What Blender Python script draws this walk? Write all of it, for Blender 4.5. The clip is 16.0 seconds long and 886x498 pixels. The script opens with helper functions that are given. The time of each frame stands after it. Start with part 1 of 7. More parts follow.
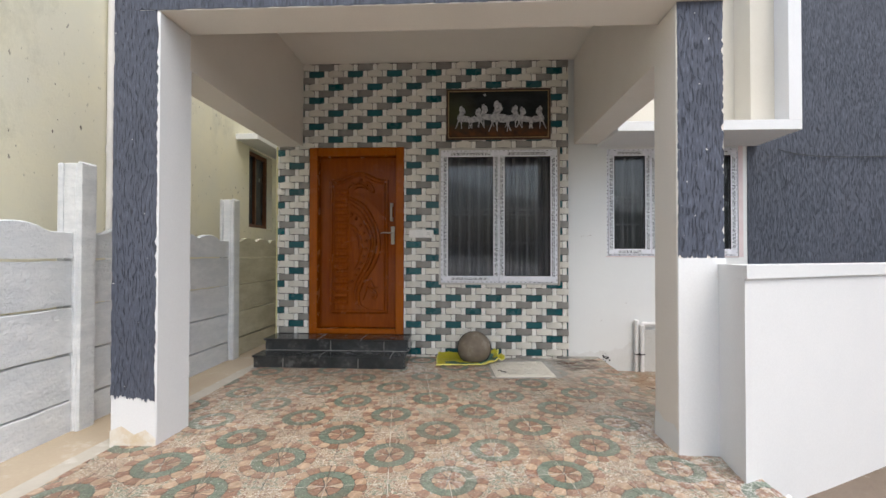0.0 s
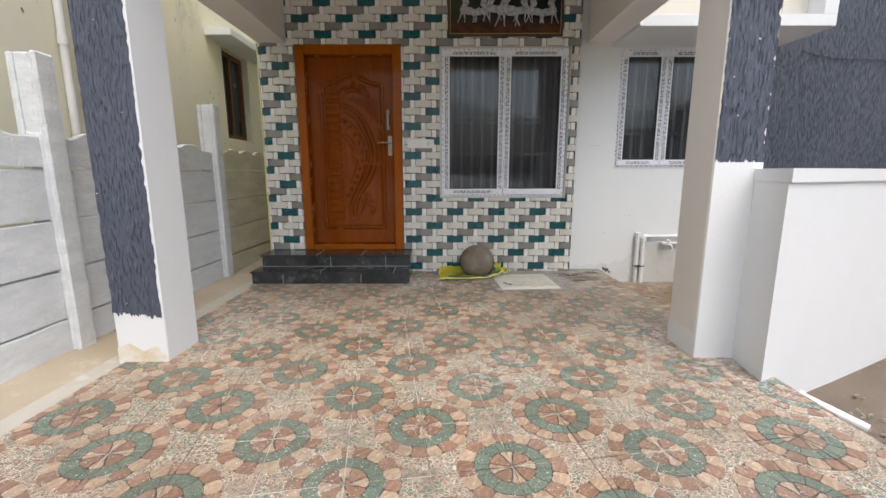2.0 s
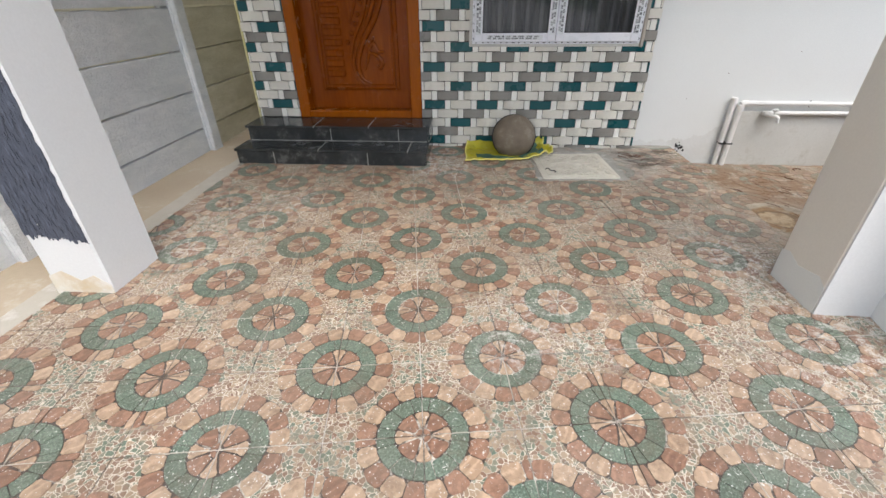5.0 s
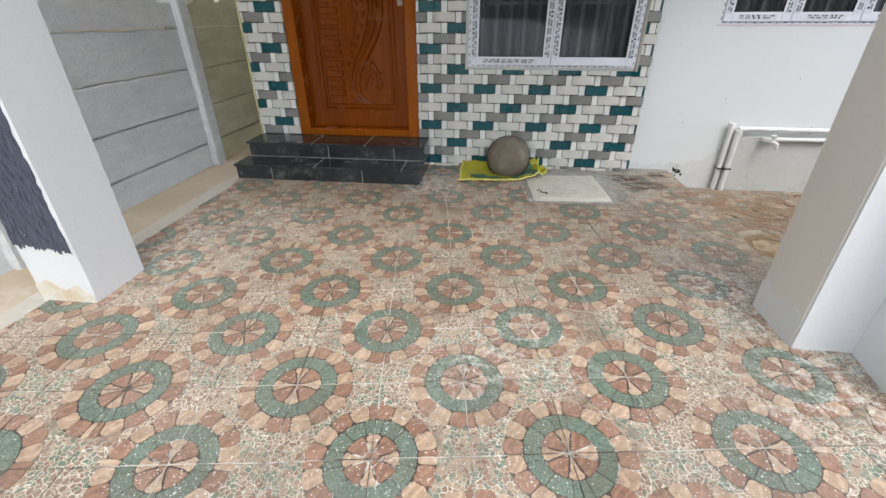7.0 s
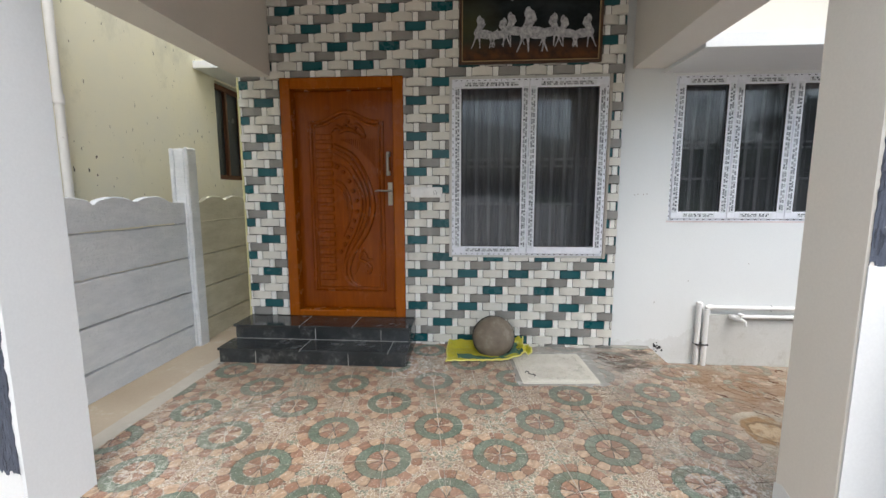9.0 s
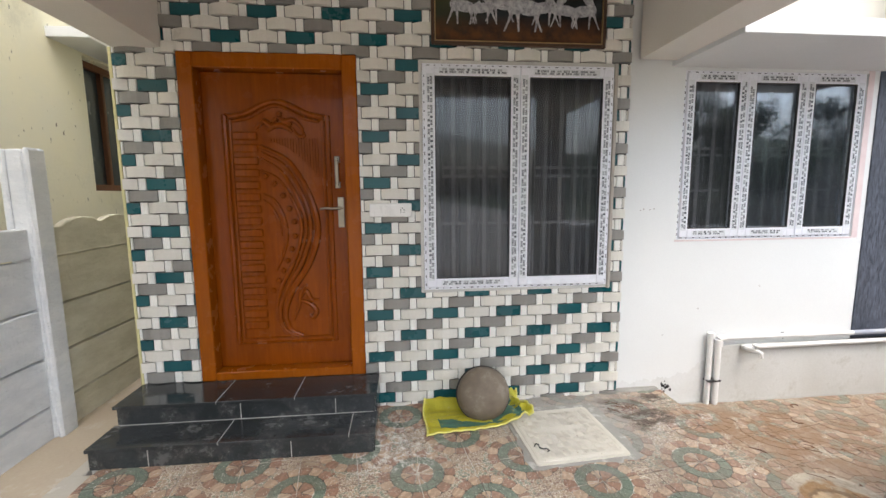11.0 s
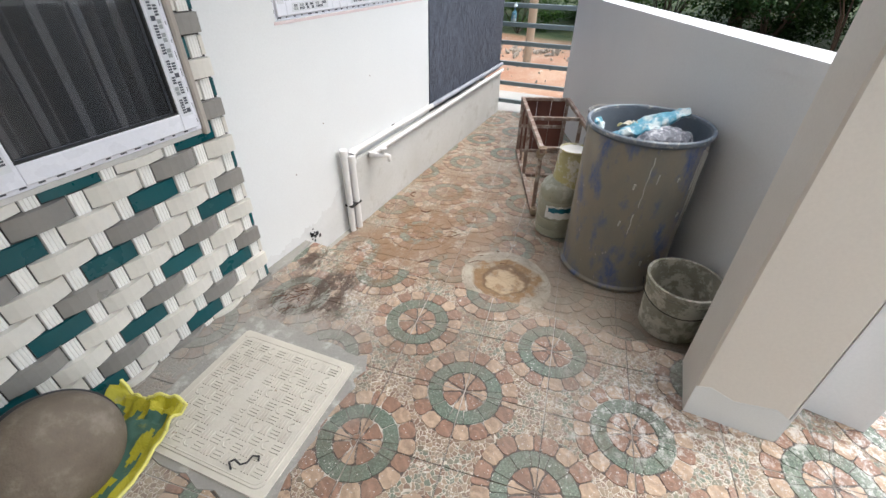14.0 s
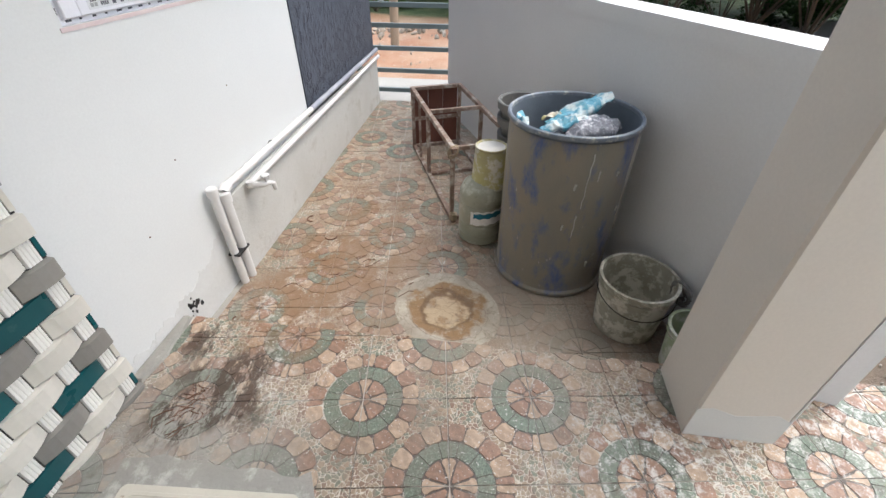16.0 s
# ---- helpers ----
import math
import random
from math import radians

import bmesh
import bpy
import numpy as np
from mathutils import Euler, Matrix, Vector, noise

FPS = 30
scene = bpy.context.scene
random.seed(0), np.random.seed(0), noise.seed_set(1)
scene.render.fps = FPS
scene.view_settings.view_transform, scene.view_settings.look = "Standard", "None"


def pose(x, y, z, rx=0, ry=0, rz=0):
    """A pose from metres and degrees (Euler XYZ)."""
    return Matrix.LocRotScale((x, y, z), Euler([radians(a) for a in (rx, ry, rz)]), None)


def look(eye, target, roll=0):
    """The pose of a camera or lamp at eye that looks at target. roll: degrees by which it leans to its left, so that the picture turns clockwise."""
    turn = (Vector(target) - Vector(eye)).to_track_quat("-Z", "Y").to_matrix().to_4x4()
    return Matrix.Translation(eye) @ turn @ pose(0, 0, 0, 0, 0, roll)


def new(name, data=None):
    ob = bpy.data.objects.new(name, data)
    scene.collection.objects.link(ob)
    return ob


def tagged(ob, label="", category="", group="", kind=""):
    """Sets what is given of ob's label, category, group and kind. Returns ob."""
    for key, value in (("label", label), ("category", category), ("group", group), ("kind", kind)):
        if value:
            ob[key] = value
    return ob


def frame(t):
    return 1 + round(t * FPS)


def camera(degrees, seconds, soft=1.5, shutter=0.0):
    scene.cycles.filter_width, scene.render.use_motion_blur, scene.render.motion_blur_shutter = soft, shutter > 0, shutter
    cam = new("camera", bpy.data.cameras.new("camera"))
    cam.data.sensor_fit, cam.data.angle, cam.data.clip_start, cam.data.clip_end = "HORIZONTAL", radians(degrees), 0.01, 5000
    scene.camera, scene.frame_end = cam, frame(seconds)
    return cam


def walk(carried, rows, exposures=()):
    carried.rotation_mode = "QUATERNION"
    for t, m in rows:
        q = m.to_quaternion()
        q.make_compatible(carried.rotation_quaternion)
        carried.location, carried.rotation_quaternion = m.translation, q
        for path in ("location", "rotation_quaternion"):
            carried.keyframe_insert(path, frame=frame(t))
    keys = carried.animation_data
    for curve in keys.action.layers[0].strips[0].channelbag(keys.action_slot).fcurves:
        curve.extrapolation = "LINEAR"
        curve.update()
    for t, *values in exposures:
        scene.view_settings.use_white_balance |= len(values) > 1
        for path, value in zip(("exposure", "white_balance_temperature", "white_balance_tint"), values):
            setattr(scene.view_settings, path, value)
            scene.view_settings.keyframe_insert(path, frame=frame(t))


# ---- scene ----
cam = camera(92.8, 16.0)
PATH = [
    (0, (0.042, -0.067, 1.168), (-0.05, 1.931, 1.194), 0.1),
    (0.5, (-0.092, -0.035, 1.168), (-0.147, 1.965, 1.174), 0.0),
    (1, (-0.158, -0.027, 1.159), (-0.178, 1.972, 1.1), -0.0),
    (1.5, (-0.189, 0.031, 1.106), (-0.182, 2.022, 0.917), 0.0),
    (2, (-0.2, 0.09, 1.094), (-0.198, 2.058, 0.74), -0.1),
    (2.5, (-0.184, 0.241, 1.078), (-0.207, 2.17, 0.552), -0.0),
    (3, (-0.111, 0.53, 1.086), (-0.167, 2.407, 0.398), 0.0),
    (3.5, (-0.086, 0.68, 1.094), (-0.167, 2.499, 0.266), 0.0),
    (4, (-0.151, 0.876, 1.097), (-0.246, 2.638, 0.156), -0.0),
    (4.2, (-0.188, 0.939, 1.141), (-0.291, 2.682, 0.167), -0.1),
    (6.3, (-0.04, 0.958, 1.197), (-0.219, 2.654, 0.151), -0.5),
    (6.5, (-0.02, 0.962, 1.198), (-0.201, 2.665, 0.166), -0.1),
    (7, (0.03, 0.973, 1.206), (-0.175, 2.714, 0.242), -0.1),
    (7.5, (0.032, 0.964, 1.24), (-0.179, 2.777, 0.423), 0.1),
    (8, (0.025, 0.945, 1.288), (-0.166, 2.837, 0.669), 0.1),
    (8.5, (-0.015, 0.932, 1.334), (-0.166, 2.886, 0.934), 0.2),
    (8.7, (0.005, 0.939, 1.357), (-0.145, 2.908, 1.042), -0.0),
    (10.8, (-0.344, 1.749, 1.531), (-0.227, 3.738, 1.363), -0.3),
    (11, (-0.358, 1.855, 1.5), (-0.165, 3.83, 1.248), -0.5),
    (11.5, (-0.399, 2.089, 1.502), (0.04, 3.968, 0.976), -0.9),
    (12, (-0.499, 2.33, 1.466), (0.236, 4.038, 0.728), -0.9),
    (12.5, (-0.429, 2.573, 1.417), (0.602, 4.034, 0.521), -0.3),
    (13, (-0.215, 2.803, 1.403), (1.03, 4.002, 0.396), -0.1),
    (13.5, (-0.08, 2.968, 1.395), (1.314, 3.895, 0.301), 0.5),
    (14, (0.036, 3.19, 1.419), (1.522, 3.879, 0.272), 0.6),
    (14.5, (0.209, 3.299, 1.409), (1.746, 3.799, 0.23), 0.3),
    (15, (0.423, 3.409, 1.395), (1.986, 3.762, 0.198), 0.1),
    (15.5, (0.452, 3.467, 1.389), (2.027, 3.722, 0.183), 0.2),
    (16, (0.424, 3.494, 1.401), (2.0, 3.693, 0.186), 0.2),
]
walk(cam, [(t, look(eye, target, roll)) for t, eye, target, roll in PATH],
     [(0, 0.35, 5900, 7), (2, 0.36, 5900, 7), (4.2, 0.42, 5900, 7), (6.6, 0.45, 5650, 4), (8.0, 0.48, 5650, 4), (11, 0.92, 5900, 7), (12.2, 0.98, 5900, 7), (14, 0.78, 5800, 6), (16, 0.70, 5800, 6)])

# ---- light ----
world = bpy.data.worlds.new("sky")
scene.world = world
world.use_nodes = True
wn, wl = world.node_tree.nodes, world.node_tree.links
sky = wn.new("ShaderNodeTexSky")
sky.sky_type = "NISHITA"
sky.sun_disc = False
sky.sun_elevation = radians(62)
sky.sun_rotation = radians(155)
sky.dust_density = 8.0
sky.air_density = 1.0
sky.ozone_density = 0.6
wl.new(sky.outputs[0], wn["Background"].inputs[0])
wn["Background"].inputs[1].default_value = 0.15
sun = new("sun", bpy.data.lights.new("sun", "SUN"))
sun.data.energy, sun.data.angle, sun.data.color = 1.5, radians(130), (1.0, 0.985, 0.96)
sun.matrix_world = look((3.0, -3.5, 12), (0, 0, 0))


# ---- materials ----
def material(name):
    m = bpy.data.materials.new(name)
    m.use_nodes = True
    return m, m.node_tree.nodes, m.node_tree.links, m.node_tree.nodes["Principled BSDF"]


def mixer(n, l, fac, a, b, kind="MIX"):
    x = n.new("ShaderNodeMix")
    x.data_type, x.blend_type = "RGBA", kind
    for sock, v in ((x.inputs[0], fac), (x.inputs[6], a), (x.inputs[7], b)):
        if isinstance(v, bpy.types.NodeSocket):
            l.new(v, sock)
        elif isinstance(v, (int, float)):
            sock.default_value = v
        else:
            sock.default_value = (*v[:3], 1)
    return x.outputs[2]


def ramp(n, l, fac, lo, hi, a=0.0, b=1.0):
    r = n.new("ShaderNodeMapRange")
    r.clamp = True
    r.inputs[1].default_value, r.inputs[2].default_value, r.inputs[3].default_value, r.inputs[4].default_value = lo, hi, a, b
    l.new(fac, r.inputs[0])
    return r.outputs[0]


def place(n, l, scale=(1, 1, 1), turn=(0, 0, 0), local=False):
    """World position, scaled; local: the thing's own coordinates."""
    m = n.new("ShaderNodeMapping")
    m.inputs["Scale"].default_value = scale
    m.inputs["Rotation"].default_value = [radians(a) for a in turn]
    if local:
        l.new(n.new("ShaderNodeTexCoord").outputs["Object"], m.inputs[0])
    else:
        l.new(n.new("ShaderNodeNewGeometry").outputs["Position"], m.inputs[0])
    return m.outputs[0]


def noisy(n, l, vec, scale, detail=4.0, rough=0.6):
    t = n.new("ShaderNodeTexNoise")
    t.inputs["Scale"].default_value, t.inputs["Detail"].default_value, t.inputs["Roughness"].default_value = scale, detail, rough
    l.new(vec, t.inputs["Vector"])
    return t.outputs["Fac"]


def bumped(n, l, bsdf, height, strength, distance, base=None):
    b = n.new("ShaderNodeBump")
    b.inputs["Strength"].default_value, b.inputs["Distance"].default_value = strength, distance
    l.new(height, b.inputs["Height"])
    if base is not None:
        l.new(base, b.inputs["Normal"])
    l.new(b.outputs[0], bsdf.inputs["Normal"])
    return b.outputs[0]


def blob(n, l, vec, centre, r0, r1):
    """1 inside r0 of a place, 0 outside r1."""
    d = n.new("ShaderNodeVectorMath")
    d.operation = "DISTANCE"
    l.new(vec, d.inputs[0])
    d.inputs[1].default_value = centre
    return ramp(n, l, d.outputs["Value"], r0, r1, 1.0, 0.0)


def times(n, l, a, b, op="MULTIPLY"):
    m = n.new("ShaderNodeMath")
    m.operation = op
    m.use_clamp = True
    for s, v in ((m.inputs[0], a), (m.inputs[1], b)):
        if isinstance(v, (int, float)):
            s.default_value = v
        else:
            l.new(v, s)
    return m.outputs[0]


def surface(name, c1, c2, rough=0.6, big=1.2, fine=60.0, bump=0.2, depth=0.002, metal=0.0, stain=None, stain_amount=0.3,
            stain_scale=3.0, speck=None, stretch=(1, 1, 1), local=False, vary=0.0, coat=0.0, stain_edge=0.12):
    m, n, l, b = material(name)
    v = place(n, l, stretch, local=local)
    col = mixer(n, l, ramp(n, l, noisy(n, l, v, big, 5), 0.3, 0.7), c1, c2)
    g = noisy(n, l, v, fine, 4, 0.7)
    col = mixer(n, l, ramp(n, l, g, 0.3, 0.7, 0.0, 0.22), col, [c * 0.72 for c in c1])
    r = ramp(n, l, noisy(n, l, v, big * 4, 3), 0.3, 0.7, max(rough - 0.09, 0.02), rough + 0.09)
    if stain:
        s = noisy(n, l, v, stain_scale, 8, 0.7)
        t0 = 0.62 - stain_amount * 0.3
        col = mixer(n, l, ramp(n, l, s, t0, t0 + stain_edge, 0.0, 0.85), col, stain)
    if speck:
        s = noisy(n, l, v, 38, 2, 0.5)
        col = mixer(n, l, ramp(n, l, s, 0.72, 0.75), col, speck)
    if vary:
        o = n.new("ShaderNodeObjectInfo")
        col = mixer(n, l, ramp(n, l, o.outputs["Random"], 0, 1, 0.0, vary), col, [c * 0.55 for c in c1])
    l.new(col, b.inputs["Base Color"])
    l.new(r, b.inputs["Roughness"])
    b.inputs["Metallic"].default_value = metal
    b.inputs["Coat Weight"].default_value = coat
    if bump:
        bumped(n, l, b, g, bump, depth)
    return m


def rustic(name, c1, c2, turn, scale=(70, 70, 9), depth=0.006, thresh=0.52, chips=None):
    """Dragged plaster: short raised and scored strokes."""
    m, n, l, b = material(name)
    v = place(n, l, scale, (0, turn, 0))
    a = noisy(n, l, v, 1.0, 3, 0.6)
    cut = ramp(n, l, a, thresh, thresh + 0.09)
    big = noisy(n, l, place(n, l), 1.5, 5)
    grain = noisy(n, l, place(n, l), 160, 3)
    col = mixer(n, l, ramp(n, l, big, 0.3, 0.7), c1, c2)
    # Relief shading is put into the colour: cuts darkened, highlights between them.
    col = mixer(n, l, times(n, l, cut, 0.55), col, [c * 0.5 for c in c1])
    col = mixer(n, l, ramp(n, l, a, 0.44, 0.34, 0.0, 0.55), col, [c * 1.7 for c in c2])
    if chips:
        col = mixer(n, l, ramp(n, l, noisy(n, l, place(n, l), 26, 2), 0.74, 0.76), col, chips)
    l.new(col, b.inputs["Base Color"])
    b.inputs["Roughness"].default_value = 0.72
    h = times(n, l, times(n, l, cut, -0.8), times(n, l, grain, 0.25), "ADD")
    inv = n.new("ShaderNodeMath")
    inv.operation = "SUBTRACT"
    l.new(grain, inv.inputs[0])
    k = n.new("ShaderNodeMath")
    k.operation = "MULTIPLY"
    k.inputs[1].default_value = 3.0
    l.new(cut, k.inputs[0])
    l.new(k.outputs[0], inv.inputs[1])
    bumped(n, l, b, inv.outputs[0], 0.9, depth / 3)
    return m


M = {}
M["white_paint"] = surface("white_paint", (0.73, 0.74, 0.75), (0.70, 0.71, 0.72), 0.55, 0.9, 90, 0.25, 0.0015, stain=(0.62, 0.62, 0.6), stain_amount=-0.25, stain_scale=5)
M["white_wall"] = surface("white_wall_paint", (0.72, 0.735, 0.73), (0.69, 0.70, 0.695), 0.6, 0.8, 120, 0.2, 0.001, stain=(0.60, 0.59, 0.55), stain_amount=-0.3, stain_scale=6)
M["cream_paint"] = surface("cream_paint", (0.75, 0.715, 0.66), (0.71, 0.675, 0.62), 0.5, 0.9, 90, 0.2, 0.0012)
M["ceiling_paint"] = surface("ceiling_paint", (0.82, 0.79, 0.735), (0.78, 0.75, 0.70), 0.5, 1.2, 80, 0.15, 0.001)
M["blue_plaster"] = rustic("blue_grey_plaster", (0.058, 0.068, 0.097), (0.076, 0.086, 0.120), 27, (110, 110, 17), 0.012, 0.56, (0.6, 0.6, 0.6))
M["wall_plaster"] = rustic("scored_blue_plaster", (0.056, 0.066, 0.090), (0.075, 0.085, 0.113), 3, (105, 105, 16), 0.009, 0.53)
def pocked():
    m, n, l, b = material("pocked_yellow_render")
    v = place(n, l)
    col = mixer(n, l, ramp(n, l, noisy(n, l, v, 1.1, 6, 0.65), 0.35, 0.65), (0.78, 0.74, 0.56), (0.72, 0.70, 0.58))
    mould = ramp(n, l, noisy(n, l, place(n, l, (1, 1, 0.6)), 1.3, 9, 0.75), 0.55, 0.72, 0.0, 0.5)
    col = mixer(n, l, mould, col, (0.36, 0.35, 0.26))
    pit = ramp(n, l, noisy(n, l, place(n, l, (30, 30, 13), (12, 0, 0)), 1.0, 2, 0.5), 0.69, 0.72)
    few = times(n, l, pit, ramp(n, l, noisy(n, l, v, 1.7, 3), 0.40, 0.60, 0.25, 1.0))
    col = mixer(n, l, few, col, (0.10, 0.09, 0.07))
    l.new(col, b.inputs["Base Color"])
    b.inputs["Roughness"].default_value = 0.85
    h = n.new("ShaderNodeMath")
    h.operation = "SUBTRACT"
    l.new(noisy(n, l, v, 24, 6, 0.7), h.inputs[0])
    l.new(pit, h.inputs[1])
    bumped(n, l, b, h.outputs[0], 0.6, 0.006)
    return m


M["yellow_plaster"] = pocked()
M["cement"] = surface("grey_cement", (0.34, 0.33, 0.31), (0.44, 0.43, 0.40), 0.85, 2.0, 70, 0.6, 0.004, stain=(0.6, 0.59, 0.56), stain_amount=0.1, stain_scale=7)
M["plinth_cement"] = surface("limewashed_cement", (0.50, 0.495, 0.465), (0.60, 0.60, 0.58), 0.85, 2.5, 60, 0.6, 0.004, stain=(0.36, 0.34, 0.29), stain_amount=0.28, stain_scale=5, stain_edge=0.22)
M["grimy_cement"] = surface("grimy_cement", (0.27, 0.26, 0.235), (0.36, 0.35, 0.32), 0.75, 4, 60, 0.8, 0.004, stain=(0.52, 0.51, 0.48), stain_amount=0.3, stain_scale=8)
M["mortar"] = surface("pale_mortar", (0.50, 0.49, 0.46), (0.62, 0.61, 0.58), 0.85, 5, 50, 0.7, 0.005, stain=(0.3, 0.28, 0.24), stain_amount=0.0, stain_scale=9)
def washed(name, c1, c2, wash):
    """Cast concrete under a thin, patchy brushed wash."""
    m, n, l, b = material(name)
    v = place(n, l)
    o = n.new("ShaderNodeObjectInfo")
    col = mixer(n, l, ramp(n, l, noisy(n, l, v, 2.2, 7, 0.7), 0.35, 0.65), c1, c2)
    col = mixer(n, l, ramp(n, l, o.outputs["Random"], 0, 1, 0, 0.3), col, [c * 0.8 for c in c1])
    brush = noisy(n, l, place(n, l, (2, 1.8, 6)), 1.6, 8, 0.72)
    col = mixer(n, l, ramp(n, l, brush, 0.42, 0.66, 0.0, 0.8), col, wash)
    pits = noisy(n, l, v, 34, 5, 0.7)
    col = mixer(n, l, ramp(n, l, pits, 0.66, 0.72, 0.0, 0.5), col, [c * 0.45 for c in c1])
    l.new(col, b.inputs["Base Color"])
    b.inputs["Roughness"].default_value = 0.85
    rough = n.new("ShaderNodeMath")
    rough.operation = "ADD"
    l.new(brush, rough.inputs[0])
    l.new(pits, rough.inputs[1])
    bumped(n, l, b, rough.outputs[0], 1.0, 0.014)
    return m


M["precast"] = washed("grey_precast_concrete", (0.64, 0.665, 0.69), (0.72, 0.74, 0.76), (0.83, 0.84, 0.85))
# Washed concrete with the yellow wall's bounced light put into its colour.
M["precast_cream"] = washed("bounce_tinted_concrete", (0.54, 0.51, 0.38), (0.62, 0.58, 0.44), (0.70, 0.67, 0.54))
M["sand_cement"] = surface("sandy_cement_floor", (0.38, 0.31, 0.22), (0.47, 0.40, 0.30), 0.8, 1.5, 55, 0.3, 0.003, stain=(0.5, 0.47, 0.41), stain_amount=0.2, stain_scale=3)
M["kerb"] = surface("kerb_cement", (0.47, 0.44, 0.38), (0.40, 0.37, 0.31), 0.8, 3, 50, 0.4, 0.003, stain=(0.6, 0.59, 0.55), stain_amount=0.1)
M["soil"] = surface("brown_soil", (0.13, 0.10, 0.075), (0.20, 0.155, 0.115), 0.95, 1.0, 30, 0.9, 0.02, speck=(0.5, 0.46, 0.40))
M["steel"] = surface("satin_steel", (0.36, 0.32, 0.25), (0.25, 0.22, 0.165), 0.38, 8, 200, 0.1, 0.0005, metal=1.0)
M["black"] = surface("black_rubber", (0.02, 0.02, 0.022), (0.03, 0.03, 0.03), 0.6, 3, 100, 0.1, 0.0005)
M["pvc"] = surface("white_pvc_pipe", (0.78, 0.77, 0.76), (0.66, 0.65, 0.63), 0.4, 3, 60, 0.1, 0.0008, stain=(0.35, 0.32, 0.28), stain_amount=-0.05, stain_scale=16)
M["upvc"] = surface("white_upvc", (0.80, 0.81, 0.86), (0.76, 0.77, 0.83), 0.3, 2, 100, 0.05, 0.0005)
M["film"] = surface("grey_protective_film", (0.64, 0.66, 0.69), (0.70, 0.72, 0.75), 0.35, 9, 100, 0.1, 0.0005)
M["ink"] = surface("dark_print", (0.06, 0.065, 0.085), (0.09, 0.095, 0.11), 0.5, 9, 100, 0.0)
M["greyink"] = surface("grey_print", (0.28, 0.30, 0.31), (0.36, 0.38, 0.38), 0.5, 9, 100, 0.0)
M["plastic"] = surface("white_plastic", (0.80, 0.79, 0.77), (0.77, 0.76, 0.74), 0.3, 3, 100, 0.0)
M["rust"] = surface("rusty_steel", (0.19, 0.115, 0.085), (0.27, 0.20, 0.16), 0.75, 6, 70, 0.5, 0.003, stain=(0.46, 0.42, 0.37), stain_amount=0.42, stain_scale=14)
M["board"] = surface("brown_board", (0.10, 0.035, 0.025), (0.16, 0.06, 0.04), 0.6, 5, 60, 0.4, 0.002, stain=(0.3, 0.24, 0.2), stain_amount=0.0, stain_scale=9)
M["rope"] = surface("grey_rope", (0.24, 0.23, 0.22), (0.12, 0.12, 0.12), 0.9, 30, 200, 0.8, 0.002)
M["jute"] = surface("pale_rope", (0.42, 0.34, 0.24), (0.3, 0.23, 0.16), 0.9, 30, 200, 0.8, 0.002)
M["bare_render"] = surface("bare_lime_render", (0.68, 0.685, 0.68), (0.60, 0.60, 0.58), 0.85, 5, 50, 0.6, 0.004, stain=(0.36, 0.35, 0.31), stain_amount=0.2, stain_scale=8, stain_edge=0.25)
M["pail"] = surface("cement_crusted_plastic", (0.27, 0.26, 0.20), (0.39, 0.375, 0.31), 0.7, 9, 60, 0.8, 0.003, stain=(0.62, 0.60, 0.53), stain_amount=0.5, stain_scale=13, stain_edge=0.08, local=True)
M["tub"] = surface("dark_grey_plastic", (0.10, 0.10, 0.098), (0.16, 0.158, 0.15), 0.6, 7, 60, 0.4, 0.002, stain=(0.34, 0.33, 0.30), stain_amount=0.1, stain_scale=10)
M["green_pail"] = surface("green_plastic_pail", (0.30, 0.36, 0.20), (0.40, 0.44, 0.32), 0.6, 5, 60, 0.5, 0.002, stain=(0.6, 0.6, 0.56), stain_amount=0.5, stain_scale=14, local=True)
M["can"] = surface("yellowed_paint_can", (0.42, 0.37, 0.13), (0.33, 0.30, 0.19), 0.6, 7, 60, 0.5, 0.002, stain=(0.58, 0.56, 0.50), stain_amount=0.45, stain_scale=18, local=True)
M["can_top"] = surface("cement_dusted_plastic", (0.66, 0.65, 0.62), (0.55, 0.54, 0.5), 0.7, 9, 60, 0.5, 0.002)
M["jug"] = surface("clouded_plastic", (0.27, 0.275, 0.205), (0.37, 0.37, 0.30), 0.35, 4, 60, 0.2, 0.001, stain=(0.50, 0.485, 0.42), stain_amount=0.3, stain_scale=9, local=True)
M["teal"] = surface("teal_print", (0.012, 0.13, 0.20), (0.02, 0.18, 0.25), 0.4, 20, 100, 0.0)
M["drum"] = surface("grey_blue_drum_plastic", (0.195, 0.19, 0.17), (0.27, 0.235, 0.175), 0.42, 5, 80, 0.35, 0.0015, stain=(0.050, 0.095, 0.26), stain_amount=0.38, stain_scale=9, stretch=(1, 1, 0.5), local=True, speck=(0.38, 0.36, 0.33), stain_edge=0.17)
M["drum_rim"] = surface("worn_blue_rim", (0.12, 0.155, 0.21), (0.26, 0.29, 0.33), 0.5, 12, 80, 0.5, 0.002, stain=(0.50, 0.50, 0.48), stain_amount=0.3, stain_scale=16, local=True)
M["drum_in"] = surface("dark_drum_inside", (0.12, 0.15, 0.19), (0.20, 0.23, 0.27), 0.6, 9, 80, 0.3, 0.001, local=True)
M["drips"] = surface("dried_paint_drips", (0.50, 0.49, 0.46), (0.38, 0.37, 0.34), 0.7, 20, 90, 0.3, 0.001)
M["bag_blue"] = surface("blue_printed_sacking", (0.06, 0.26, 0.40), (0.14, 0.38, 0.48), 0.45, 11, 90, 0.8, 0.004, stain=(0.66, 0.70, 0.68), stain_amount=0.5, stain_scale=12)
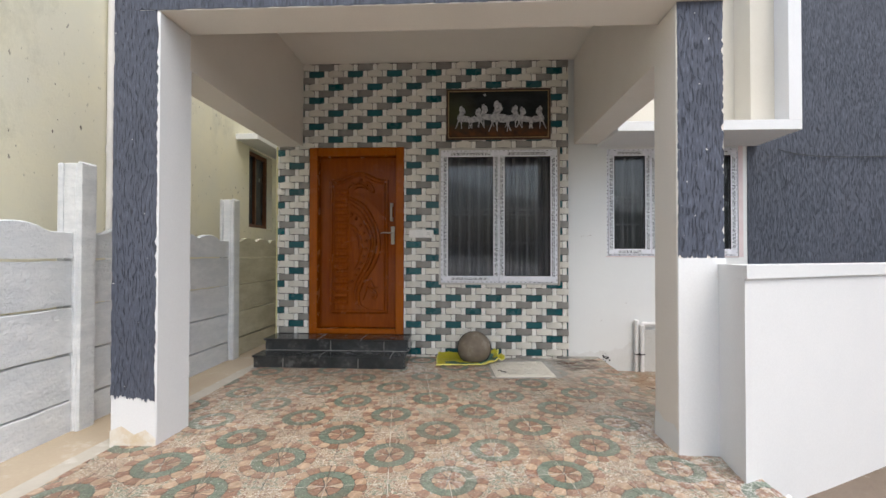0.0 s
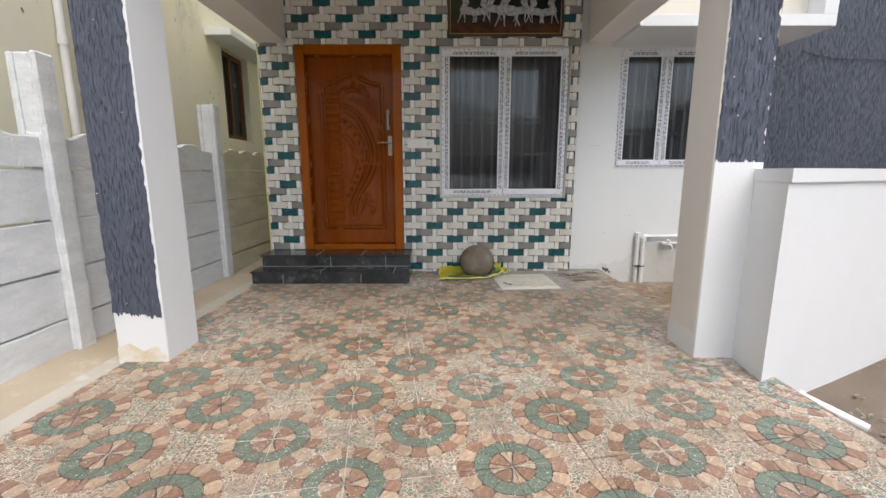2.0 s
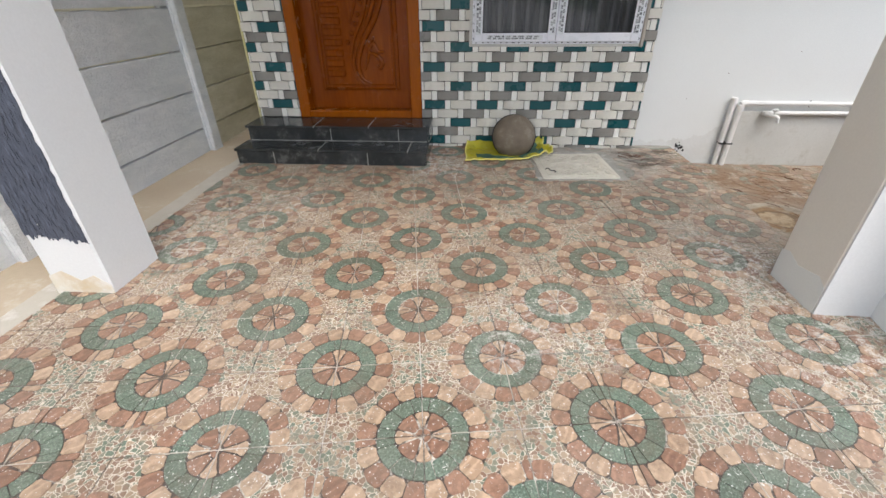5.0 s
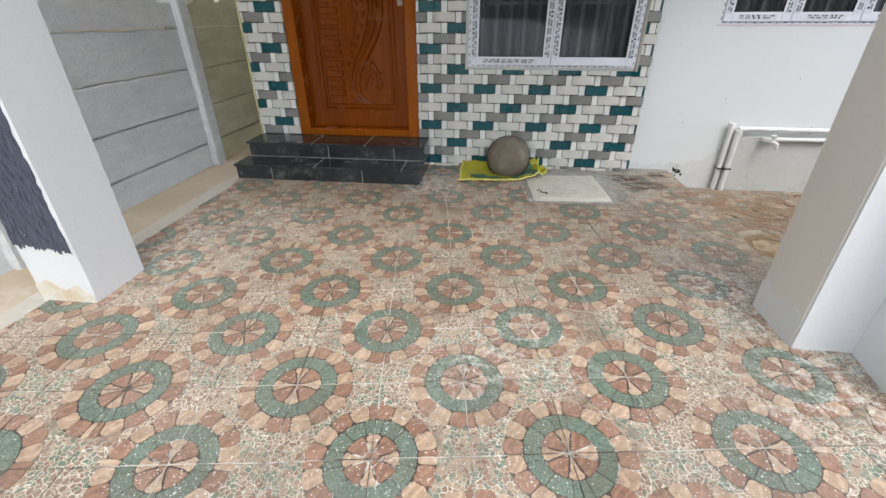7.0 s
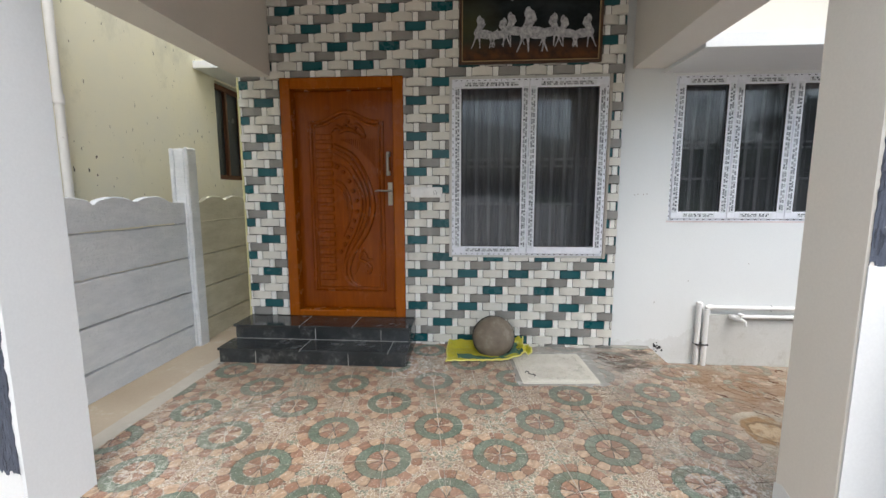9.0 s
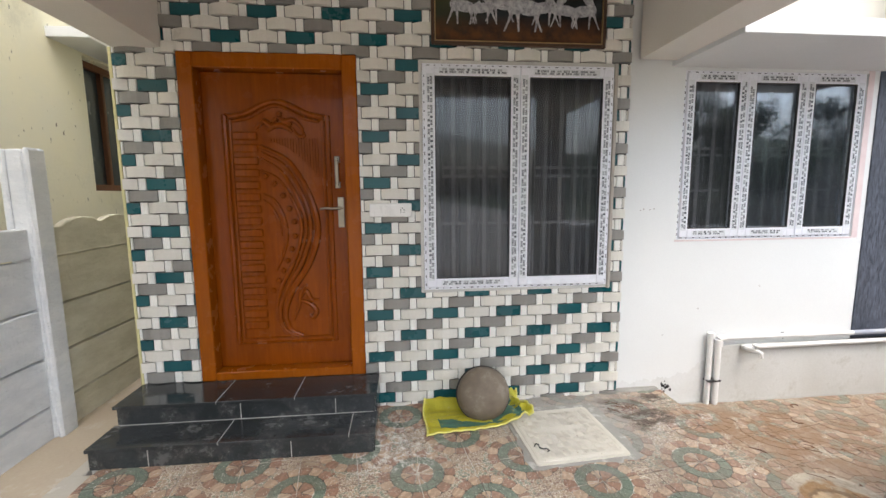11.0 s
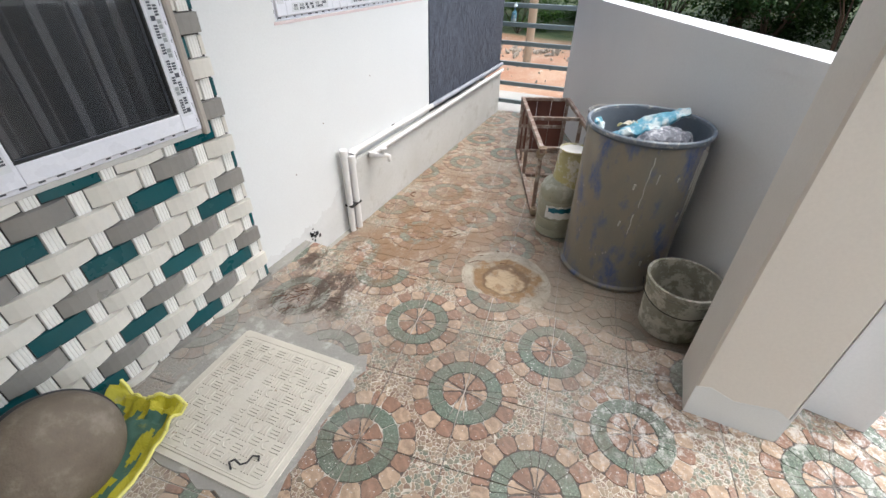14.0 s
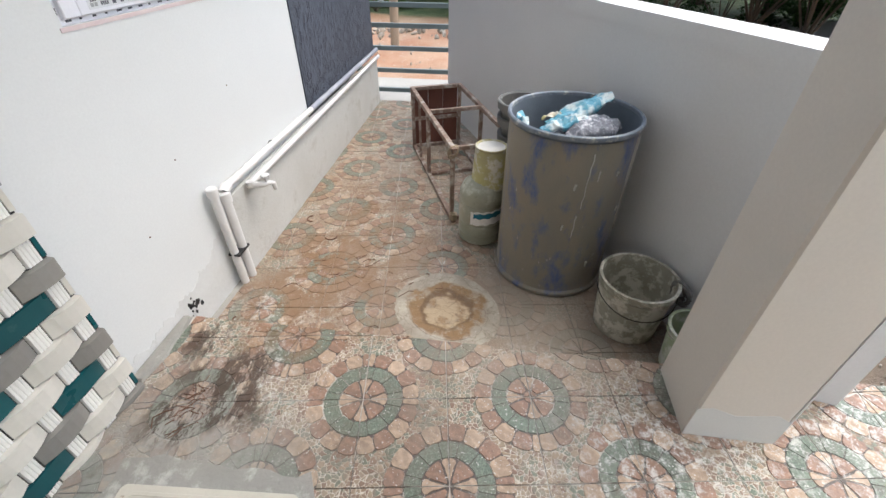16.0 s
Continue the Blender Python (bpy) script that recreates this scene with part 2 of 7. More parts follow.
M["bag_clear"] = surface("silvery_plastic_bag", (0.16, 0.17, 0.20), (0.30, 0.31, 0.36), 0.25, 20, 90, 0.9, 0.008, stain=(0.70, 0.71, 0.75), stain_amount=0.3, stain_scale=20)
M["sack"] = surface("yellow_printed_sacking", (0.76, 0.70, 0.05), (0.64, 0.60, 0.07), 0.42, 7, 90, 0.8, 0.006, stain=(0.62, 0.60, 0.30), stain_amount=0.0, stain_scale=14)
M["sack_hem"] = surface("pale_sack_hem", (0.80, 0.75, 0.16), (0.70, 0.66, 0.20), 0.5, 30, 200, 0.8, 0.002)
M["sack_green"] = surface("green_sack_print", (0.09, 0.22, 0.17), (0.16, 0.29, 0.22), 0.55, 9, 220, 0.4, 0.002, stain=(0.5, 0.47, 0.08), stain_amount=0.1, stain_scale=18)
M["stone"] = surface("grey_brown_stone", (0.125, 0.098, 0.070), (0.205, 0.170, 0.125), 0.75, 9, 45, 0.8, 0.005, stain=(0.30, 0.27, 0.22), stain_amount=0.3, stain_scale=9, stain_edge=0.25)
M["cover"] = surface("cream_frp_cover", (0.62, 0.59, 0.51), (0.55, 0.52, 0.45), 0.6, 6, 80, 0.4, 0.002, stain=(0.50, 0.46, 0.38), stain_amount=0.1, stain_scale=6, speck=(0.32, 0.27, 0.2))
M["twig"] = surface("rust_brown_twigs", (0.10, 0.05, 0.03), (0.20, 0.11, 0.07), 0.9, 12, 60, 0.3, 0.002)
def muddy():
    m, n, l, b = material("mud_stained_cement")
    v = place(n, l)
    t = n.new("ShaderNodeTexNoise")
    t.inputs["Scale"].default_value, t.inputs["Detail"].default_value = 9, 5
    l.new(v, t.inputs["Vector"])
    w = n.new("ShaderNodeVectorMath")
    w.operation = "MULTIPLY_ADD"
    l.new(t.outputs["Color"], w.inputs[0])
    w.inputs[1].default_value = (0.14, 0.14, 0.0)
    l.new(v, w.inputs[2])
    mid = (1.998, 3.735, LEVEL)
    col = mixer(n, l, ramp(n, l, noisy(n, l, v, 6, 7, 0.7), 0.35, 0.65), (0.25, 0.215, 0.165), (0.42, 0.375, 0.30))
    wet = times(n, l, blob(n, l, w.outputs[0], mid, 0.185, 0.205), ramp(n, l, noisy(n, l, v, 11, 7, 0.75), 0.40, 0.50, 0.35, 0.98))
    inner = times(n, l, blob(n, l, w.outputs[0], mid, 0.125, 0.14), times(n, l, 1.0, blob(n, l, w.outputs[0], (1.985, 3.73, LEVEL), 0.10, 0.112), "SUBTRACT"))
    dry = blob(n, l, w.outputs[0], (1.985, 3.73, LEVEL), 0.09, 0.12)
    col = mixer(n, l, wet, col, (0.22, 0.125, 0.045))
    col = mixer(n, l, times(n, l, dry, ramp(n, l, noisy(n, l, v, 12, 6), 0.40, 0.50, 0.2, 0.95)), col, (0.42, 0.32, 0.20))
    col = mixer(n, l, times(n, l, inner, 0.8), col, (0.12, 0.065, 0.022))
    crack = n.new("ShaderNodeTexVoronoi")
    crack.feature = "DISTANCE_TO_EDGE"
    crack.inputs["Scale"].default_value = 17
    l.new(w.outputs[0], crack.inputs["Vector"])
    col = mixer(n, l, ramp(n, l, crack.outputs["Distance"], 0.0, 0.035, 0.55, 0.0), col, (0.12, 0.075, 0.035))
    fleck = ramp(n, l, noisy(n, l, v, 60, 3), 0.68, 0.72, 0.0, 0.5)
    col = mixer(n, l, fleck, col, (0.60, 0.57, 0.50))
    l.new(col, b.inputs["Base Color"])
    b.inputs["Roughness"].default_value = 0.5
    bumped(n, l, b, noisy(n, l, v, 30, 6, 0.7), 0.8, 0.006)
    return m


LEVEL = -0.14
M["lid_mud"] = muddy()
M["mud"] = surface("brown_dried_mud", (0.25, 0.13, 0.045), (0.40, 0.27, 0.14), 0.4, 5, 30, 0.9, 0.008, stain=(0.50, 0.40, 0.28), stain_amount=0.42, stain_scale=7)
M["rail"] = surface("grey_green_painted_steel", (0.17, 0.22, 0.23), (0.22, 0.27, 0.28), 0.45, 3, 80, 0.1, 0.0008)
M["pole"] = surface("weathered_pole", (0.42, 0.36, 0.28), (0.33, 0.26, 0.19), 0.85, 2, 40, 0.5, 0.006, stretch=(1, 1, 0.3), stain=(0.2, 0.15, 0.1), stain_amount=0.1)
M["yellow_band"] = surface("yellow_paint_band", (0.62, 0.36, 0.05), (0.46, 0.30, 0.10), 0.6, 5, 50, 0.2, 0.002)
M["bark"] = surface("brown_bark", (0.06, 0.045, 0.03), (0.11, 0.085, 0.06), 0.9, 4, 25, 0.8, 0.02, stretch=(1, 1, 0.3))
M["rubble"] = surface("pale_rubble", (0.45, 0.42, 0.36), (0.35, 0.28, 0.21), 0.9, 4, 25, 0.6, 0.01, vary=0.4)
M["far_white"] = surface("white_render", (0.72, 0.76, 0.82), (0.66, 0.70, 0.76), 0.7, 0.3, 5, 0.1, 0.01)
M["far_window"] = surface("dark_window", (0.03, 0.04, 0.05), (0.05, 0.06, 0.07), 0.2, 1, 5, 0.0)
M["hill"] = surface("wooded_hill", (0.035, 0.055, 0.028), (0.065, 0.085, 0.05), 0.95, 0.05, 0.8, 0.8, 1.5, stain=(0.15, 0.14, 0.11), stain_amount=0.0, stain_scale=0.15)
M["curtain"] = surface("grey_curtain", (0.20, 0.195, 0.195), (0.15, 0.145, 0.145), 0.85, 3, 14, 0.0, 0.001)
M["grille"] = surface("grey_grille_paint", (0.30, 0.295, 0.29), (0.25, 0.245, 0.24), 0.5, 5, 40, 0.0, 0.001)
M["room"] = surface("unseen_room_paint", (0.30, 0.29, 0.28), (0.26, 0.25, 0.24), 0.8, 2, 60, 0.1, 0.001)
M["frame_wood"] = surface("brown_picture_frame", (0.05, 0.025, 0.014), (0.085, 0.045, 0.026), 0.35, 9, 100, 0.2, 0.001)
M["gilt"] = surface("dull_gold_line", (0.42, 0.30, 0.14), (0.34, 0.24, 0.12), 0.4, 9, 100, 0.1, 0.001, metal=0.6)
M["shape_white"] = surface("painted_pale_grey", (0.56, 0.56, 0.57), (0.16, 0.16, 0.18), 0.45, 30, 90, 0.0, stain=(0.09, 0.085, 0.09), stain_amount=0.25, stain_scale=42)
M["niche"] = surface("cream_niche_paint", (0.66, 0.63, 0.55), (0.62, 0.59, 0.51), 0.6, 1, 90, 0.2, 0.001)
M["pink_putty"] = surface("pinkish_putty", (0.62, 0.50, 0.50), (0.70, 0.62, 0.61), 0.8, 6, 60, 0.3, 0.002)


def wood_mat(name, c1, c2, rough, coat):
    m, n, l, b = material(name)
    v = place(n, l, (14, 14, 1.2))
    w = noisy(n, l, v, 3.0, 6, 0.65)
    col = mixer(n, l, ramp(n, l, w, 0.3, 0.7), c1, c2)
    col = mixer(n, l, ramp(n, l, noisy(n, l, place(n, l), 2.0, 4), 0.35, 0.7, 0.0, 0.35), col, [c * 0.7 for c in c1])
    l.new(col, b.inputs["Base Color"])
    l.new(ramp(n, l, noisy(n, l, place(n, l), 9, 3), 0.3, 0.7, rough - 0.06, rough + 0.1), b.inputs["Roughness"])
    b.inputs["Specular IOR Level"].default_value = 0.10
    b.inputs["Coat Weight"].default_value = coat
    b.inputs["Coat Roughness"].default_value = 0.07
    bumped(n, l, b, w, 0.12, 0.001)
    return m


M["teak"] = wood_mat("varnished_teak", (0.175, 0.036, 0.0010), (0.255, 0.060, 0.0018), 0.20, 0.22)
M["teak_frame"] = wood_mat("varnished_frame_teak", (0.255, 0.062, 0.0014), (0.32, 0.086, 0.0022), 0.22, 0.22)
M["old_wood"] = wood_mat("brown_window_wood", (0.12, 0.055, 0.03), (0.17, 0.08, 0.045), 0.5, 0.1)


def granite():
    m, n, l, b = material("polished_black_granite")
    v = place(n, l)
    o = n.new("ShaderNodeObjectInfo")
    col = mixer(n, l, ramp(n, l, noisy(n, l, v, 3, 6, 0.7), 0.45, 0.75), (0.014, 0.017, 0.019), (0.042, 0.047, 0.050))
    col = mixer(n, l, ramp(n, l, noisy(n, l, v, 130, 2), 0.66, 0.72, 0, 0.6), col, (0.12, 0.13, 0.13))
    dust = ramp(n, l, noisy(n, l, place(n, l, (1, 1, 1)), 5, 9, 0.78), 0.50, 0.74, 0.03, 0.34)
    col = mixer(n, l, dust, col, (0.24, 0.235, 0.22))
    l.new(col, b.inputs["Base Color"])
    l.new(ramp(n, l, dust, 0, 0.4, 0.10, 0.55), b.inputs["Roughness"])
    bumped(n, l, b, noisy(n, l, v, 2.5, 2), 0.05, 0.01)
    return m


M["granite"] = granite()


STAIN = (1.22, 4.53, 0.0)


def weather(n, l, col, rough, b):
    """Dust, paint spots, damp and rust stains that lie over the paving, by their places."""
    v = place(n, l)
    warp = n.new("ShaderNodeVectorMath")
    warp.operation = "MULTIPLY_ADD"
    t = n.new("ShaderNodeTexNoise")
    t.inputs["Scale"].default_value, t.inputs["Detail"].default_value = 3.5, 5
    l.new(v, t.inputs["Vector"])
    l.new(t.outputs["Color"], warp.inputs[0])
    warp.inputs[1].default_value = (0.7, 0.7, 0.0)
    l.new(v, warp.inputs[2])
    wv = n.new("ShaderNodeVectorMath")
    wv.operation = "ADD"
    l.new(warp.outputs[0], wv.inputs[0])
    wv.inputs[1].default_value = (-0.35, -0.35, 0)
    w = wv.outputs[0]
    dust = ramp(n, l, noisy(n, l, v, 1.7, 9, 0.72), 0.42, 0.70, 0.0, 0.24)
    col = mixer(n, l, dust, col, (0.37, 0.355, 0.32))
    o = n.new("ShaderNodeObjectInfo")
    col = mixer(n, l, ramp(n, l, o.outputs["Random"], 0.0, 1.0, 0.0, 0.22), col, (0.12, 0.085, 0.06))
    dirt = ramp(n, l, noisy(n, l, v, 7, 9, 0.8), 0.50, 0.64, 0.0, 0.40)
    col = mixer(n, l, dirt, col, (0.13, 0.09, 0.062))
    # joints between the tiles
    q = n.new("ShaderNodeSeparateXYZ")
    l.new(place(n, l, local=True), q.inputs[0])
    far = times(n, l, times(n, l, q.outputs[0], 0.0, "ABSOLUTE"), times(n, l, q.outputs[1], 0.0, "ABSOLUTE"), "MAXIMUM")
    pale = ramp(n, l, noisy(n, l, v, 1.9, 5, 0.7), 0.46, 0.54)
    line = mixer(n, l, pale, (0.085, 0.068, 0.055), (0.66, 0.63, 0.57))
    col = mixer(n, l, ramp(n, l, far, 0.1534, 0.1544, 0.0, 0.75), col, line)
    near = ramp(n, l, far, 0.146, 0.156, 0.0, 0.12)
    col = mixer(n, l, near, col, (0.10, 0.075, 0.058))
    fine = noisy(n, l, v, 85, 4, 0.7)
    col = mixer(n, l, times(n, l, ramp(n, l, fine, 0.62, 0.66), ramp(n, l, noisy(n, l, v, 2.1, 3), 0.38, 0.55)), col, (0.66, 0.66, 0.63))
    spot = n.new("ShaderNodeTexVoronoi")
    spot.inputs["Scale"].default_value = 95
    l.new(v, spot.inputs["Vector"])
    pick = n.new("ShaderNodeSeparateColor")
    l.new(spot.outputs["Color"], pick.inputs[0])
    size = times(n, l, ramp(n, l, pick.outputs[0], 0.50, 1.0, 0.0, 0.34), ramp(n, l, noisy(n, l, v, 1.6, 4), 0.38, 0.60, 0.25, 1.0))
    dot = n.new("ShaderNodeMath")
    dot.operation = "LESS_THAN"
    l.new(spot.outputs["Distance"], dot.inputs[0])
    l.new(size, dot.inputs[1])
    col = mixer(n, l, times(n, l, dot.outputs[0], 0.8), col, (0.66, 0.65, 0.61))
    for c, r0, r1 in (((-0.42, 4.30, 0.0), 0.1, 0.42), ((1.25, 2.95, 0.0), 0.05, 0.42), ((-1.70, 2.85, 0.0), 0.05, 0.45), ((1.45, 2.15, 0.0), 0.05, 0.55), ((0.1, 2.3, 0.0), 0.0, 0.4), ((-1.35, 3.4, 0.0), 0.0, 0.4), ((1.75, 4.62, -0.13), 0.05, 0.4), ((1.7, 3.3, -0.13), 0.0, 0.35), ((-0.45, 4.12, 0.0), 0.08, 0.28), ((-1.75, 3.35, 0.0), 0.0, 0.3), ((1.35, 4.35, 0.0), 0.0, 0.3), ((1.3, 2.6, 0.0), 0.05, 0.35)):
        s = times(n, l, blob(n, l, w, c, r0, r1), ramp(n, l, noisy(n, l, v, 22, 8, 0.8), 0.50, 0.60, 0.0, 0.8))
        col = mixer(n, l, s, col, (0.66, 0.655, 0.62))
    # grey cement film towards the house
    grey = times(n, l, blob(n, l, w, (0.75, 4.62, 0.0), 0.35, 0.75), ramp(n, l, noisy(n, l, v, 12, 6, 0.7), 0.35, 0.6, 0.45, 0.95))
    col = mixer(n, l, grey, col, (0.31, 0.30, 0.275))
    damp = times(n, l, blob(n, l, w, (1.2, 3.6, 0.0), 0.2, 1.0), ramp(n, l, noisy(n, l, v, 4, 6, 0.7), 0.4, 0.65, 0.0, 0.55))
    col = mixer(n, l, damp, col, (0.16, 0.13, 0.10))
    # rust-brown stains on the lower paving
    for c, r0, r1, k in (((2.2, 4.22, -0.13), 0.2, 0.7, 0.95), ((2.9, 4.35, -0.13), 0.05, 0.8, 0.75), ((1.95, 3.67, -0.13), 0.22, 0.5, 0.75), ((1.85, 4.42, -0.13), 0.15, 0.5, 0.95)):
        s = times(n, l, blob(n, l, w, c, r0, r1), ramp(n, l, noisy(n, l, v, 6, 8, 0.78), 0.43, 0.53, 0.0, k))
        col = mixer(n, l, s, col, (0.185, 0.092, 0.033))
    low = times(n, l, blob(n, l, w, (2.0, 3.15, -0.13), 0.3, 0.75), 0.72)
    col = mixer(n, l, low, col, (0.28, 0.235, 0.19))
    z = n.new("ShaderNodeSeparateXYZ")
    l.new(v, z.inputs[0])
    grime = times(n, l, ramp(n, l, z.outputs[2], -0.08, -0.11), ramp(n, l, noisy(n, l, v, 1.9, 9, 0.75), 0.42, 0.62, 0.10, 0.45))
    col = mixer(n, l, grime, col, (0.30, 0.265, 0.215))
    s = times(n, l, times(n, l, blob(n, l, w, STAIN, 0.17, 0.26), blob(n, l, w, (1.38, 4.62, 0.0), 0.06, 0.2), "MAXIMUM"), ramp(n, l, noisy(n, l, place(n, l, (1.0, 2.6, 1.0), (0, 0, -35)), 5, 8, 0.78), 0.47, 0.53, 0.0, 0.88))
    col = mixer(n, l, s, col, (0.045, 0.024, 0.011))
    l.new(col, b.inputs["Base Color"])
    l.new(ramp(n, l, noisy(n, l, v, 3, 6, 0.7), 0.3, 0.7, rough - 0.15, rough + 0.12), b.inputs["Roughness"])
    bumped(n, l, b, noisy(n, l, v, 110, 5, 0.7), 0.45, 0.003)


def stone_piece(name, c1, c2):
    m, n, l, b = material(name)
    g = n.new("ShaderNodeNewGeometry")
    o = n.new("ShaderNodeObjectInfo")
    r = times(n, l, g.outputs["Random Per Island"], o.outputs["Random"], "ADD")
    fr = n.new("ShaderNodeMath")
    fr.operation = "PINGPONG"
    add = n.new("ShaderNodeMath")
    add.operation = "ADD"
    l.new(g.outputs["Random Per Island"], add.inputs[0])
    l.new(o.outputs["Random"], add.inputs[1])
    l.new(add.outputs[0], fr.inputs[0])
    fr.inputs[1].default_value = 1.0
    col = mixer(n, l, fr.outputs[0], c1, c2)
    if name == "dark_grout_lines":
        col = mixer(n, l, ramp(n, l, noisy(n, l, place(n, l), 2.3, 7, 0.75), 0.53, 0.59, 0.0, 0.95), col, (0.64, 0.61, 0.54))
    elif name == "green_setts":
        grit = noisy(n, l, place(n, l), 190, 3, 0.6)
        col = mixer(n, l, ramp(n, l, grit, 0.52, 0.62, 0.0, 0.55), col, [c * 2.0 for c in c2])
        col = mixer(n, l, ramp(n, l, grit, 0.44, 0.36, 0.0, 0.6), col, [c * 0.5 for c in c1])
    else:
        # layered, flaking faces
        layer = n.new("ShaderNodeTexWave")
        layer.inputs["Scale"].default_value, layer.inputs["Distortion"].default_value, layer.inputs["Detail"].default_value = 9, 14, 4
        l.new(place(n, l, turn=(0, 0, 35)), layer.inputs["Vector"])
        col = mixer(n, l, ramp(n, l, layer.outputs["Fac"], 0.55, 0.95, 0.0, 0.45), col, [min(c * 1.45, 0.8) for c in c2])
        col = mixer(n, l, ramp(n, l, noisy(n, l, place(n, l), 38, 6, 0.75), 0.50, 0.62, 0.0, 0.5), col, [c * 0.62 for c in c1])
    weather(n, l, col, 0.46, b)
    return m


def crackle():
    m, n, l, b = material("crazed_mosaic")
    warp = n.new("ShaderNodeTexNoise")
    warp.inputs["Scale"].default_value, warp.inputs["Detail"].default_value = 26, 2
    l.new(place(n, l), warp.inputs["Vector"])
    bend = n.new("ShaderNodeVectorMath")
    bend.operation = "MULTIPLY_ADD"
    l.new(warp.outputs["Color"], bend.inputs[0])
    bend.inputs[1].default_value = (1.5, 1.5, 0.0)
    l.new(place(n, l, (60, 60, 0)), bend.inputs[2])
    v = bend.outputs[0]
    e = n.new("ShaderNodeTexVoronoi")
    e.feature = "DISTANCE_TO_EDGE"
    e.inputs["Scale"].default_value = 1.0
    l.new(v, e.inputs["Vector"])
    f = n.new("ShaderNodeTexVoronoi")
    f.inputs["Scale"].default_value = 1.0
    l.new(v, f.inputs["Vector"])
    sep = n.new("ShaderNodeSeparateColor")
    l.new(f.outputs["Color"], sep.inputs[0])
    col = mixer(n, l, ramp(n, l, sep.outputs[0], 0.45, 0.50), (0.20, 0.11, 0.072), (0.33, 0.24, 0.155))
    zone = ramp(n, l, noisy(n, l, place(n, l), 4.0, 3), 0.46, 0.52, 0.10, 1.0)
    pick = times(n, l, ramp(n, l, sep.outputs[1], 0.50, 0.54), zone)
    col = mixer(n, l, pick, col, (0.115, 0.165, 0.12))
    col = mixer(n, l, ramp(n, l, sep.outputs[2], 0.0, 1.0, 0.0, 0.4), col, (0.36, 0.29, 0.21))
    white = ramp(n, l, noisy(n, l, place(n, l), 3.1, 5), 0.34, 0.46)
    joint = mixer(n, l, white, (0.12, 0.085, 0.06), (0.66, 0.60, 0.50))
    edge = ramp(n, l, e.outputs["Distance"], 0.030, 0.062, 1.0, 0.0)
    col = mixer(n, l, edge, col, joint)
    weather(n, l, col, 0.55, b)
    h = ramp(n, l, e.outputs["Distance"], 0.03, 0.14)
    bumped(n, l, b, h, 0.6, 0.0015)
    return m


M["crackle"] = crackle()
M["terracotta"] = stone_piece("terracotta_setts", (0.185, 0.092, 0.056), (0.285, 0.160, 0.105))
M["peach"] = stone_piece("peach_setts", (0.35, 0.235, 0.150), (0.46, 0.335, 0.230))
M["sage"] = stone_piece("green_setts", (0.062, 0.098, 0.072), (0.125, 0.170, 0.128))
M["dark_grout"] = stone_piece("dark_grout_lines", (0.022, 0.016, 0.014), (0.055, 0.040, 0.032))


def glazed(name, c1, c2, rough=0.35):
    m, n, l, b = material(name)
    o = n.new("ShaderNodeObjectInfo")
    col = mixer(n, l, o.outputs["Random"], c1, c2)
    col = mixer(n, l, ramp(n, l, noisy(n, l, place(n, l), 60, 4), 0.4, 0.7, 0, 0.18), col, [c * 0.7 for c in c1])
    col = mixer(n, l, ramp(n, l, noisy(n, l, place(n, l), 4, 6, 0.7), 0.62, 0.78, 0, 0.12), col, (0.66, 0.64, 0.6))
    l.new(col, b.inputs["Base Color"])
    l.new(ramp(n, l, noisy(n, l, place(n, l), 6, 4), 0.3, 0.7, rough - 0.08, rough + 0.1), b.inputs["Roughness"])
    bumped(n, l, b, noisy(n, l, place(n, l), 140, 3), 0.12, 0.0008)
    return m


M["cream_glaze"] = glazed("cream_tile", (0.70, 0.675, 0.61), (0.62, 0.60, 0.54))
M["grey_glaze"] = glazed("grey_tile", (0.225, 0.215, 0.20), (0.27, 0.26, 0.24))
M["teal_glaze"] = glazed("teal_tile", (0.007, 0.070, 0.082), (0.010, 0.092, 0.105), 0.3)
M["rib_glaze"] = glazed("ribbed_cream_tile", (0.83, 0.82, 0.78), (0.79, 0.78, 0.74))
# Near-black backing paints the shadow lines between the woven bricks.
M["gap"] = surface("tile_groove_shade", (0.030, 0.028, 0.026), (0.06, 0.056, 0.052), 0.6, 6, 60, 0.2, 0.001)


def glass_mat():
    m, n, l, b = material("dark_window_glass")
    b.inputs["Base Color"].default_value = (0.02, 0.022, 0.025, 1)
    b.inputs["Roughness"].default_value = 0.03
    t = n.new("ShaderNodeBsdfTransparent")
    t.inputs[0].default_value = (0.72, 0.72, 0.73, 1)
    g = n.new("ShaderNodeBsdfGlossy")
    g.inputs["Roughness"].default_value = 0.03
    g.inputs["Color"].default_value = (0.9, 0.95, 1.0, 1)
    f = n.new("ShaderNodeFresnel")
    f.inputs[0].default_value = 1.55
    k = times(n, l, f.outputs[0], 0.75)
    x = n.new("ShaderNodeMixShader")
    l.new(k, x.inputs[0])
    l.new(t.outputs[0], x.inputs[1])
    l.new(g.outputs[0], x.inputs[2])
    # Faint pale diffuse veil imitates the sky sheen on the panes.
    d = n.new("ShaderNodeBsdfDiffuse")
    d.inputs[0].default_value = (0.62, 0.66, 0.70, 1)
    y = n.new("ShaderNodeMixShader")
    l.new(ramp(n, l, noisy(n, l, place(n, l), 3, 5), 0.35, 0.65, 0.010, 0.030), y.inputs[0])
    l.new(x.outputs[0], y.inputs[1])
    l.new(d.outputs[0], y.inputs[2])
    l.new(y.outputs[0], n["Material Output"].inputs[0])
    return m


M["glass"] = glass_mat()


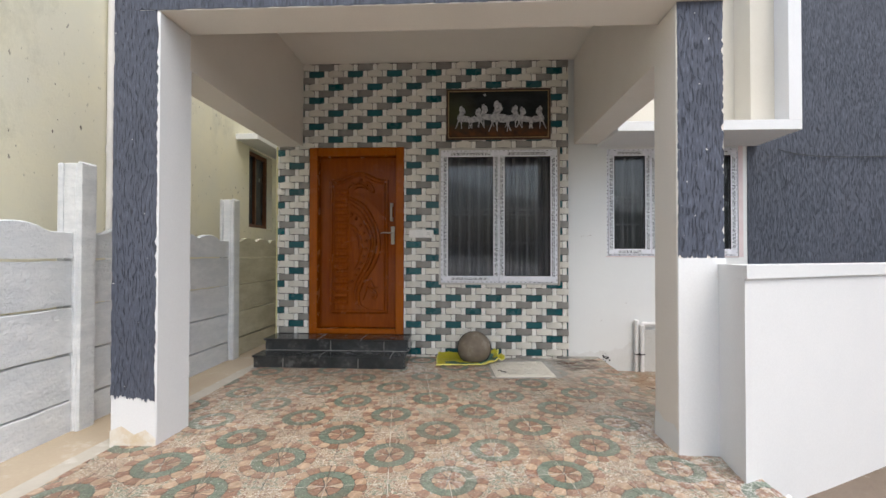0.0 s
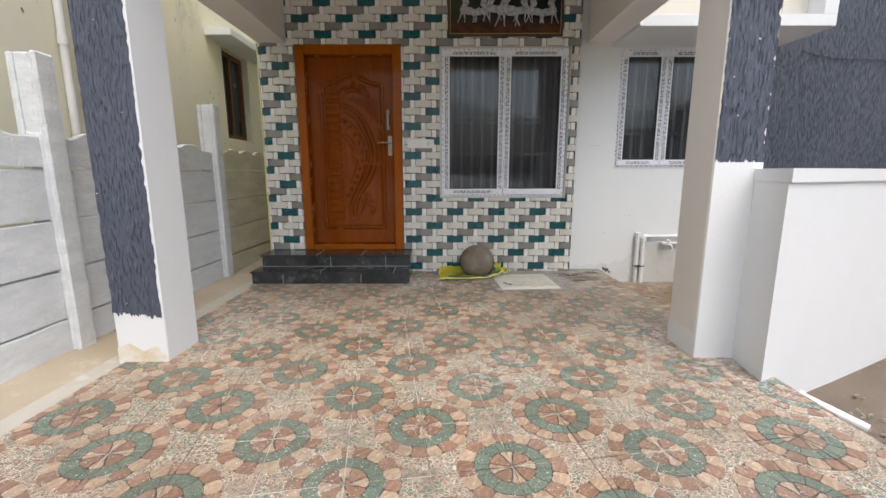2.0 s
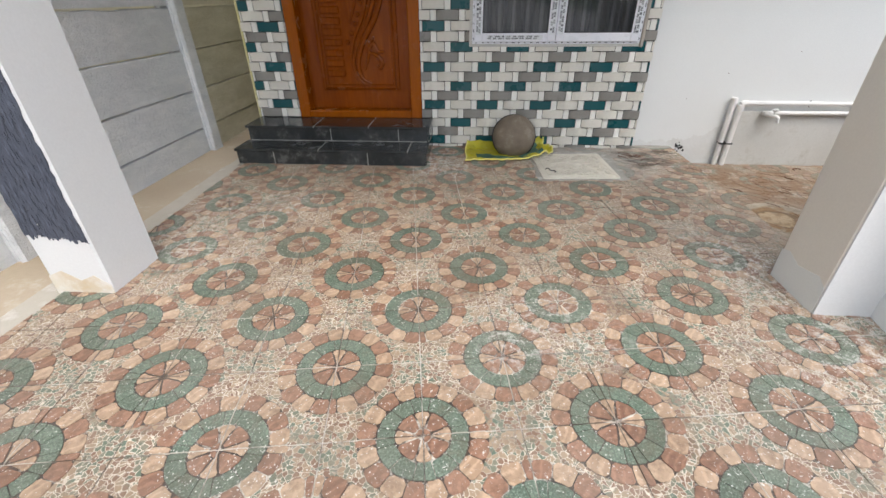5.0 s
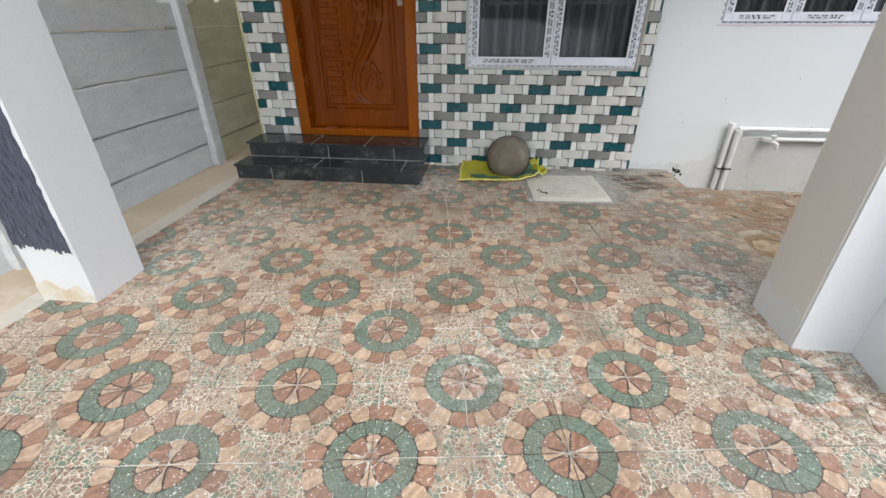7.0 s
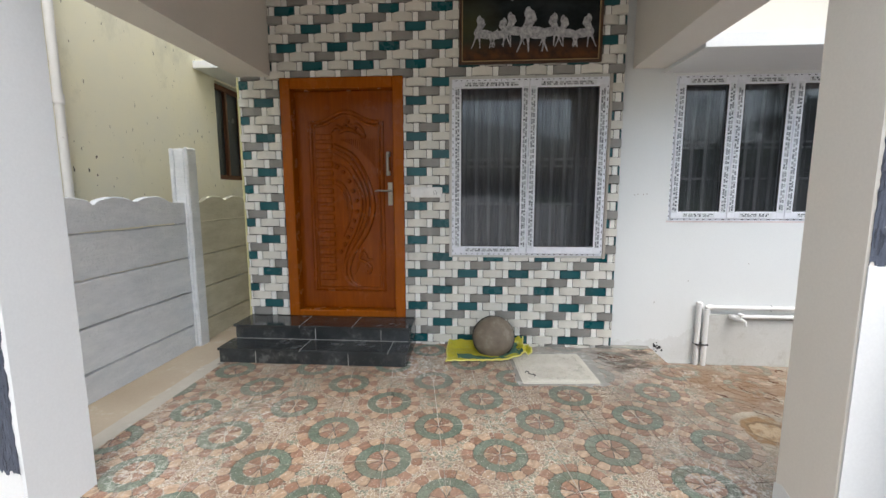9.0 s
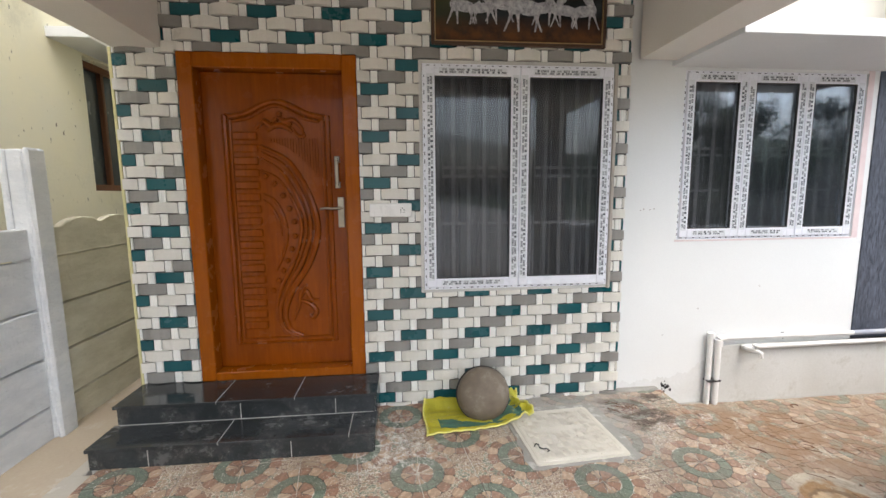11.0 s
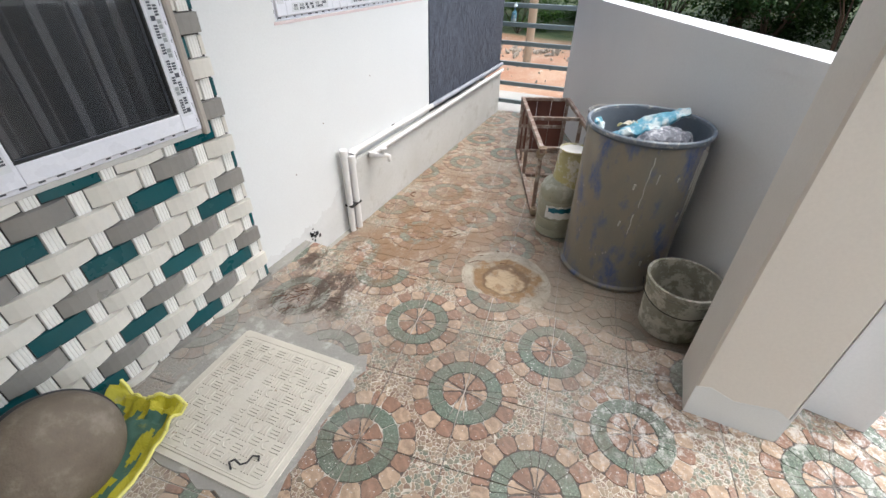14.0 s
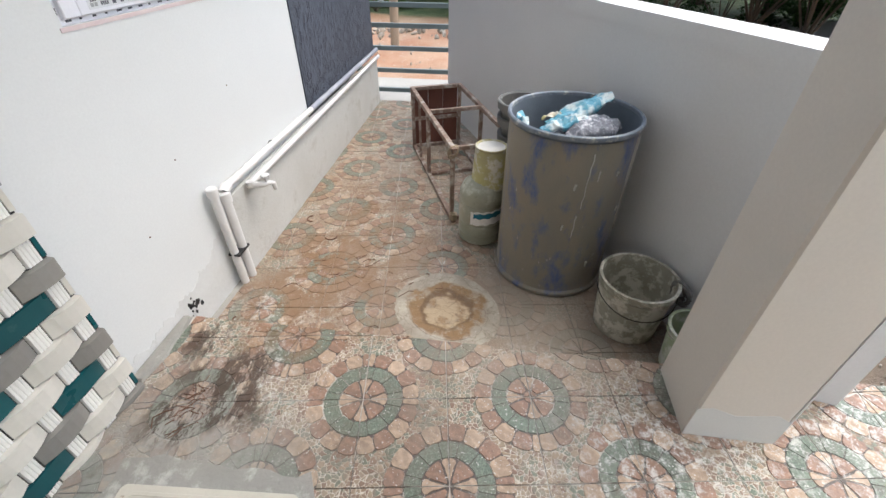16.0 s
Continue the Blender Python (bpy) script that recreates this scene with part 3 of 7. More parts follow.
def painting_mat():
    m, n, l, b = material("night_landscape_paint")
    v = place(n, l)
    z = n.new("ShaderNodeSeparateXYZ")
    l.new(v, z.inputs[0])
    cloud = noisy(n, l, place(n, l, (2.2, 1, 4.5)), 2.0, 5)
    col = mixer(n, l, ramp(n, l, cloud, 0.4, 0.7), (0.004, 0.006, 0.007), (0.020, 0.027, 0.030))
    green = times(n, l, blob(n, l, v, (-0.05, 4.73, 2.78), 0.05, 0.3), 0.6)
    col = mixer(n, l, green, col, (0.06, 0.065, 0.025))
    earth = times(n, l, ramp(n, l, z.outputs[2], 2.66, 2.55), ramp(n, l, noisy(n, l, v, 14, 5), 0.35, 0.6, 0.3, 1.0))
    col = mixer(n, l, earth, col, (0.11, 0.045, 0.016))
    col = mixer(n, l, ramp(n, l, z.outputs[2], 2.53, 2.48), col, (0.03, 0.015, 0.01))
    l.new(col, b.inputs["Base Color"])
    b.inputs["Roughness"].default_value = 0.3
    b.inputs["Specular IOR Level"].default_value = 0.25
    return m


M["painting"] = painting_mat()


def leaf_mat(name, c1, c2, c3):
    m, n, l, b = material(name)
    g = n.new("ShaderNodeNewGeometry")
    col = mixer(n, l, g.outputs["Random Per Island"], c1, c2)
    col = mixer(n, l, ramp(n, l, noisy(n, l, place(n, l), 0.9, 3), 0.45, 0.65), col, c3)
    l.new(col, b.inputs["Base Color"])
    b.inputs["Roughness"].default_value = 0.7
    b.inputs["Specular IOR Level"].default_value = 0.15
    tr = n.new("ShaderNodeBsdfTranslucent")
    l.new(col, tr.inputs[0])
    x = n.new("ShaderNodeMixShader")
    x.inputs[0].default_value = 0.25
    l.new(b.outputs[0], x.inputs[1])
    l.new(tr.outputs[0], x.inputs[2])
    l.new(x.outputs[0], n["Material Output"].inputs[0])
    return m


M["leaf"] = leaf_mat("green_leaves", (0.03, 0.080, 0.012), (0.075, 0.14, 0.025), (0.045, 0.095, 0.02))
M["leaf_dark"] = leaf_mat("dark_green_leaves", (0.010, 0.030, 0.006), (0.028, 0.062, 0.012), (0.016, 0.042, 0.009))


def ground_mat():
    m, n, l, b = material("earth_and_red_soil")
    v = place(n, l)
    base = mixer(n, l, ramp(n, l, noisy(n, l, v, 0.8, 8, 0.7), 0.35, 0.65), (0.13, 0.10, 0.07), (0.20, 0.155, 0.12))
    base = mixer(n, l, ramp(n, l, noisy(n, l, v, 22, 4), 0.66, 0.72, 0, 0.7), base, (0.42, 0.38, 0.33))
    road = mixer(n, l, ramp(n, l, noisy(n, l, v, 1.2, 6), 0.4, 0.6), (0.36, 0.19, 0.115), (0.42, 0.28, 0.19))
    road = mixer(n, l, ramp(n, l, noisy(n, l, v, 9, 5), 0.62, 0.70), road, (0.52, 0.48, 0.42))
    s = n.new("ShaderNodeSeparateXYZ")
    l.new(v, s.inputs[0])
    col = mixer(n, l, ramp(n, l, s.outputs[0], 5.2, 5.5), base, road)
    # Unseen ground behind the camera, paled as a reflector to brighten the porch.
    s2 = n.new("ShaderNodeSeparateXYZ")
    l.new(v, s2.inputs[0])
    col = mixer(n, l, ramp(n, l, s2.outputs[1], -1.0, -1.4), col, (0.44, 0.41, 0.37))
    scrub = mixer(n, l, ramp(n, l, noisy(n, l, v, 3, 6), 0.4, 0.6), (0.025, 0.05, 0.012), (0.06, 0.075, 0.025))
    col = mixer(n, l, ramp(n, l, s.outputs[0], 9.6, 10.6), col, scrub)
    l.new(col, b.inputs["Base Color"])
    b.inputs["Roughness"].default_value = 0.95
    bumped(n, l, b, noisy(n, l, v, 16, 8, 0.7), 0.8, 0.03)
    return m


M["ground"] = ground_mat()


# ---- building helpers ----
ORIGIN = {}


def thing(name, at=(0, 0, 0), label="", category="", group=""):
    ob = new(name)
    ob.empty_display_size = 0.1
    ob.location = at
    ORIGIN[ob.name] = Vector(at)
    return tagged(ob, label, category, group)


def part(name, bm, mats, parent=None, label="", smooth=False, kind="", category=""):
    """Links a bmesh, given in world coordinates, as one mesh object under its thing."""
    base = ORIGIN[parent.name] if parent else Vector((0, 0, 0))
    if base.length:
        bmesh.ops.translate(bm, verts=bm.verts, vec=-base)
    me = bpy.data.meshes.new(name)
    bm.to_mesh(me)
    bm.free()
    for k in (mats if isinstance(mats, (list, tuple)) else [mats]):
        me.materials.append(M[k])
    if smooth:
        me.shade_smooth()
        me.set_sharp_from_angle(angle=radians(38))
    ob = new(name, me)
    ob.parent = parent
    ORIGIN[ob.name] = base
    return tagged(ob, label, category, "", kind)


def structure(name, bm, mats, label="", category="", smooth=False):
    return part(name, bm, mats, None, label, smooth, "structure", category)


def box(bm, x0, x1, y0, y1, z0, z1, bevel=0.0, mi=0, turn=None):
    g = bmesh.ops.create_cube(bm, size=1.0)
    vs = g["verts"]
    bmesh.ops.scale(bm, vec=(x1 - x0, y1 - y0, z1 - z0), verts=vs)
    m = Matrix.Translation(((x0 + x1) / 2, (y0 + y1) / 2, (z0 + z1) / 2))
    if turn is not None:
        m = turn @ m
    fs = {f for v in vs for f in v.link_faces}
    for f in fs:
        f.material_index = mi
    if bevel:
        es = list({e for v in vs for e in v.link_edges})
        r = bmesh.ops.bevel(bm, geom=es, offset=bevel, segments=1, affect="EDGES", profile=0.5)
        vs = list({v for f in r["faces"] for v in f.verts} | {v for v in vs if v.is_valid})
        for f in {f for v in vs for f in v.link_faces}:
            f.material_index = mi
    bmesh.ops.transform(bm, matrix=m, verts=vs)
    return vs


def lathe(bm, profile, matrix, seg=32, mi=0, closed=False, wob=0.0):
    rings = []
    for r, z in profile:
        ring = []
        for k in range(seg):
            a = 2 * math.pi * k / seg
            q = r * (1 + wob * math.sin(2 * a + z * 3))
            ring.append(bm.verts.new(matrix @ Vector((q * math.cos(a), q * math.sin(a), z))))
        rings.append(ring)
    for a, b in zip(rings, rings[1:]):
        for k in range(seg):
            f = bm.faces.new((a[k], a[(k + 1) % seg], b[(k + 1) % seg], b[k]))
            f.material_index = mi
    if not closed:
        for ring, flip in ((rings[0], True), (rings[-1], False)):
            if (ring[0].co - ring[seg // 2].co).length > 1e-4:
                f = bm.faces.new(ring[::-1] if flip else ring)
                f.material_index = mi
    return rings


def tube(bm, pts, r, seg=8, mi=0, flat=1.0, cap=True, up=(0, 0, 1)):
    pts = [Vector(p) for p in pts]
    rings = []
    side0 = None
    for i, p in enumerate(pts):
        d = (pts[min(i + 1, len(pts) - 1)] - pts[max(i - 1, 0)]).normalized()
        ref = Vector(up) if abs(d.dot(Vector(up))) < 0.95 else Vector((1, 0, 0))
        s = d.cross(ref).normalized()
        u = s.cross(d).normalized()
        rr = r(i / (len(pts) - 1)) if callable(r) else r
        rings.append([bm.verts.new(p + rr * (math.cos(2 * math.pi * k / seg) * s + flat * math.sin(2 * math.pi * k / seg) * u)) for k in range(seg)])
    for a, b in zip(rings, rings[1:]):
        for k in range(seg):
            f = bm.faces.new((a[k], a[(k + 1) % seg], b[(k + 1) % seg], b[k]))
            f.material_index = mi
    if cap:
        bm.faces.new(rings[0][::-1]).material_index = mi
        bm.faces.new(rings[-1]).material_index = mi


def prism(bm, poly, z0, z1, matrix=None, mi=0, inset=0.0):
    """A flat plate from an outline, its top edge drawn in by inset."""
    matrix = matrix or Matrix()
    c = Vector((sum(p[0] for p in poly) / len(poly), sum(p[1] for p in poly) / len(poly)))
    lo = [bm.verts.new(matrix @ Vector((p[0], p[1], z0))) for p in poly]
    hi = []
    for p in poly:
        q = Vector(p[:2])
        q += (c - q).normalized() * inset
        hi.append(bm.verts.new(matrix @ Vector((q.x, q.y, z1))))
    for k in range(len(poly)):
        j = (k + 1) % len(poly)
        bm.faces.new((lo[k], lo[j], hi[j], hi[k])).material_index = mi
    bm.faces.new(hi).material_index = mi
    bm.faces.new(lo[::-1]).material_index = mi
    return hi


def holed(bm, x0, x1, z0, z1, y0, y1, holes, mi=0):
    """A wall between y0 and y1 with rectangular openings (x0, x1, z0, z1)."""
    xs = sorted({x0, x1, *[min(max(h[k], x0), x1) for h in holes for k in (0, 1)]})
    zs = sorted({z0, z1, *[min(max(h[k], z0), z1) for h in holes for k in (2, 3)]})
    for a, b in zip(zs, zs[1:]):
        run = None
        for c, d in zip(xs, xs[1:]):
            free = not any(h[0] < (c + d) / 2 < h[1] and h[2] < (a + b) / 2 < h[3] for h in holes)
            if free:
                run = (run[0], d) if run else (c, d)
            if run and not free:
                box(bm, run[0], run[1], y0, y1, a, b, mi=mi)
                run = None
        if run:
            box(bm, run[0], run[1], y0, y1, a, b, mi=mi)


# ---- levels and lines of the plan ----
FACE = 4.765          # bedding plane of the tiled front
WHITE = 4.815         # plane of the white wall
LOW = -0.14           # lower paving
EDGE = 1.6            # where the upper paving ends
CEIL = 3.385
WDIR = Vector((math.cos(radians(26.2)), math.sin(radians(26.2)), 0))
WNOR = Vector((-WDIR.y, WDIR.x, 0))
WOUT = Vector((1.487, 2.165, 0))
WTH = 0.172
DOOR = (-1.735, -0.63, 0.25, 2.405)
WIN = (-0.205, 1.115, 0.845, 2.36)
WIN2 = (1.686, 3.140, 1.155, 2.375)

# ---- the ground ----
bm = bmesh.new()
xs = sorted(set([-400, -150, -60, -25, -12, -7] + [round(-5 + 0.5 * k, 2) for k in range(62)] + [28, 33, 40, 50, 70, 110, 200, 400]))
ys = sorted(set([-400, -150, -60, -25, -12] + [round(-8 + 0.5 * k, 2) for k in range(54)] + [20, 24, 30, 45, 70, 110, 200, 400]))
grid = {}
for x in xs:
    for y in ys:
        z = -0.19
        if y < 2.0 + (x - 1.5) * 0.45 and x > 1.55:
            z = -0.165 + 0.03 * noise.noise((x * 2.1, y * 2.1, 0))
        if x > 5.6:
            z = -0.22 + 0.04 * noise.noise((x, y, 3))
        if x > 9.5:
            z += 0.2 + 0.25 * noise.noise((x * 0.3, y * 0.3, 5))
        grid[x, y] = bm.verts.new((x, y, z))
for x0, x1 in zip(xs, xs[1:]):
    for y0, y1 in zip(ys, ys[1:]):
        bm.faces.new((grid[x0, y0], grid[x1, y0], grid[x1, y1], grid[x0, y1]))
structure("ground", bm, "ground", "bare brown soil and reddish earth with scattered pale stones", "ground", True)

bm = bmesh.new()
box(bm, -2.07, EDGE, -0.9, FACE + 0.02, -0.30, -0.004)
structure("floor_bed", bm, "mortar", "pale mortar bed under the porch paving", "floor")
bm = bmesh.new()
pts = [(EDGE + 0.002, WOUT.y + 0.2), (5.05, WOUT.y + 0.2 + 3.45 * WDIR.y / WDIR.x), (5.05, WHITE + 0.05), (EDGE + 0.002, WHITE + 0.05)]
prism(bm, pts, -0.35, LOW - 0.004)
structure("lower_floor_bed", bm, "cement", "grey cement bed of the side passage", "floor")
bm = bmesh.new()
box(bm, -2.74, -2.225, -1.2, 9.0, -0.30, -0.05)
structure("side_channel", bm, "sand_cement", "sandy cement channel beside the compound wall", "floor")
bm = bmesh.new()
box(bm, -2.222, -2.072, -1.2, 4.19, -0.3, -0.012, 0.006)
box(bm, -2.222, -2.14, 4.192, 9.0, -0.3, -0.02, 0.006)
structure("channel_kerb", bm, "kerb", "pale cement kerb strip along the paved porch", "kerb")
bm = bmesh.new()
box(bm, 5.052, 6.0, 3.0, 6.5, -0.35, LOW - 0.02, 0.01)
structure("apron", bm, "cement", "plain grey cement strip outside the gate", "pavement")

# ---- house walls ----
bm = bmesh.new()
# Backing colour shows round the bricks as their painted shadow.
holed(bm, -2.11, 1.236, -0.3, 4.4, FACE, 4.99, [DOOR, WIN])
structure("wall_front", bm, "gap", "front wall of the porch behind its cladding of woven-look tiles", "wall")
bm = bmesh.new()
holed(bm, 1.2362, 3.235, -0.3, 4.4, WHITE, 5.03, [WIN2])
structure("wall_side", bm, "white_wall", "smooth white painted wall beside the tiled porch wall", "wall")
bm = bmesh.new()
box(bm, 3.2352, 5.02, WHITE - 0.008, 5.03, 0.335, 4.44)
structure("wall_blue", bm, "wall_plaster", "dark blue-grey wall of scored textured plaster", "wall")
bm = bmesh.new()
box(bm, 2.075, 5.01, WHITE - 0.035, WHITE - 0.0085, -0.3, 0.325, 0.004)
structure("plinth", bm, "plinth_cement", "bare grey cement plinth along the side wall", "wall")
bm = bmesh.new()
box(bm, -2.11, -1.9, 4.992, 9.0, -0.3, 4.44)
box(bm, 4.8, 5.02, 5.032, 9.0, -0.3, 4.44)
box(bm, -2.11, 5.02, 9.002, 9.2, -0.3, 4.44)
structure("wall_rear", bm, "yellow_plaster", "plain outer walls of the house", "wall")
bm = bmesh.new()
box(bm, -2.112, 1.575, 2.72, 4.76, CEIL, CEIL + 0.16)
structure("ceiling", bm, "ceiling_paint", "smooth off-white porch ceiling", "ceiling")
# Out of view: roof slabs added to close the house against sky light.
bm = bmesh.new()
box(bm, -2.13, 5.04, 4.99, 9.2, 4.442, 4.55)
box(bm, -2.1, 4.78, 5.2, 8.9, 2.9, 3.0)
structure("roof", bm, "cement", "unseen flat roof slab added to keep skylight out", "roof")

# beams of the porch
bm = bmesh.new()
box(bm, -1.812, 1.302, 2.43, 2.715, 2.665, 4.1)
box(bm, -2.105, -1.812, 2.43, 2.715, 2.665, 4.1)
box(bm, 1.302, 1.575, 2.43, 2.715, 2.665, 4.1)
structure("front_beam", bm, "cream_paint", "cream painted beam across the front of the porch", "beam")
bm = bmesh.new()
n = 120
rnd = random.Random(4)
hi, lo, hb, lb = [], [], [], []
for k in range(n + 1):
    x = -2.107 + (1.577 + 2.107) * k / n
    z = 2.668 + rnd.uniform(0, 0.006)
    for lst, yy, zz in ((lo, 2.425, z), (hi, 2.425, 4.1), (lb, 2.4295, z), (hb, 2.4295, 4.1)):
        lst.append(bm.verts.new((x, yy, zz)))
for k in range(n):
    bm.faces.new((lo[k], lo[k + 1], hi[k + 1], hi[k]))
    bm.faces.new((lb[k + 1], lb[k], hb[k], hb[k + 1]))
    bm.faces.new((lb[k], lb[k + 1], lo[k + 1], lo[k]))
structure("beam_render", bm, "blue_plaster", "dark blue-grey dragged plaster on the front beam", "plaster")
for nm, x0, x1, lab in (("side_beam", -2.105, -1.812, "cream painted side beam from pillar to house"), ("side_beam_1", 1.302, 1.575, "cream painted side beam above the side passage")):
    bm = bmesh.new()
    box(bm, x0 + 0.002, x1 - 0.002, 2.7155, 4.758, 2.42, CEIL - 0.002)
    structure(nm, bm, "cream_paint", lab, "beam")
# Unseen slab that keeps sky light out of the porch from above.
bm = bmesh.new()
box(bm, -2.105, 1.575, 2.716, 4.76, 3.546, 3.9)
structure("porch_roof", bm, "cement", "unseen slab added above the porch to block skylight", "roof")


# ---- pillars ----
def pillar(x0, x1, y0, y1, top, paint_z, label, seed):
    ob = thing("pillar", ((x0 + x1) / 2, (y0 + y1) / 2, 0), label, "pillar")
    bm = bmesh.new()
    box(bm, x0, x1, y0, y1, -0.15, top, 0.008)
    part("shaft", bm, "white_paint" if seed == 3 else "cream_paint", ob, smooth=False)
    bm = bmesh.new()
    rnd = random.Random(seed)
    band = paint_z + 0.07

    def lip(p, q):
        """The thin edge of the plaster between two outline points."""
        bm.faces.new((p, q, bm.verts.new((q.co.x, y0 - 0.0003, q.co.z)), bm.verts.new((p.co.x, y0 - 0.0003, p.co.z))))
    cols = []
    for k in range(49):
        x = x0 + 0.003 + (x1 - x0 - 0.008) * k / 48
        z = paint_z + rnd.uniform(-0.012, 0.012) + 0.024 * noise.noise((k * 0.30, seed, 0)) + (0.03 * (1 - k / 48) if seed == 3 else 0)
        cols.append((bm.verts.new((x, y0 - 0.003, z)), bm.verts.new((x, y0 - 0.003, band))))
    for p, q in zip(cols, cols[1:]):
        bm.faces.new((p[0], q[0], q[1], p[1]))
        lip(q[0], p[0])
    rows = []
    for k in range(81):
        z = band + (top - band) * k / 80
        a = x0 + 0.003 + (0.006 * rnd.random() ** 3 if k else 0)
        b = x1 - 0.005 - (0.014 * rnd.random() ** 3 if k else 0)
        rows.append((bm.verts.new((a, y0 - 0.003, z)), bm.verts.new((b, y0 - 0.003, z))))
    for p, q in zip(rows, rows[1:]):
        bm.faces.new((p[0], p[1], q[1], q[0]))
        lip(p[0], q[0])
        lip(q[1], p[1])
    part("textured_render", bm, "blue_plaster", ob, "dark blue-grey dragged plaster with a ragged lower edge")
    return ob


pl = pillar(-2.105, -1.815, 2.422, 2.738, 2.664, 0.275, "square white pillar with dark blue textured front and stained foot", 3)
bm = bmesh.new()
M["foot_stain"] = surface("yellowed_whitewash", (0.74, 0.72, 0.66), (0.60, 0.47, 0.28), 0.7, 5, 60, 0.4, 0.003, stain=(0.74, 0.73, 0.70), stain_amount=0.45, stain_scale=7)
prism(bm, [(x, z) for x, z in [(-2.103, -0.1), (-1.814, -0.1), (-1.814, 0.05), (-1.88, 0.1), (-1.95, 0.07), (-2.03, 0.12), (-2.103, 0.09)]], 0, 0.0015,
      Matrix(((1, 0, 0, 0), (0, 0, -1, 2.4215), (0, 1, 0, 0), (0, 0, 0, 1))))
bmesh.ops.recalc_face_normals(bm, faces=bm.faces)
part("foot_patch", bm, "foot_stain", pl, "yellow-stained whitewash")
pr = pillar(1.302, 1.575, 2.470, 2.765, 2.664, 1.15, "square cream pillar with dark blue textured front above a white foot", 5)
bm = bmesh.new()
prism(bm, [(1.304, -0.1), (1.573, -0.1), (1.573, 1.15), (1.304, 1.15)], 0, 0.006, Matrix(((1, 0, 0, 0), (0, 0, -1, 2.4695), (0, 1, 0, 0), (0, 0, 0, 1))))
bmesh.ops.recalc_face_normals(bm, faces=bm.faces)
part("white_face", bm, "white_paint", pr, "white painted lower face")
bm = bmesh.new()
prism(bm, [(-2.765, -0.05), (-2.4705, -0.05), (-2.4705, 0.13), (-2.52, 0.16), (-2.64, 0.135), (-2.72, 0.165), (-2.765, 0.15)], 0, 0.0015, Matrix(((0, 0, -1, 1.3015), (-1, 0, 0, 0), (0, 1, 0, 0), (0, 0, 0, 1))))
bmesh.ops.recalc_face_normals(bm, faces=bm.faces)
part("foot_patch", bm, "white_wall", pr, "whitewashed foot")

# ---- boundary wall running away at a slant ----
bw = thing("boundary_wall", (3.2, 3.2, 0), "low white painted boundary wall with flat coping beside the pillar", "wall")
tagged(bw, kind="structure")
A = WOUT.copy()
Bf = A + WDIR * 3.82
C = Bf + WNOR * WTH
D = A + WNOR * 0.46
bm = bmesh.new()
near = A + WNOR * WTH
near = near + WDIR * ((1.70 - near.x) / WDIR.x)
prism(bm, [tuple(A[:2]), tuple(Bf[:2]), tuple(C[:2]), tuple(near[:2]), (1.535, 2.467)], -0.35, 1.045)
bmesh.ops.recalc_face_normals(bm, faces=bm.faces)
part("wall_body", bm, "white_paint", bw)
bm = bmesh.new()
o1, o2 = A - WNOR * 0.014 - WDIR * 0.006, Bf - WNOR * 0.014 + WDIR * 0.008
i2 = C + WNOR * 0.004 + WDIR * 0.008
prism(bm, [tuple(o1[:2]), tuple(o2[:2]), tuple(i2[:2]), tuple((near + WNOR * 0.004)[:2]), (1.53, 2.467)], 1.0455, 1.115)
bmesh.ops.recalc_face_normals(bm, faces=bm.faces)
part("coping", bm, "white_paint", bw)

# ---- projecting box frame over the side windows ----
bx = thing("window_hood", (2.5, 4.4, 2.4), "white box-shaped hood frame projecting from the wall above the side windows", "window hood")
bm = bmesh.new()
box(bm, 1.577, 3.34, 4.17, WHITE - 0.001, 2.392, 2.49, 0.003)
part("hood_slab", bm, "white_paint", bx)
bm = bmesh.new()
box(bm, 3.215, 3.34, 4.17, WHITE - 0.009, 2.4905, 4.6, 0.003)
part("hood_fin", bm, "white_paint", bx)
bm = bmesh.new()
box(bm, 1.6, 3.2145, 4.62, WHITE - 0.001, 2.4905, 4.6)
box(bm, 2.98, 3.2145, 4.36, 4.6195, 2.4905, 4.6)
part("niche_panel", bm, "niche", bx)


# ---- woven-look wall tiles ----
def unit_brick(arch, bulge, w=0.173, h=0.0690, seg=6):
    bm = bmesh.new()
    cols = []
    for k in range(seg + 1):
        u = k / seg
        x = (u - 0.5) * w
        c = 1 - (2 * u - 1) ** 2
        y = -0.001 - bulge * c
        t, b = h / 2 + arch * c, -h / 2 + arch * c * 0.5
        cols.append([bm.verts.new(p) for p in ((x, 0.004, b), (x, y, b + 0.0015), (x, y, t - 0.0015), (x, 0.004, t))])
    for a, b in zip(cols, cols[1:]):
        for k in range(3):
            bm.faces.new((a[k], b[k], b[k + 1], a[k + 1]))
    bm.faces.new(cols[0])
    bm.faces.new(cols[-1][::-1])
    return bm


def unit_rib(w=0.047, h=0.0755):
    bm = bmesh.new()
    rows = []
    n = 16
    for k in range(n + 1):
        x = (k / n - 0.5) * w
        y = -0.0025 - (0.0022 if (k % 4) in (1, 2, 3) else 0.0)
        if k in (0, n):
            y = 0.004
        rows.append([bm.verts.new((x, y, -h / 2)), bm.verts.new((x, y, h / 2))])
    for a, b in zip(rows, rows[1:]):
        bm.faces.new((a[0], b[0], b[1], a[1]))
    return bm


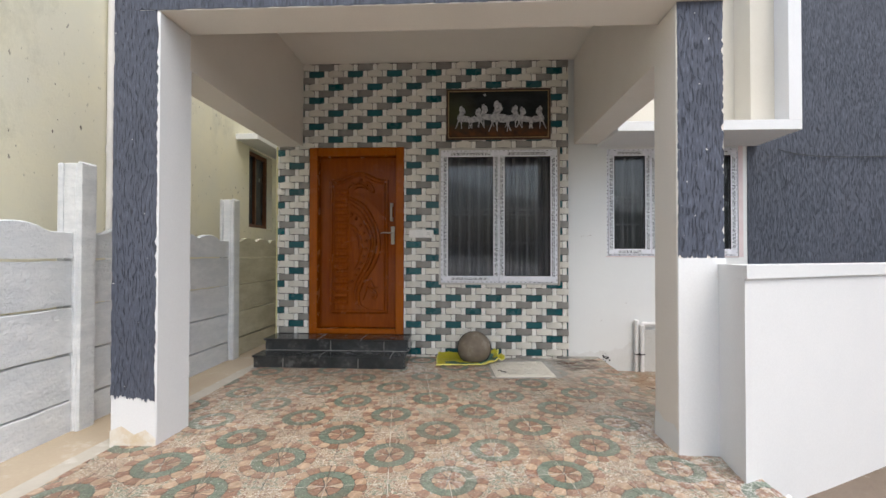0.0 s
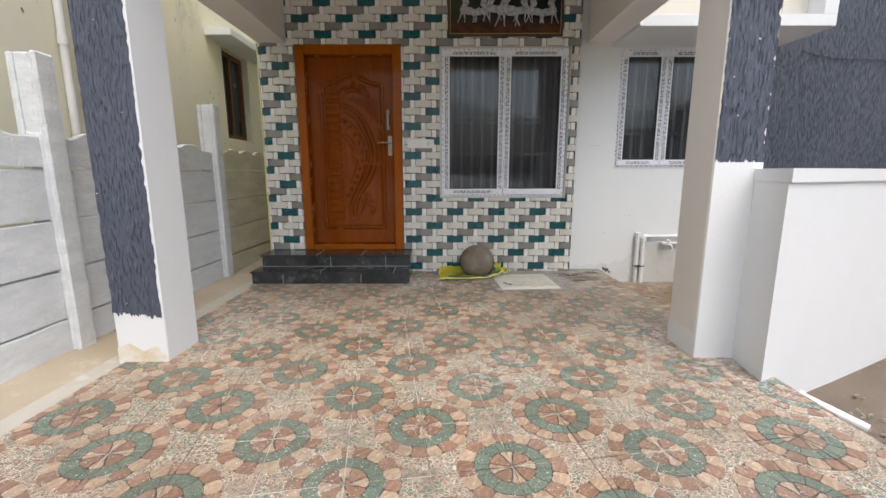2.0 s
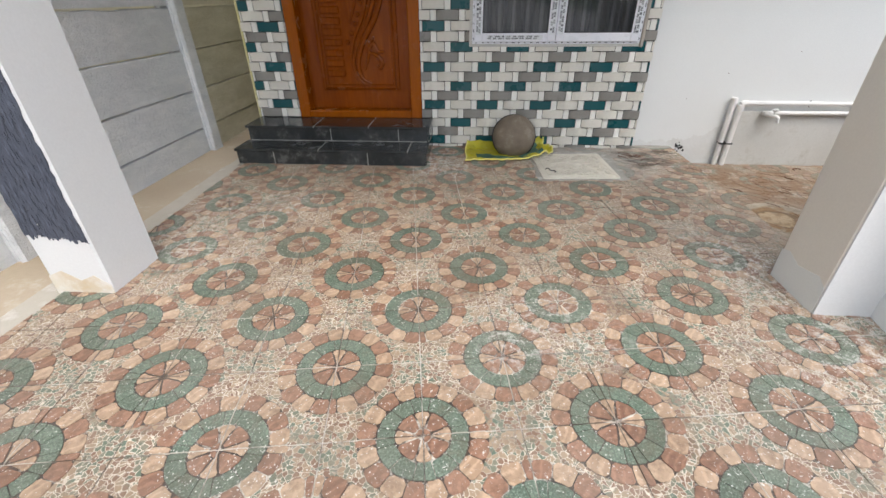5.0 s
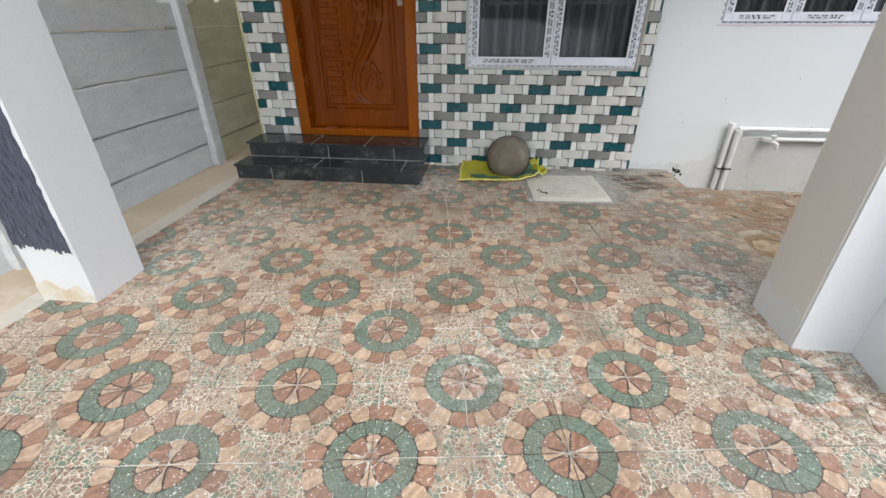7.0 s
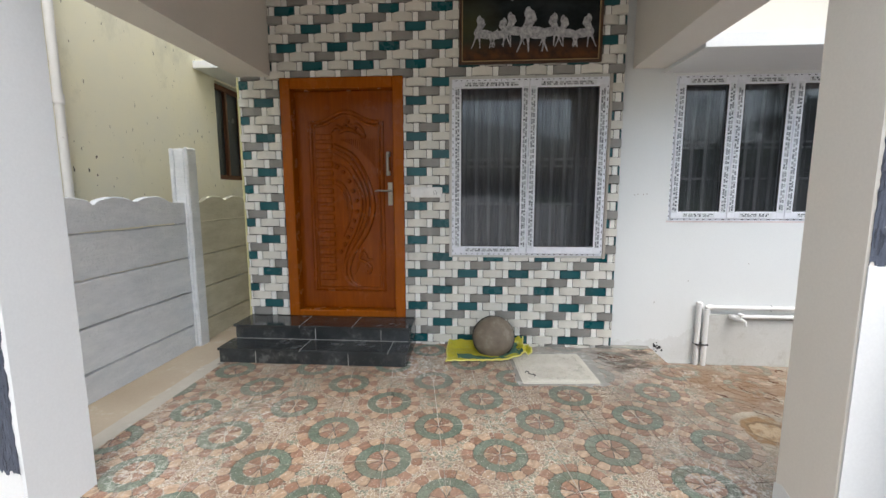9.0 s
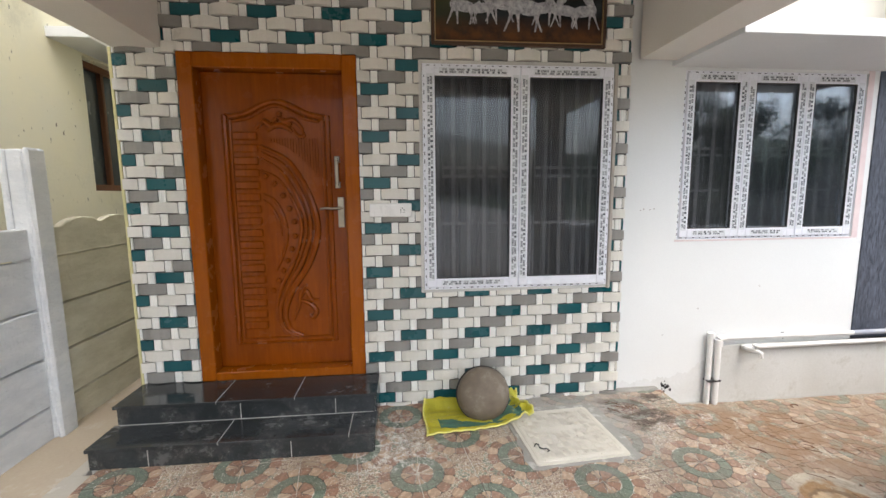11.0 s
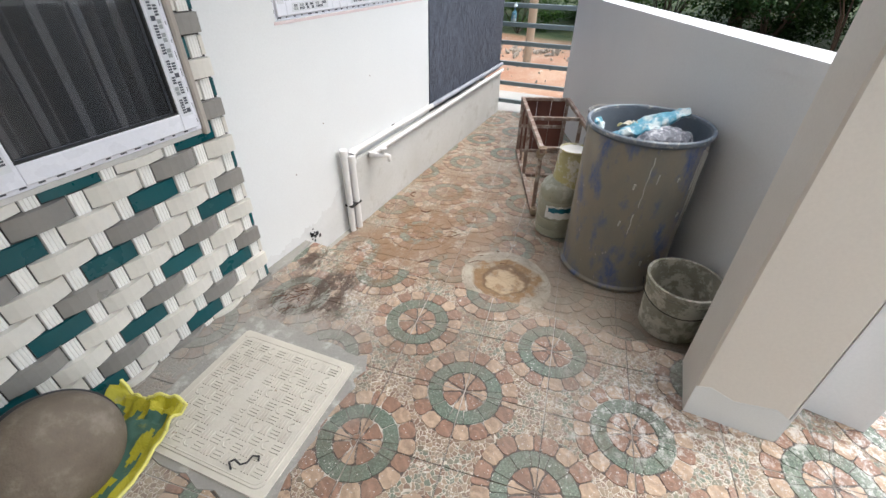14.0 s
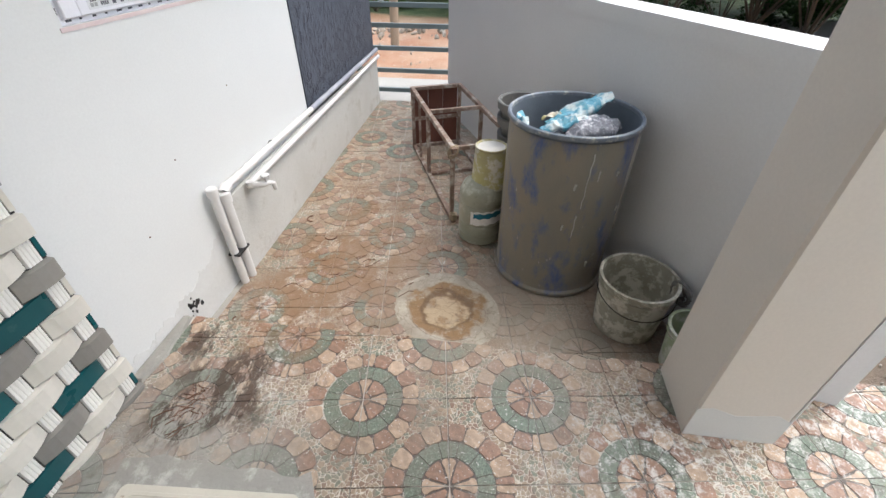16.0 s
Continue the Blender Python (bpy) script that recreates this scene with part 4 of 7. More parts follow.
def weave():
    wall = bpy.data.objects["wall_front"]
    kinds = {"cream_brick": (0.0046, 0.024, "cream_glaze"), "grey_brick": (0.0036, 0.022, "grey_glaze"), "teal_brick": (0.0, 0.006, "teal_glaze")}
    zones = [(-1.812, 1.236, 0.0, CEIL), (-2.108, -1.812, 0.0, 2.42)]
    holes = [(DOOR[0] - 0.002, DOOR[1] + 0.002, -1, DOOR[3] + 0.002), (-0.228, 1.138, 0.825, 2.385), (-2.2, -0.56, -1, 0.252)]
    P = 0.1143
    made = {}

    def put(name, x, z, w, h):
        """One piece, cut to the wall's edges and openings."""
        rects = []
        for zx0, zx1, zz0, zz1 in zones:
            a, b, c, d = max(x - w / 2, zx0), min(x + w / 2, zx1), max(z - h / 2, zz0), min(z + h / 2, zz1)
            if b - a > 0.006 and d - c > 0.006:
                rects.append((a, b, c, d))
        if len(rects) == 2 and abs(rects[0][2] - rects[1][2]) < 1e-6 and abs(rects[0][3] - rects[1][3]) < 1e-6:
            rects = [(min(r[0] for r in rects), max(r[1] for r in rects), rects[0][2], rects[0][3])]
        for hx0, hx1, hz0, hz1 in holes:
            out = []
            for a, b, c, d in rects:
                if b <= hx0 or a >= hx1 or d <= hz0 or c >= hz1:
                    out.append((a, b, c, d))
                    continue
                for r in ((a, min(b, hx0), c, d), (max(a, hx1), b, c, d), (max(a, hx0), min(b, hx1), c, min(d, hz0)), (max(a, hx0), min(b, hx1), max(c, hz1), d)):
                    if r[1] - r[0] > 0.006 and r[3] - r[2] > 0.006:
                        out.append(r)
            rects = out
        for a, b, c, d in rects:
            key = (name, round(a - x, 3), round(b - x, 3), round(c - z, 3), round(d - z, 3))
            full = abs(b - a - w) < 1e-3 and abs(d - c - h) < 1e-3
            if full:
                key = (name,)
            if key not in made:
                bmx = unit_rib() if name == "ribbed_strip" else unit_brick(*kinds[name][:2])
                if not full:
                    for co, no in (((a - x, 0, 0), (-1, 0, 0)), ((b - x, 0, 0), (1, 0, 0)), ((0, 0, c - z), (0, 0, -1)), ((0, 0, d - z), (0, 0, 1))):
                        r = bmesh.ops.bisect_plane(bmx, geom=bmx.verts[:] + bmx.edges[:] + bmx.faces[:], plane_co=co, plane_no=no, clear_outer=True)
                        cut = [e for e in r["geom_cut"] if isinstance(e, bmesh.types.BMEdge)]
                        if len(cut) > 2:
                            bmesh.ops.contextual_create(bmx, geom=cut)
                me = bpy.data.meshes.new(name)
                bmx.to_mesh(me)
                bmx.free()
                me.materials.append(M["rib_glaze" if name == "ribbed_strip" else kinds[name][2]])
                made[key] = me
            if not made[key].polygons:
                continue
            ob = new(name, made[key])
            ob.location = (x, FACE - 0.004, z)
            ob.parent = wall

    for r in range(-1, 45):
        z = 0.062 + 0.0762 * r
        for i in range(-14, 24):
            if (i - r) % 2:
                continue
            x = 0.168 + P * (i - 10)
            special = (i - r) % 4 == 0
            name = "cream_brick" if not special else ("teal_brick" if r % 2 == 0 else "grey_brick")
            put(name, x, z, 0.173, 0.0690)
            put("ribbed_strip", x + P, z, 0.047, 0.0755)


# ---- paving ----
TILE, ANGLE = 0.3118, radians(8.4)
U, V = Vector((math.cos(ANGLE), math.sin(ANGLE), 0)), Vector((-math.sin(ANGLE), math.cos(ANGLE), 0))
ROSE = Vector((1.286, 3.9, 0))


def tile_mesh(seed):
    rnd = random.Random(seed)
    bm = bmesh.new()
    h = 0.1553
    vs = [bm.verts.new((x, y, z)) for z, s in ((-0.012, h), (-0.002, h), (0.0, h - 0.002)) for x, y in ((-s, -s), (s, -s), (s, s), (-s, s))]
    for a in (0, 4):
        for k in range(4):
            bm.faces.new((vs[a + k], vs[a + (k + 1) % 4], vs[a + 4 + (k + 1) % 4], vs[a + 4 + k]))
    bm.faces.new(vs[8:12])

    def sector(cx, cy, r0, r1, a0, a1, mi, top, sides=2):
        g = 0.0008 if mi == 3 else 0.0012
        j = lambda: rnd.uniform(-0.0016, 0.0016)
        end0, end1 = a0 % 90 == 0, a1 % 90 == 0
        a0, a1 = radians(a0), radians(a1)

        def arc(r, bow, sign):
            d = g / max(r, 0.012)
            s0, s1 = a0 + (0 if end0 else d), a1 - (0 if end1 else d)
            for k in range(sides + 1)[::sign]:
                a = s0 + (s1 - s0) * k / sides
                q = r + (bow if 0 < k < sides else 0) + (0 if r < 0.03 else j())
                yield cx + q * math.cos(a), cy + q * math.sin(a)
        poly = list(arc(r1 - g, 0.0035 if r0 > 0.13 else 0.0, 1))
        if r0 < 0.012:
            a = (a0 + a1) / 2
            poly.append((cx + (r0 + 0.001) * math.cos(a), cy + (r0 + 0.001) * math.sin(a)))
        else:
            poly += list(arc(r0 + g, 0.0, -1))
        poly = [(min(max(x, -h + 0.0004), h - 0.0004), min(max(y, -h + 0.0004), h - 0.0004)) for x, y in poly]
        soft = []
        for k in range(len(poly)):
            p, q, s = Vector(poly[k - 1]), Vector(poly[k]), Vector(poly[(k + 1) % len(poly)])
            if (p - q).angle(s - q, 0.0) > radians(140):
                soft.append(tuple(q))
                continue
            r = rnd.uniform(0.003, 0.005) if mi == 3 else rnd.uniform(0.007, 0.013)
            for w in (p, s):
                d = w - q
                soft.append(tuple(q + d.normalized() * min(r, d.length * 0.34)))
        prism(bm, soft, -0.001, top, mi=mi, inset=0.0013)

    for cx, cy, base in ((-0.1559, -0.1559, 0), (0.1559, 0.1559, 180)):
        # dark bed of the rosette, scalloped between the outer setts
        bed = [(cx, cy)]
        cuts = [0, 8, 29, 50, 71, 90] if rnd.random() < 0.5 else [0, 19, 40, 61, 82, 90]
        for k in range(37):
            a = 90 * k / 36
            near = min(abs(a - c) for c in cuts)
            rr = 0.2045 + 0.004 * min(near / 8.0, 1.0) + rnd.uniform(-0.0006, 0.0006)
            bed.append((cx + rr * math.cos(radians(base + a)), cy + rr * math.sin(radians(base + a))))
        bed = [(min(max(x, -h + 0.001), h - 0.001), min(max(y, -h + 0.001), h - 0.001)) for x, y in bed]
        prism(bm, bed, -0.001, 0.0006, mi=4)
        first = 1 if cuts[1] < 10 else 2
        for k, (a, b) in enumerate(zip(cuts, cuts[1:])):
            mi = first if k % 2 == 0 else 3 - first
            sector(cx, cy, 0.1465, 0.208 + rnd.uniform(-0.002, 0.0025), base + a, base + b, mi, 0.0030)
        turn = rnd.uniform(-3, 3)
        for a, b in ((0, 14 + turn), (14 + turn, 45), (45, 76 - turn), (76 - turn, 90)):
            sector(cx, cy, 0.0890, 0.1460, base + a, base + b, 3, 0.0028, 3)
        core = 0.026 if rnd.random() < 0.55 else 0.005
        if core > 0.01:
            sector(cx, cy, 0.0, core, base, base + 90, 1, 0.0028, 4)
        for a, b, mi in ((0, 18, 2), (18, 72, 1), (72, 90, 2)):
            if mi == 1:
                sector(cx, cy, core, 0.0885, base + a + 1.5, base + b - 1.5, mi, 0.0028, 5)
            else:
                # half of a narrow wedge that runs across the joint
                tip = [base + (0 if a == 0 else 90), base + (b if a == 0 else a)]
                out = []
                for q, rr in ((0.0, core + 0.002), (0.45, core + 0.006), (0.80, 0.062), (1.0, 0.076), (0.86, 0.084), (0.5, 0.0875), (0.0, 0.0885)):
                    if rr < 0.03:
                        q *= 0.55
                    ang = radians(tip[0] + (tip[1] - tip[0]) * q)
                    out.append((cx + rr * math.cos(ang), cy + rr * math.sin(ang)))
                if a:
                    out = out[::-1]
                out = [(min(max(x, -h + 0.0003), h - 0.0003), min(max(y, -h + 0.0003), h - 0.0003)) for x, y in out]
                prism(bm, out, -0.001, 0.0029, mi=2, inset=0.0006)
    # crazed mosaic infill is in the tile's face
    bmesh.ops.recalc_face_normals(bm, faces=bm.faces)
    return bm


def as_mesh(name, bm, keys):
    me = bpy.data.meshes.new(name)
    bm.to_mesh(me)
    bm.free()
    for k in keys:
        me.materials.append(M[k])
    return me


PAVE = ["crackle", "terracotta", "peach", "sage", "dark_grout"]


def pave(parent, z, planes, seed, lean=0.0):
    rnd = random.Random(seed)
    shared = [as_mesh("paving_tile", tile_mesh(seed * 10 + k), PAVE) for k in range(6)]
    corners = [Vector(c) for c in ((-0.15, -0.15, 0), (0.15, -0.15, 0), (0.15, 0.15, 0), (-0.15, 0.15, 0))]
    for i in range(-14, 22):
        for j in range(-24, 12):
            c = ROSE + U * TILE * (i + 0.5) + V * TILE * (j + 0.5)
            m = Matrix.Translation((c.x, c.y, z + rnd.uniform(-0.0008, 0.0008))) @ Matrix.Rotation(ANGLE + (0 if (i + j) % 2 == 0 else math.pi / 2) + rnd.choice((0, math.pi)), 4, "Z")
            keep, cut = True, []
            for co, no in planes:
                side = [(m @ q - Vector(co)).dot(Vector(no)) for q in corners]
                if min(side) > -0.01:
                    keep = False
                    break
                if max(side) > 0:
                    cut.append((co, no))
            if not keep:
                continue
            me = shared[rnd.randrange(6)]
            if cut:
                b = bmesh.new()
                b.from_mesh(me)
                inv = m.inverted()
                for co, no in cut:
                    bmesh.ops.bisect_plane(b, geom=b.verts[:] + b.edges[:] + b.faces[:], plane_co=inv @ Vector(co), plane_no=(inv.to_3x3() @ Vector(no)).normalized(), clear_outer=True)
                if not b.faces:
                    b.free()
                    continue
                me = as_mesh("paving_tile", b, PAVE)
            ob = new("paving_tile", me)
            ob.matrix_world = m
            ob.parent = parent


# ---- door ----
def door():
    x0, x1, z0, z1 = DOOR
    d = thing("front_door", ((x0 + x1) / 2, FACE, z0), "closed varnished teak door with carved scrolls above black steps", "door")
    tagged(d, kind="structure")
    t = 0.095
    bm = bmesh.new()
    ya, yb = FACE - 0.018, 4.93
    box(bm, x0, x0 + t, ya, yb, z0, z1, 0.006)
    box(bm, x1 - t, x1, ya, yb, z0, z1, 0.006)
    box(bm, x0 + t, x1 - t, ya, yb, z1 - t, z1, 0.006)
    box(bm, x0 + t, x1 - t, ya, yb, z0, z0 + 0.06, 0.006)
    part("door_frame", bm, "teak_frame", d, "glossy orange-brown teak frame")
    y = 4.845
    a0, a1, b0, b1 = x0 + t + 0.002, x1 - t - 0.002, z0 + 0.063, z1 - t - 0.003
    bm = bmesh.new()
    box(bm, a0, a1, y, y + 0.038, b0, b1, 0.003)
    leaf = part("door_leaf", bm, "teak", d, "reddish-brown teak leaf")
    W, H = a1 - a0, b1 - b0

    def at(u, v, off=0.0):
        """u, v from the leaf's lower corner, as shares of 540 x 1050 units."""
        return (a0 + u * W, y - off, b0 + v * H)

    # raised and scored panel border with an arched head
    def border(inset):
        l, r, b, t0 = 0.145 + inset, 0.872 - inset, 0.085 + inset * 0.45, 0.865 - inset * 0.4
        head = []
        for k in range(25):
            s = k / 24
            u = l + (r - l) * s
            q = abs(2 * s - 1)
            rise = 0.045 * (0.5 + 0.5 * math.cos(math.pi * min(q / 0.78, 1.0))) - 0.004 * math.sin(math.pi * max(0, (q - 0.78) / 0.22))
            head.append((u, t0 + rise))
        return [(l, b)] + head + [(r, b)]
    bm = bmesh.new()
    for ins, r in ((0.0, 0.019), (0.036, 0.012)):
        pts = [at(u, v, 0.0005) for u, v in border(ins)]
        tube(bm, pts + [pts[0], pts[1]], r, 8, flat=1.0, up=(0, 1, 0))
    part("panel_moulding", bm, "teak", leaf, smooth=True)
    # slats at the left of the panel
    bm = bmesh.new()
    for k in range(17):
        v = 0.135 + 0.0405 * k
        p, q = at(0.195, v), at(0.372 + 0.0 * k, v + 0.032)
        box(bm, p[0], q[0], y - 0.019, y + 0.0005, p[2], q[2] - 0.009, 0.008)
    part("panel_slats", bm, "teak", leaf)
    # fluted corner
    bm = bmesh.new()
    for k in range(18):
        u = 0.46 + 0.0195 * k
        top = 0.79
        low = 0.79 - 0.012 - 0.115 * (k / 17) ** 1.6
        p, q = at(u, low), at(u + 0.009, top)
        box(bm, p[0], q[0], y - 0.009, y + 0.0005, p[2], q[2], 0.003)
    part("fluting", bm, "teak", leaf)
    # sweeping scrolls
    def curve(ctrl, n=40):
        out = []
        c = [Vector((a, b, 0)) for a, b in ctrl]
        c = [c[0] * 2 - c[1]] + c + [c[-1] * 2 - c[-2]]
        for i in range(1, len(c) - 2):
            for k in range(n // (len(c) - 3) + 1):
                s = k / (n // (len(c) - 3) + 1)
                p0, p1, p2, p3 = c[i - 1:i + 3]
                out.append(0.5 * ((2 * p1) + (p2 - p0) * s + (2 * p0 - 5 * p1 + 4 * p2 - p3) * s * s + (3 * p1 - p0 - 3 * p2 + p3) * s ** 3))
        out.append(c[-2])
        return [at(p.x, p.y, 0.0) for p in out]
    lines = [
        ([(0.385, 0.765), (0.58, 0.715), (0.72, 0.60), (0.77, 0.48), (0.70, 0.37), (0.56, 0.27), (0.50, 0.19), (0.53, 0.13), (0.62, 0.105)], 0.010),
        ([(0.385, 0.745), (0.55, 0.70), (0.67, 0.60), (0.72, 0.49), (0.65, 0.375), (0.52, 0.27), (0.46, 0.19), (0.50, 0.125), (0.60, 0.10)], 0.007),
        ([(0.385, 0.685), (0.50, 0.655), (0.60, 0.58), (0.65, 0.49), (0.59, 0.38), (0.48, 0.28), (0.435, 0.20), (0.47, 0.13), (0.56, 0.098)], 0.006),
        ([(0.385, 0.605), (0.46, 0.585), (0.52, 0.53), (0.54, 0.46), (0.50, 0.39), (0.45, 0.34)], 0.006),
        ([(0.385, 0.585), (0.44, 0.56), (0.49, 0.51), (0.505, 0.46)], 0.005),
        ([(0.60, 0.235), (0.66, 0.265), (0.70, 0.235), (0.76, 0.235)], 0.007),
        ([(0.60, 0.235), (0.68, 0.22), (0.73, 0.195), (0.71, 0.17), (0.68, 0.18)], 0.008),
        ([(0.56, 0.16), (0.60, 0.21), (0.62, 0.26), (0.67, 0.29)], 0.006),
        ([(0.36, 0.822), (0.42, 0.845), (0.48, 0.83), (0.52, 0.86)], 0.008),
        ([(0.52, 0.86), (0.57, 0.845), (0.63, 0.85), (0.70, 0.82)], 0.008),
        ([(0.44, 0.815), (0.50, 0.832), (0.56, 0.83), (0.62, 0.812)], 0.009),
        ([(0.62, 0.825), (0.66, 0.80), (0.70, 0.80), (0.69, 0.82)], 0.006),
        ([(0.385, 0.725), (0.52, 0.682), (0.635, 0.59), (0.685, 0.49), (0.62, 0.378), (0.50, 0.275)], 0.006),
    ]
    bm = bmesh.new()
    for ctrl, r in lines:
        tube(bm, curve(ctrl), (lambda s, r=r: 2.6 * r * (0.45 + 0.55 * math.sin(math.pi * min(max(s, 0.04), 0.96)))), 8, flat=1.25, up=(0, 1, 0))
    part("carved_scrolls", bm, "teak", leaf, smooth=True)
    # string of carved blossoms
    bm = bmesh.new()
    for k, (u, v) in enumerate([(0.41, 0.665), (0.47, 0.64), (0.53, 0.60), (0.57, 0.555), (0.60, 0.51), (0.60, 0.46), (0.57, 0.415), (0.535, 0.375), (0.50, 0.34), (0.465, 0.305), (0.42, 0.27), (0.46, 0.835), (0.50, 0.848), (0.53, 0.868), (0.56, 0.848), (0.60, 0.836)]):
        for q in range(5):
            a = q * 1.2566 + k
            p = at(u, v)
            m = Matrix.Translation((p[0] + 0.009 * math.cos(a), y, p[2] + 0.009 * math.sin(a))) @ Matrix.Diagonal((0.014, 0.024, 0.014, 1))
            bmesh.ops.create_icosphere(bm, subdivisions=1, radius=1.0, matrix=m)
    part("carved_blossoms", bm, "teak", leaf, smooth=True)
    # pull handle
    bm = bmesh.new()
    hx = -0.786
    box(bm, hx - 0.018, hx + 0.018, y - 0.022, y - 0.001, 1.555, 1.60, 0.004)
    box(bm, hx - 0.018, hx + 0.018, y - 0.022, y - 0.001, 1.725, 1.77, 0.004)
    box(bm, hx - 0.013, hx + 0.013, y - 0.05, y - 0.036, 1.585, 1.74, 0.005)
    box(bm, hx - 0.008, hx + 0.008, y - 0.04, y - 0.02, 1.57, 1.59, 0.002)
    box(bm, hx - 0.008, hx + 0.008, y - 0.04, y - 0.02, 1.735, 1.755, 0.002)
    part("pull_handle", bm, "steel", leaf, "worn antique-steel pull handle")
    bm = bmesh.new()
    hx = -0.772
    box(bm, hx - 0.022, hx + 0.022, y - 0.008, y - 0.001, 1.285, 1.495, 0.003)
    lathe(bm, [(0.011, 0), (0.011, 0.045)], Matrix.Translation((hx, y - 0.006, 1.42)) @ Matrix.Rotation(math.pi / 2, 4, "X"), 12)
    tube(bm, [(hx + 0.008, y - 0.05, 1.42), (hx - 0.05, y - 0.054, 1.418), (hx - 0.10, y - 0.052, 1.422), (hx - 0.135, y - 0.048, 1.415)], lambda s: 0.009 - 0.002 * s, 10)
    lathe(bm, [(0.009, 0), (0.009, 0.005)], Matrix.Translation((hx, y - 0.008, 1.335)) @ Matrix.Rotation(math.pi / 2, 4, "X"), 12)
    part("lever_handle", bm, "steel", leaf, "antique-steel lever handle on a long plate", smooth=True)


door()


# ---- windows ----
def print_marks(bm, x0, x1, z0, z1, y, rnd, upright):
    """Two rows of unreadable stamped words as small bars."""
    length = (z1 - z0) if upright else (x1 - x0)
    wide = (x1 - x0) if upright else (z1 - z0)
    for row in (0.30, 0.70):
        s = rnd.uniform(0.0, 0.02)
        while s < length - 0.03:
            kind = rnd.choice("wwwbd")
            n = {"w": rnd.randint(3, 6), "b": 2, "d": 1}[kind]
            for k in range(n):
                hgt = wide * {"w": 0.31, "b": 0.33, "d": 0.36}[kind]
                wd = {"w": 0.0062, "b": 0.013, "d": 0.015}[kind]
                if s + wd > length:
                    break
                c = wide * row
                mi = 0 if kind != "b" else 1
                if upright:
                    box(bm, x0 + c - hgt / 2, x0 + c + hgt / 2, y - 0.0006, y, z0 + s, z0 + s + wd, mi=mi)
                else:
                    box(bm, x0 + s, x0 + s + wd, y - 0.0006, y, z0 + c - hgt / 2, z0 + c + hgt / 2, mi=mi)
                s += wd + 0.0026
            s += rnd.uniform(0.008, 0.02)


def window(name, rect, sashes, yf, label, seed, bars):
    x0, x1, z0, z1 = rect
    w = thing(name, ((x0 + x1) / 2, yf, z0), label, "window")
    tagged(w, kind="structure")
    rnd = random.Random(seed)
    f = 0.028
    bm = bmesh.new()
    box(bm, x0, x0 + f, yf, yf + 0.06, z0, z1, 0.002)
    box(bm, x1 - f, x1, yf, yf + 0.06, z0, z1, 0.002)
    box(bm, x0 + f, x1 - f, yf, yf + 0.06, z1 - f, z1, 0.002)
    box(bm, x0 + f, x1 - f, yf, yf + 0.06, z0, z0 + f, 0.002)
    part("window_frame", bm, "upvc", w, "white plastic outer frame")
    bm = bmesh.new()
    s = 0.0
    for k in range(26):
        zz = z0 + 0.03 + (z1 - z0 - 0.06) * k / 26
        for xx in (x0 + 0.008, x1 - 0.015):
            box(bm, xx, xx + 0.006, yf - 0.0008, yf, zz, zz + rnd.uniform(0.01, 0.03))
        xk = x0 + 0.03 + (x1 - x0 - 0.06) * k / 26
        for zb in (z1 - 0.015, z0 + 0.008):
            box(bm, xk, xk + rnd.uniform(0.008, 0.025), yf - 0.0008, yf, zb, zb + 0.006)
    part("printed_marks", bm, ["ink", "greyink"], w, "row of small dark printed marks")
    sw = (x1 - x0 - 2 * f + 0.02) / sashes
    for k in range(sashes):
        a = x0 + f - 0.01 + sw * k + 0.002
        b = a + sw - 0.004
        c, d = z0 + f - 0.01, z1 - f + 0.01
        m = 0.062
        ys = yf - 0.016
        bm = bmesh.new()
        box(bm, a, a + m, ys, ys + 0.05, c, d, 0.003)
        box(bm, b - m, b, ys, ys + 0.05, c, d, 0.003)
        box(bm, a + m, b - m, ys, ys + 0.05, d - m, d, 0.003)
        box(bm, a + m, b - m, ys, ys + 0.05, c, c + m, 0.003)
        sash = part("sash", bm, "upvc", w, "white plastic sash with printed protective film")
        bm = bmesh.new()
        y = ys - 0.0008
        for q in (a + 0.007, b - m + 0.009):
            box(bm, q, q + m - 0.018, y, ys + 0.0003, c + 0.05, d - 0.05)
        box(bm, a + 0.09, b - 0.09, y, ys + 0.0003, d - m + 0.010, d - 0.010)
        if k != sashes - 1 or sashes == 3:
            box(bm, a + 0.10, b - 0.10, y, ys + 0.0003, c + 0.012, c + m - 0.012)
        part("film_strip", bm, "film", sash, "pale grey film strips")
        bm = bmesh.new()
        for q in (a + 0.007, b - m + 0.009):
            print_marks(bm, q, q + m - 0.018, c + 0.06, d - 0.06, y, rnd, True)
        print_marks(bm, a + 0.095, b - 0.095, d - m + 0.012, d - 0.012, y, rnd, False)
        if k != sashes - 1 or sashes == 3:
            print_marks(bm, a + 0.105, b - 0.105, c + 0.014, c + m - 0.014, y, rnd, False)
        part("film_print", bm, ["ink", "greyink"], sash, "small dark print on the film")
        bm = bmesh.new()
        g = 0.006
        p, q, r, t = a + m, b - m, c + m, d - m
        box(bm, p, p + g, ys + 0.004, ys + 0.02, r, t)
        box(bm, q - g, q, ys + 0.004, ys + 0.02, r, t)
        box(bm, p + g, q - g, ys + 0.004, ys + 0.02, r, r + g)
        box(bm, p + g, q - g, ys + 0.004, ys + 0.02, t - g, t)
        part("gasket", bm, "black", sash, "black rubber gasket")
        bm = bmesh.new()
        box(bm, p + g * 0.5, q - g * 0.5, ys + 0.021, ys + 0.026, r + g * 0.5, t - g * 0.5)
        pane = part("pane", bm, "glass", sash, "dark reflecting glass")
        pane.visible_shadow = False
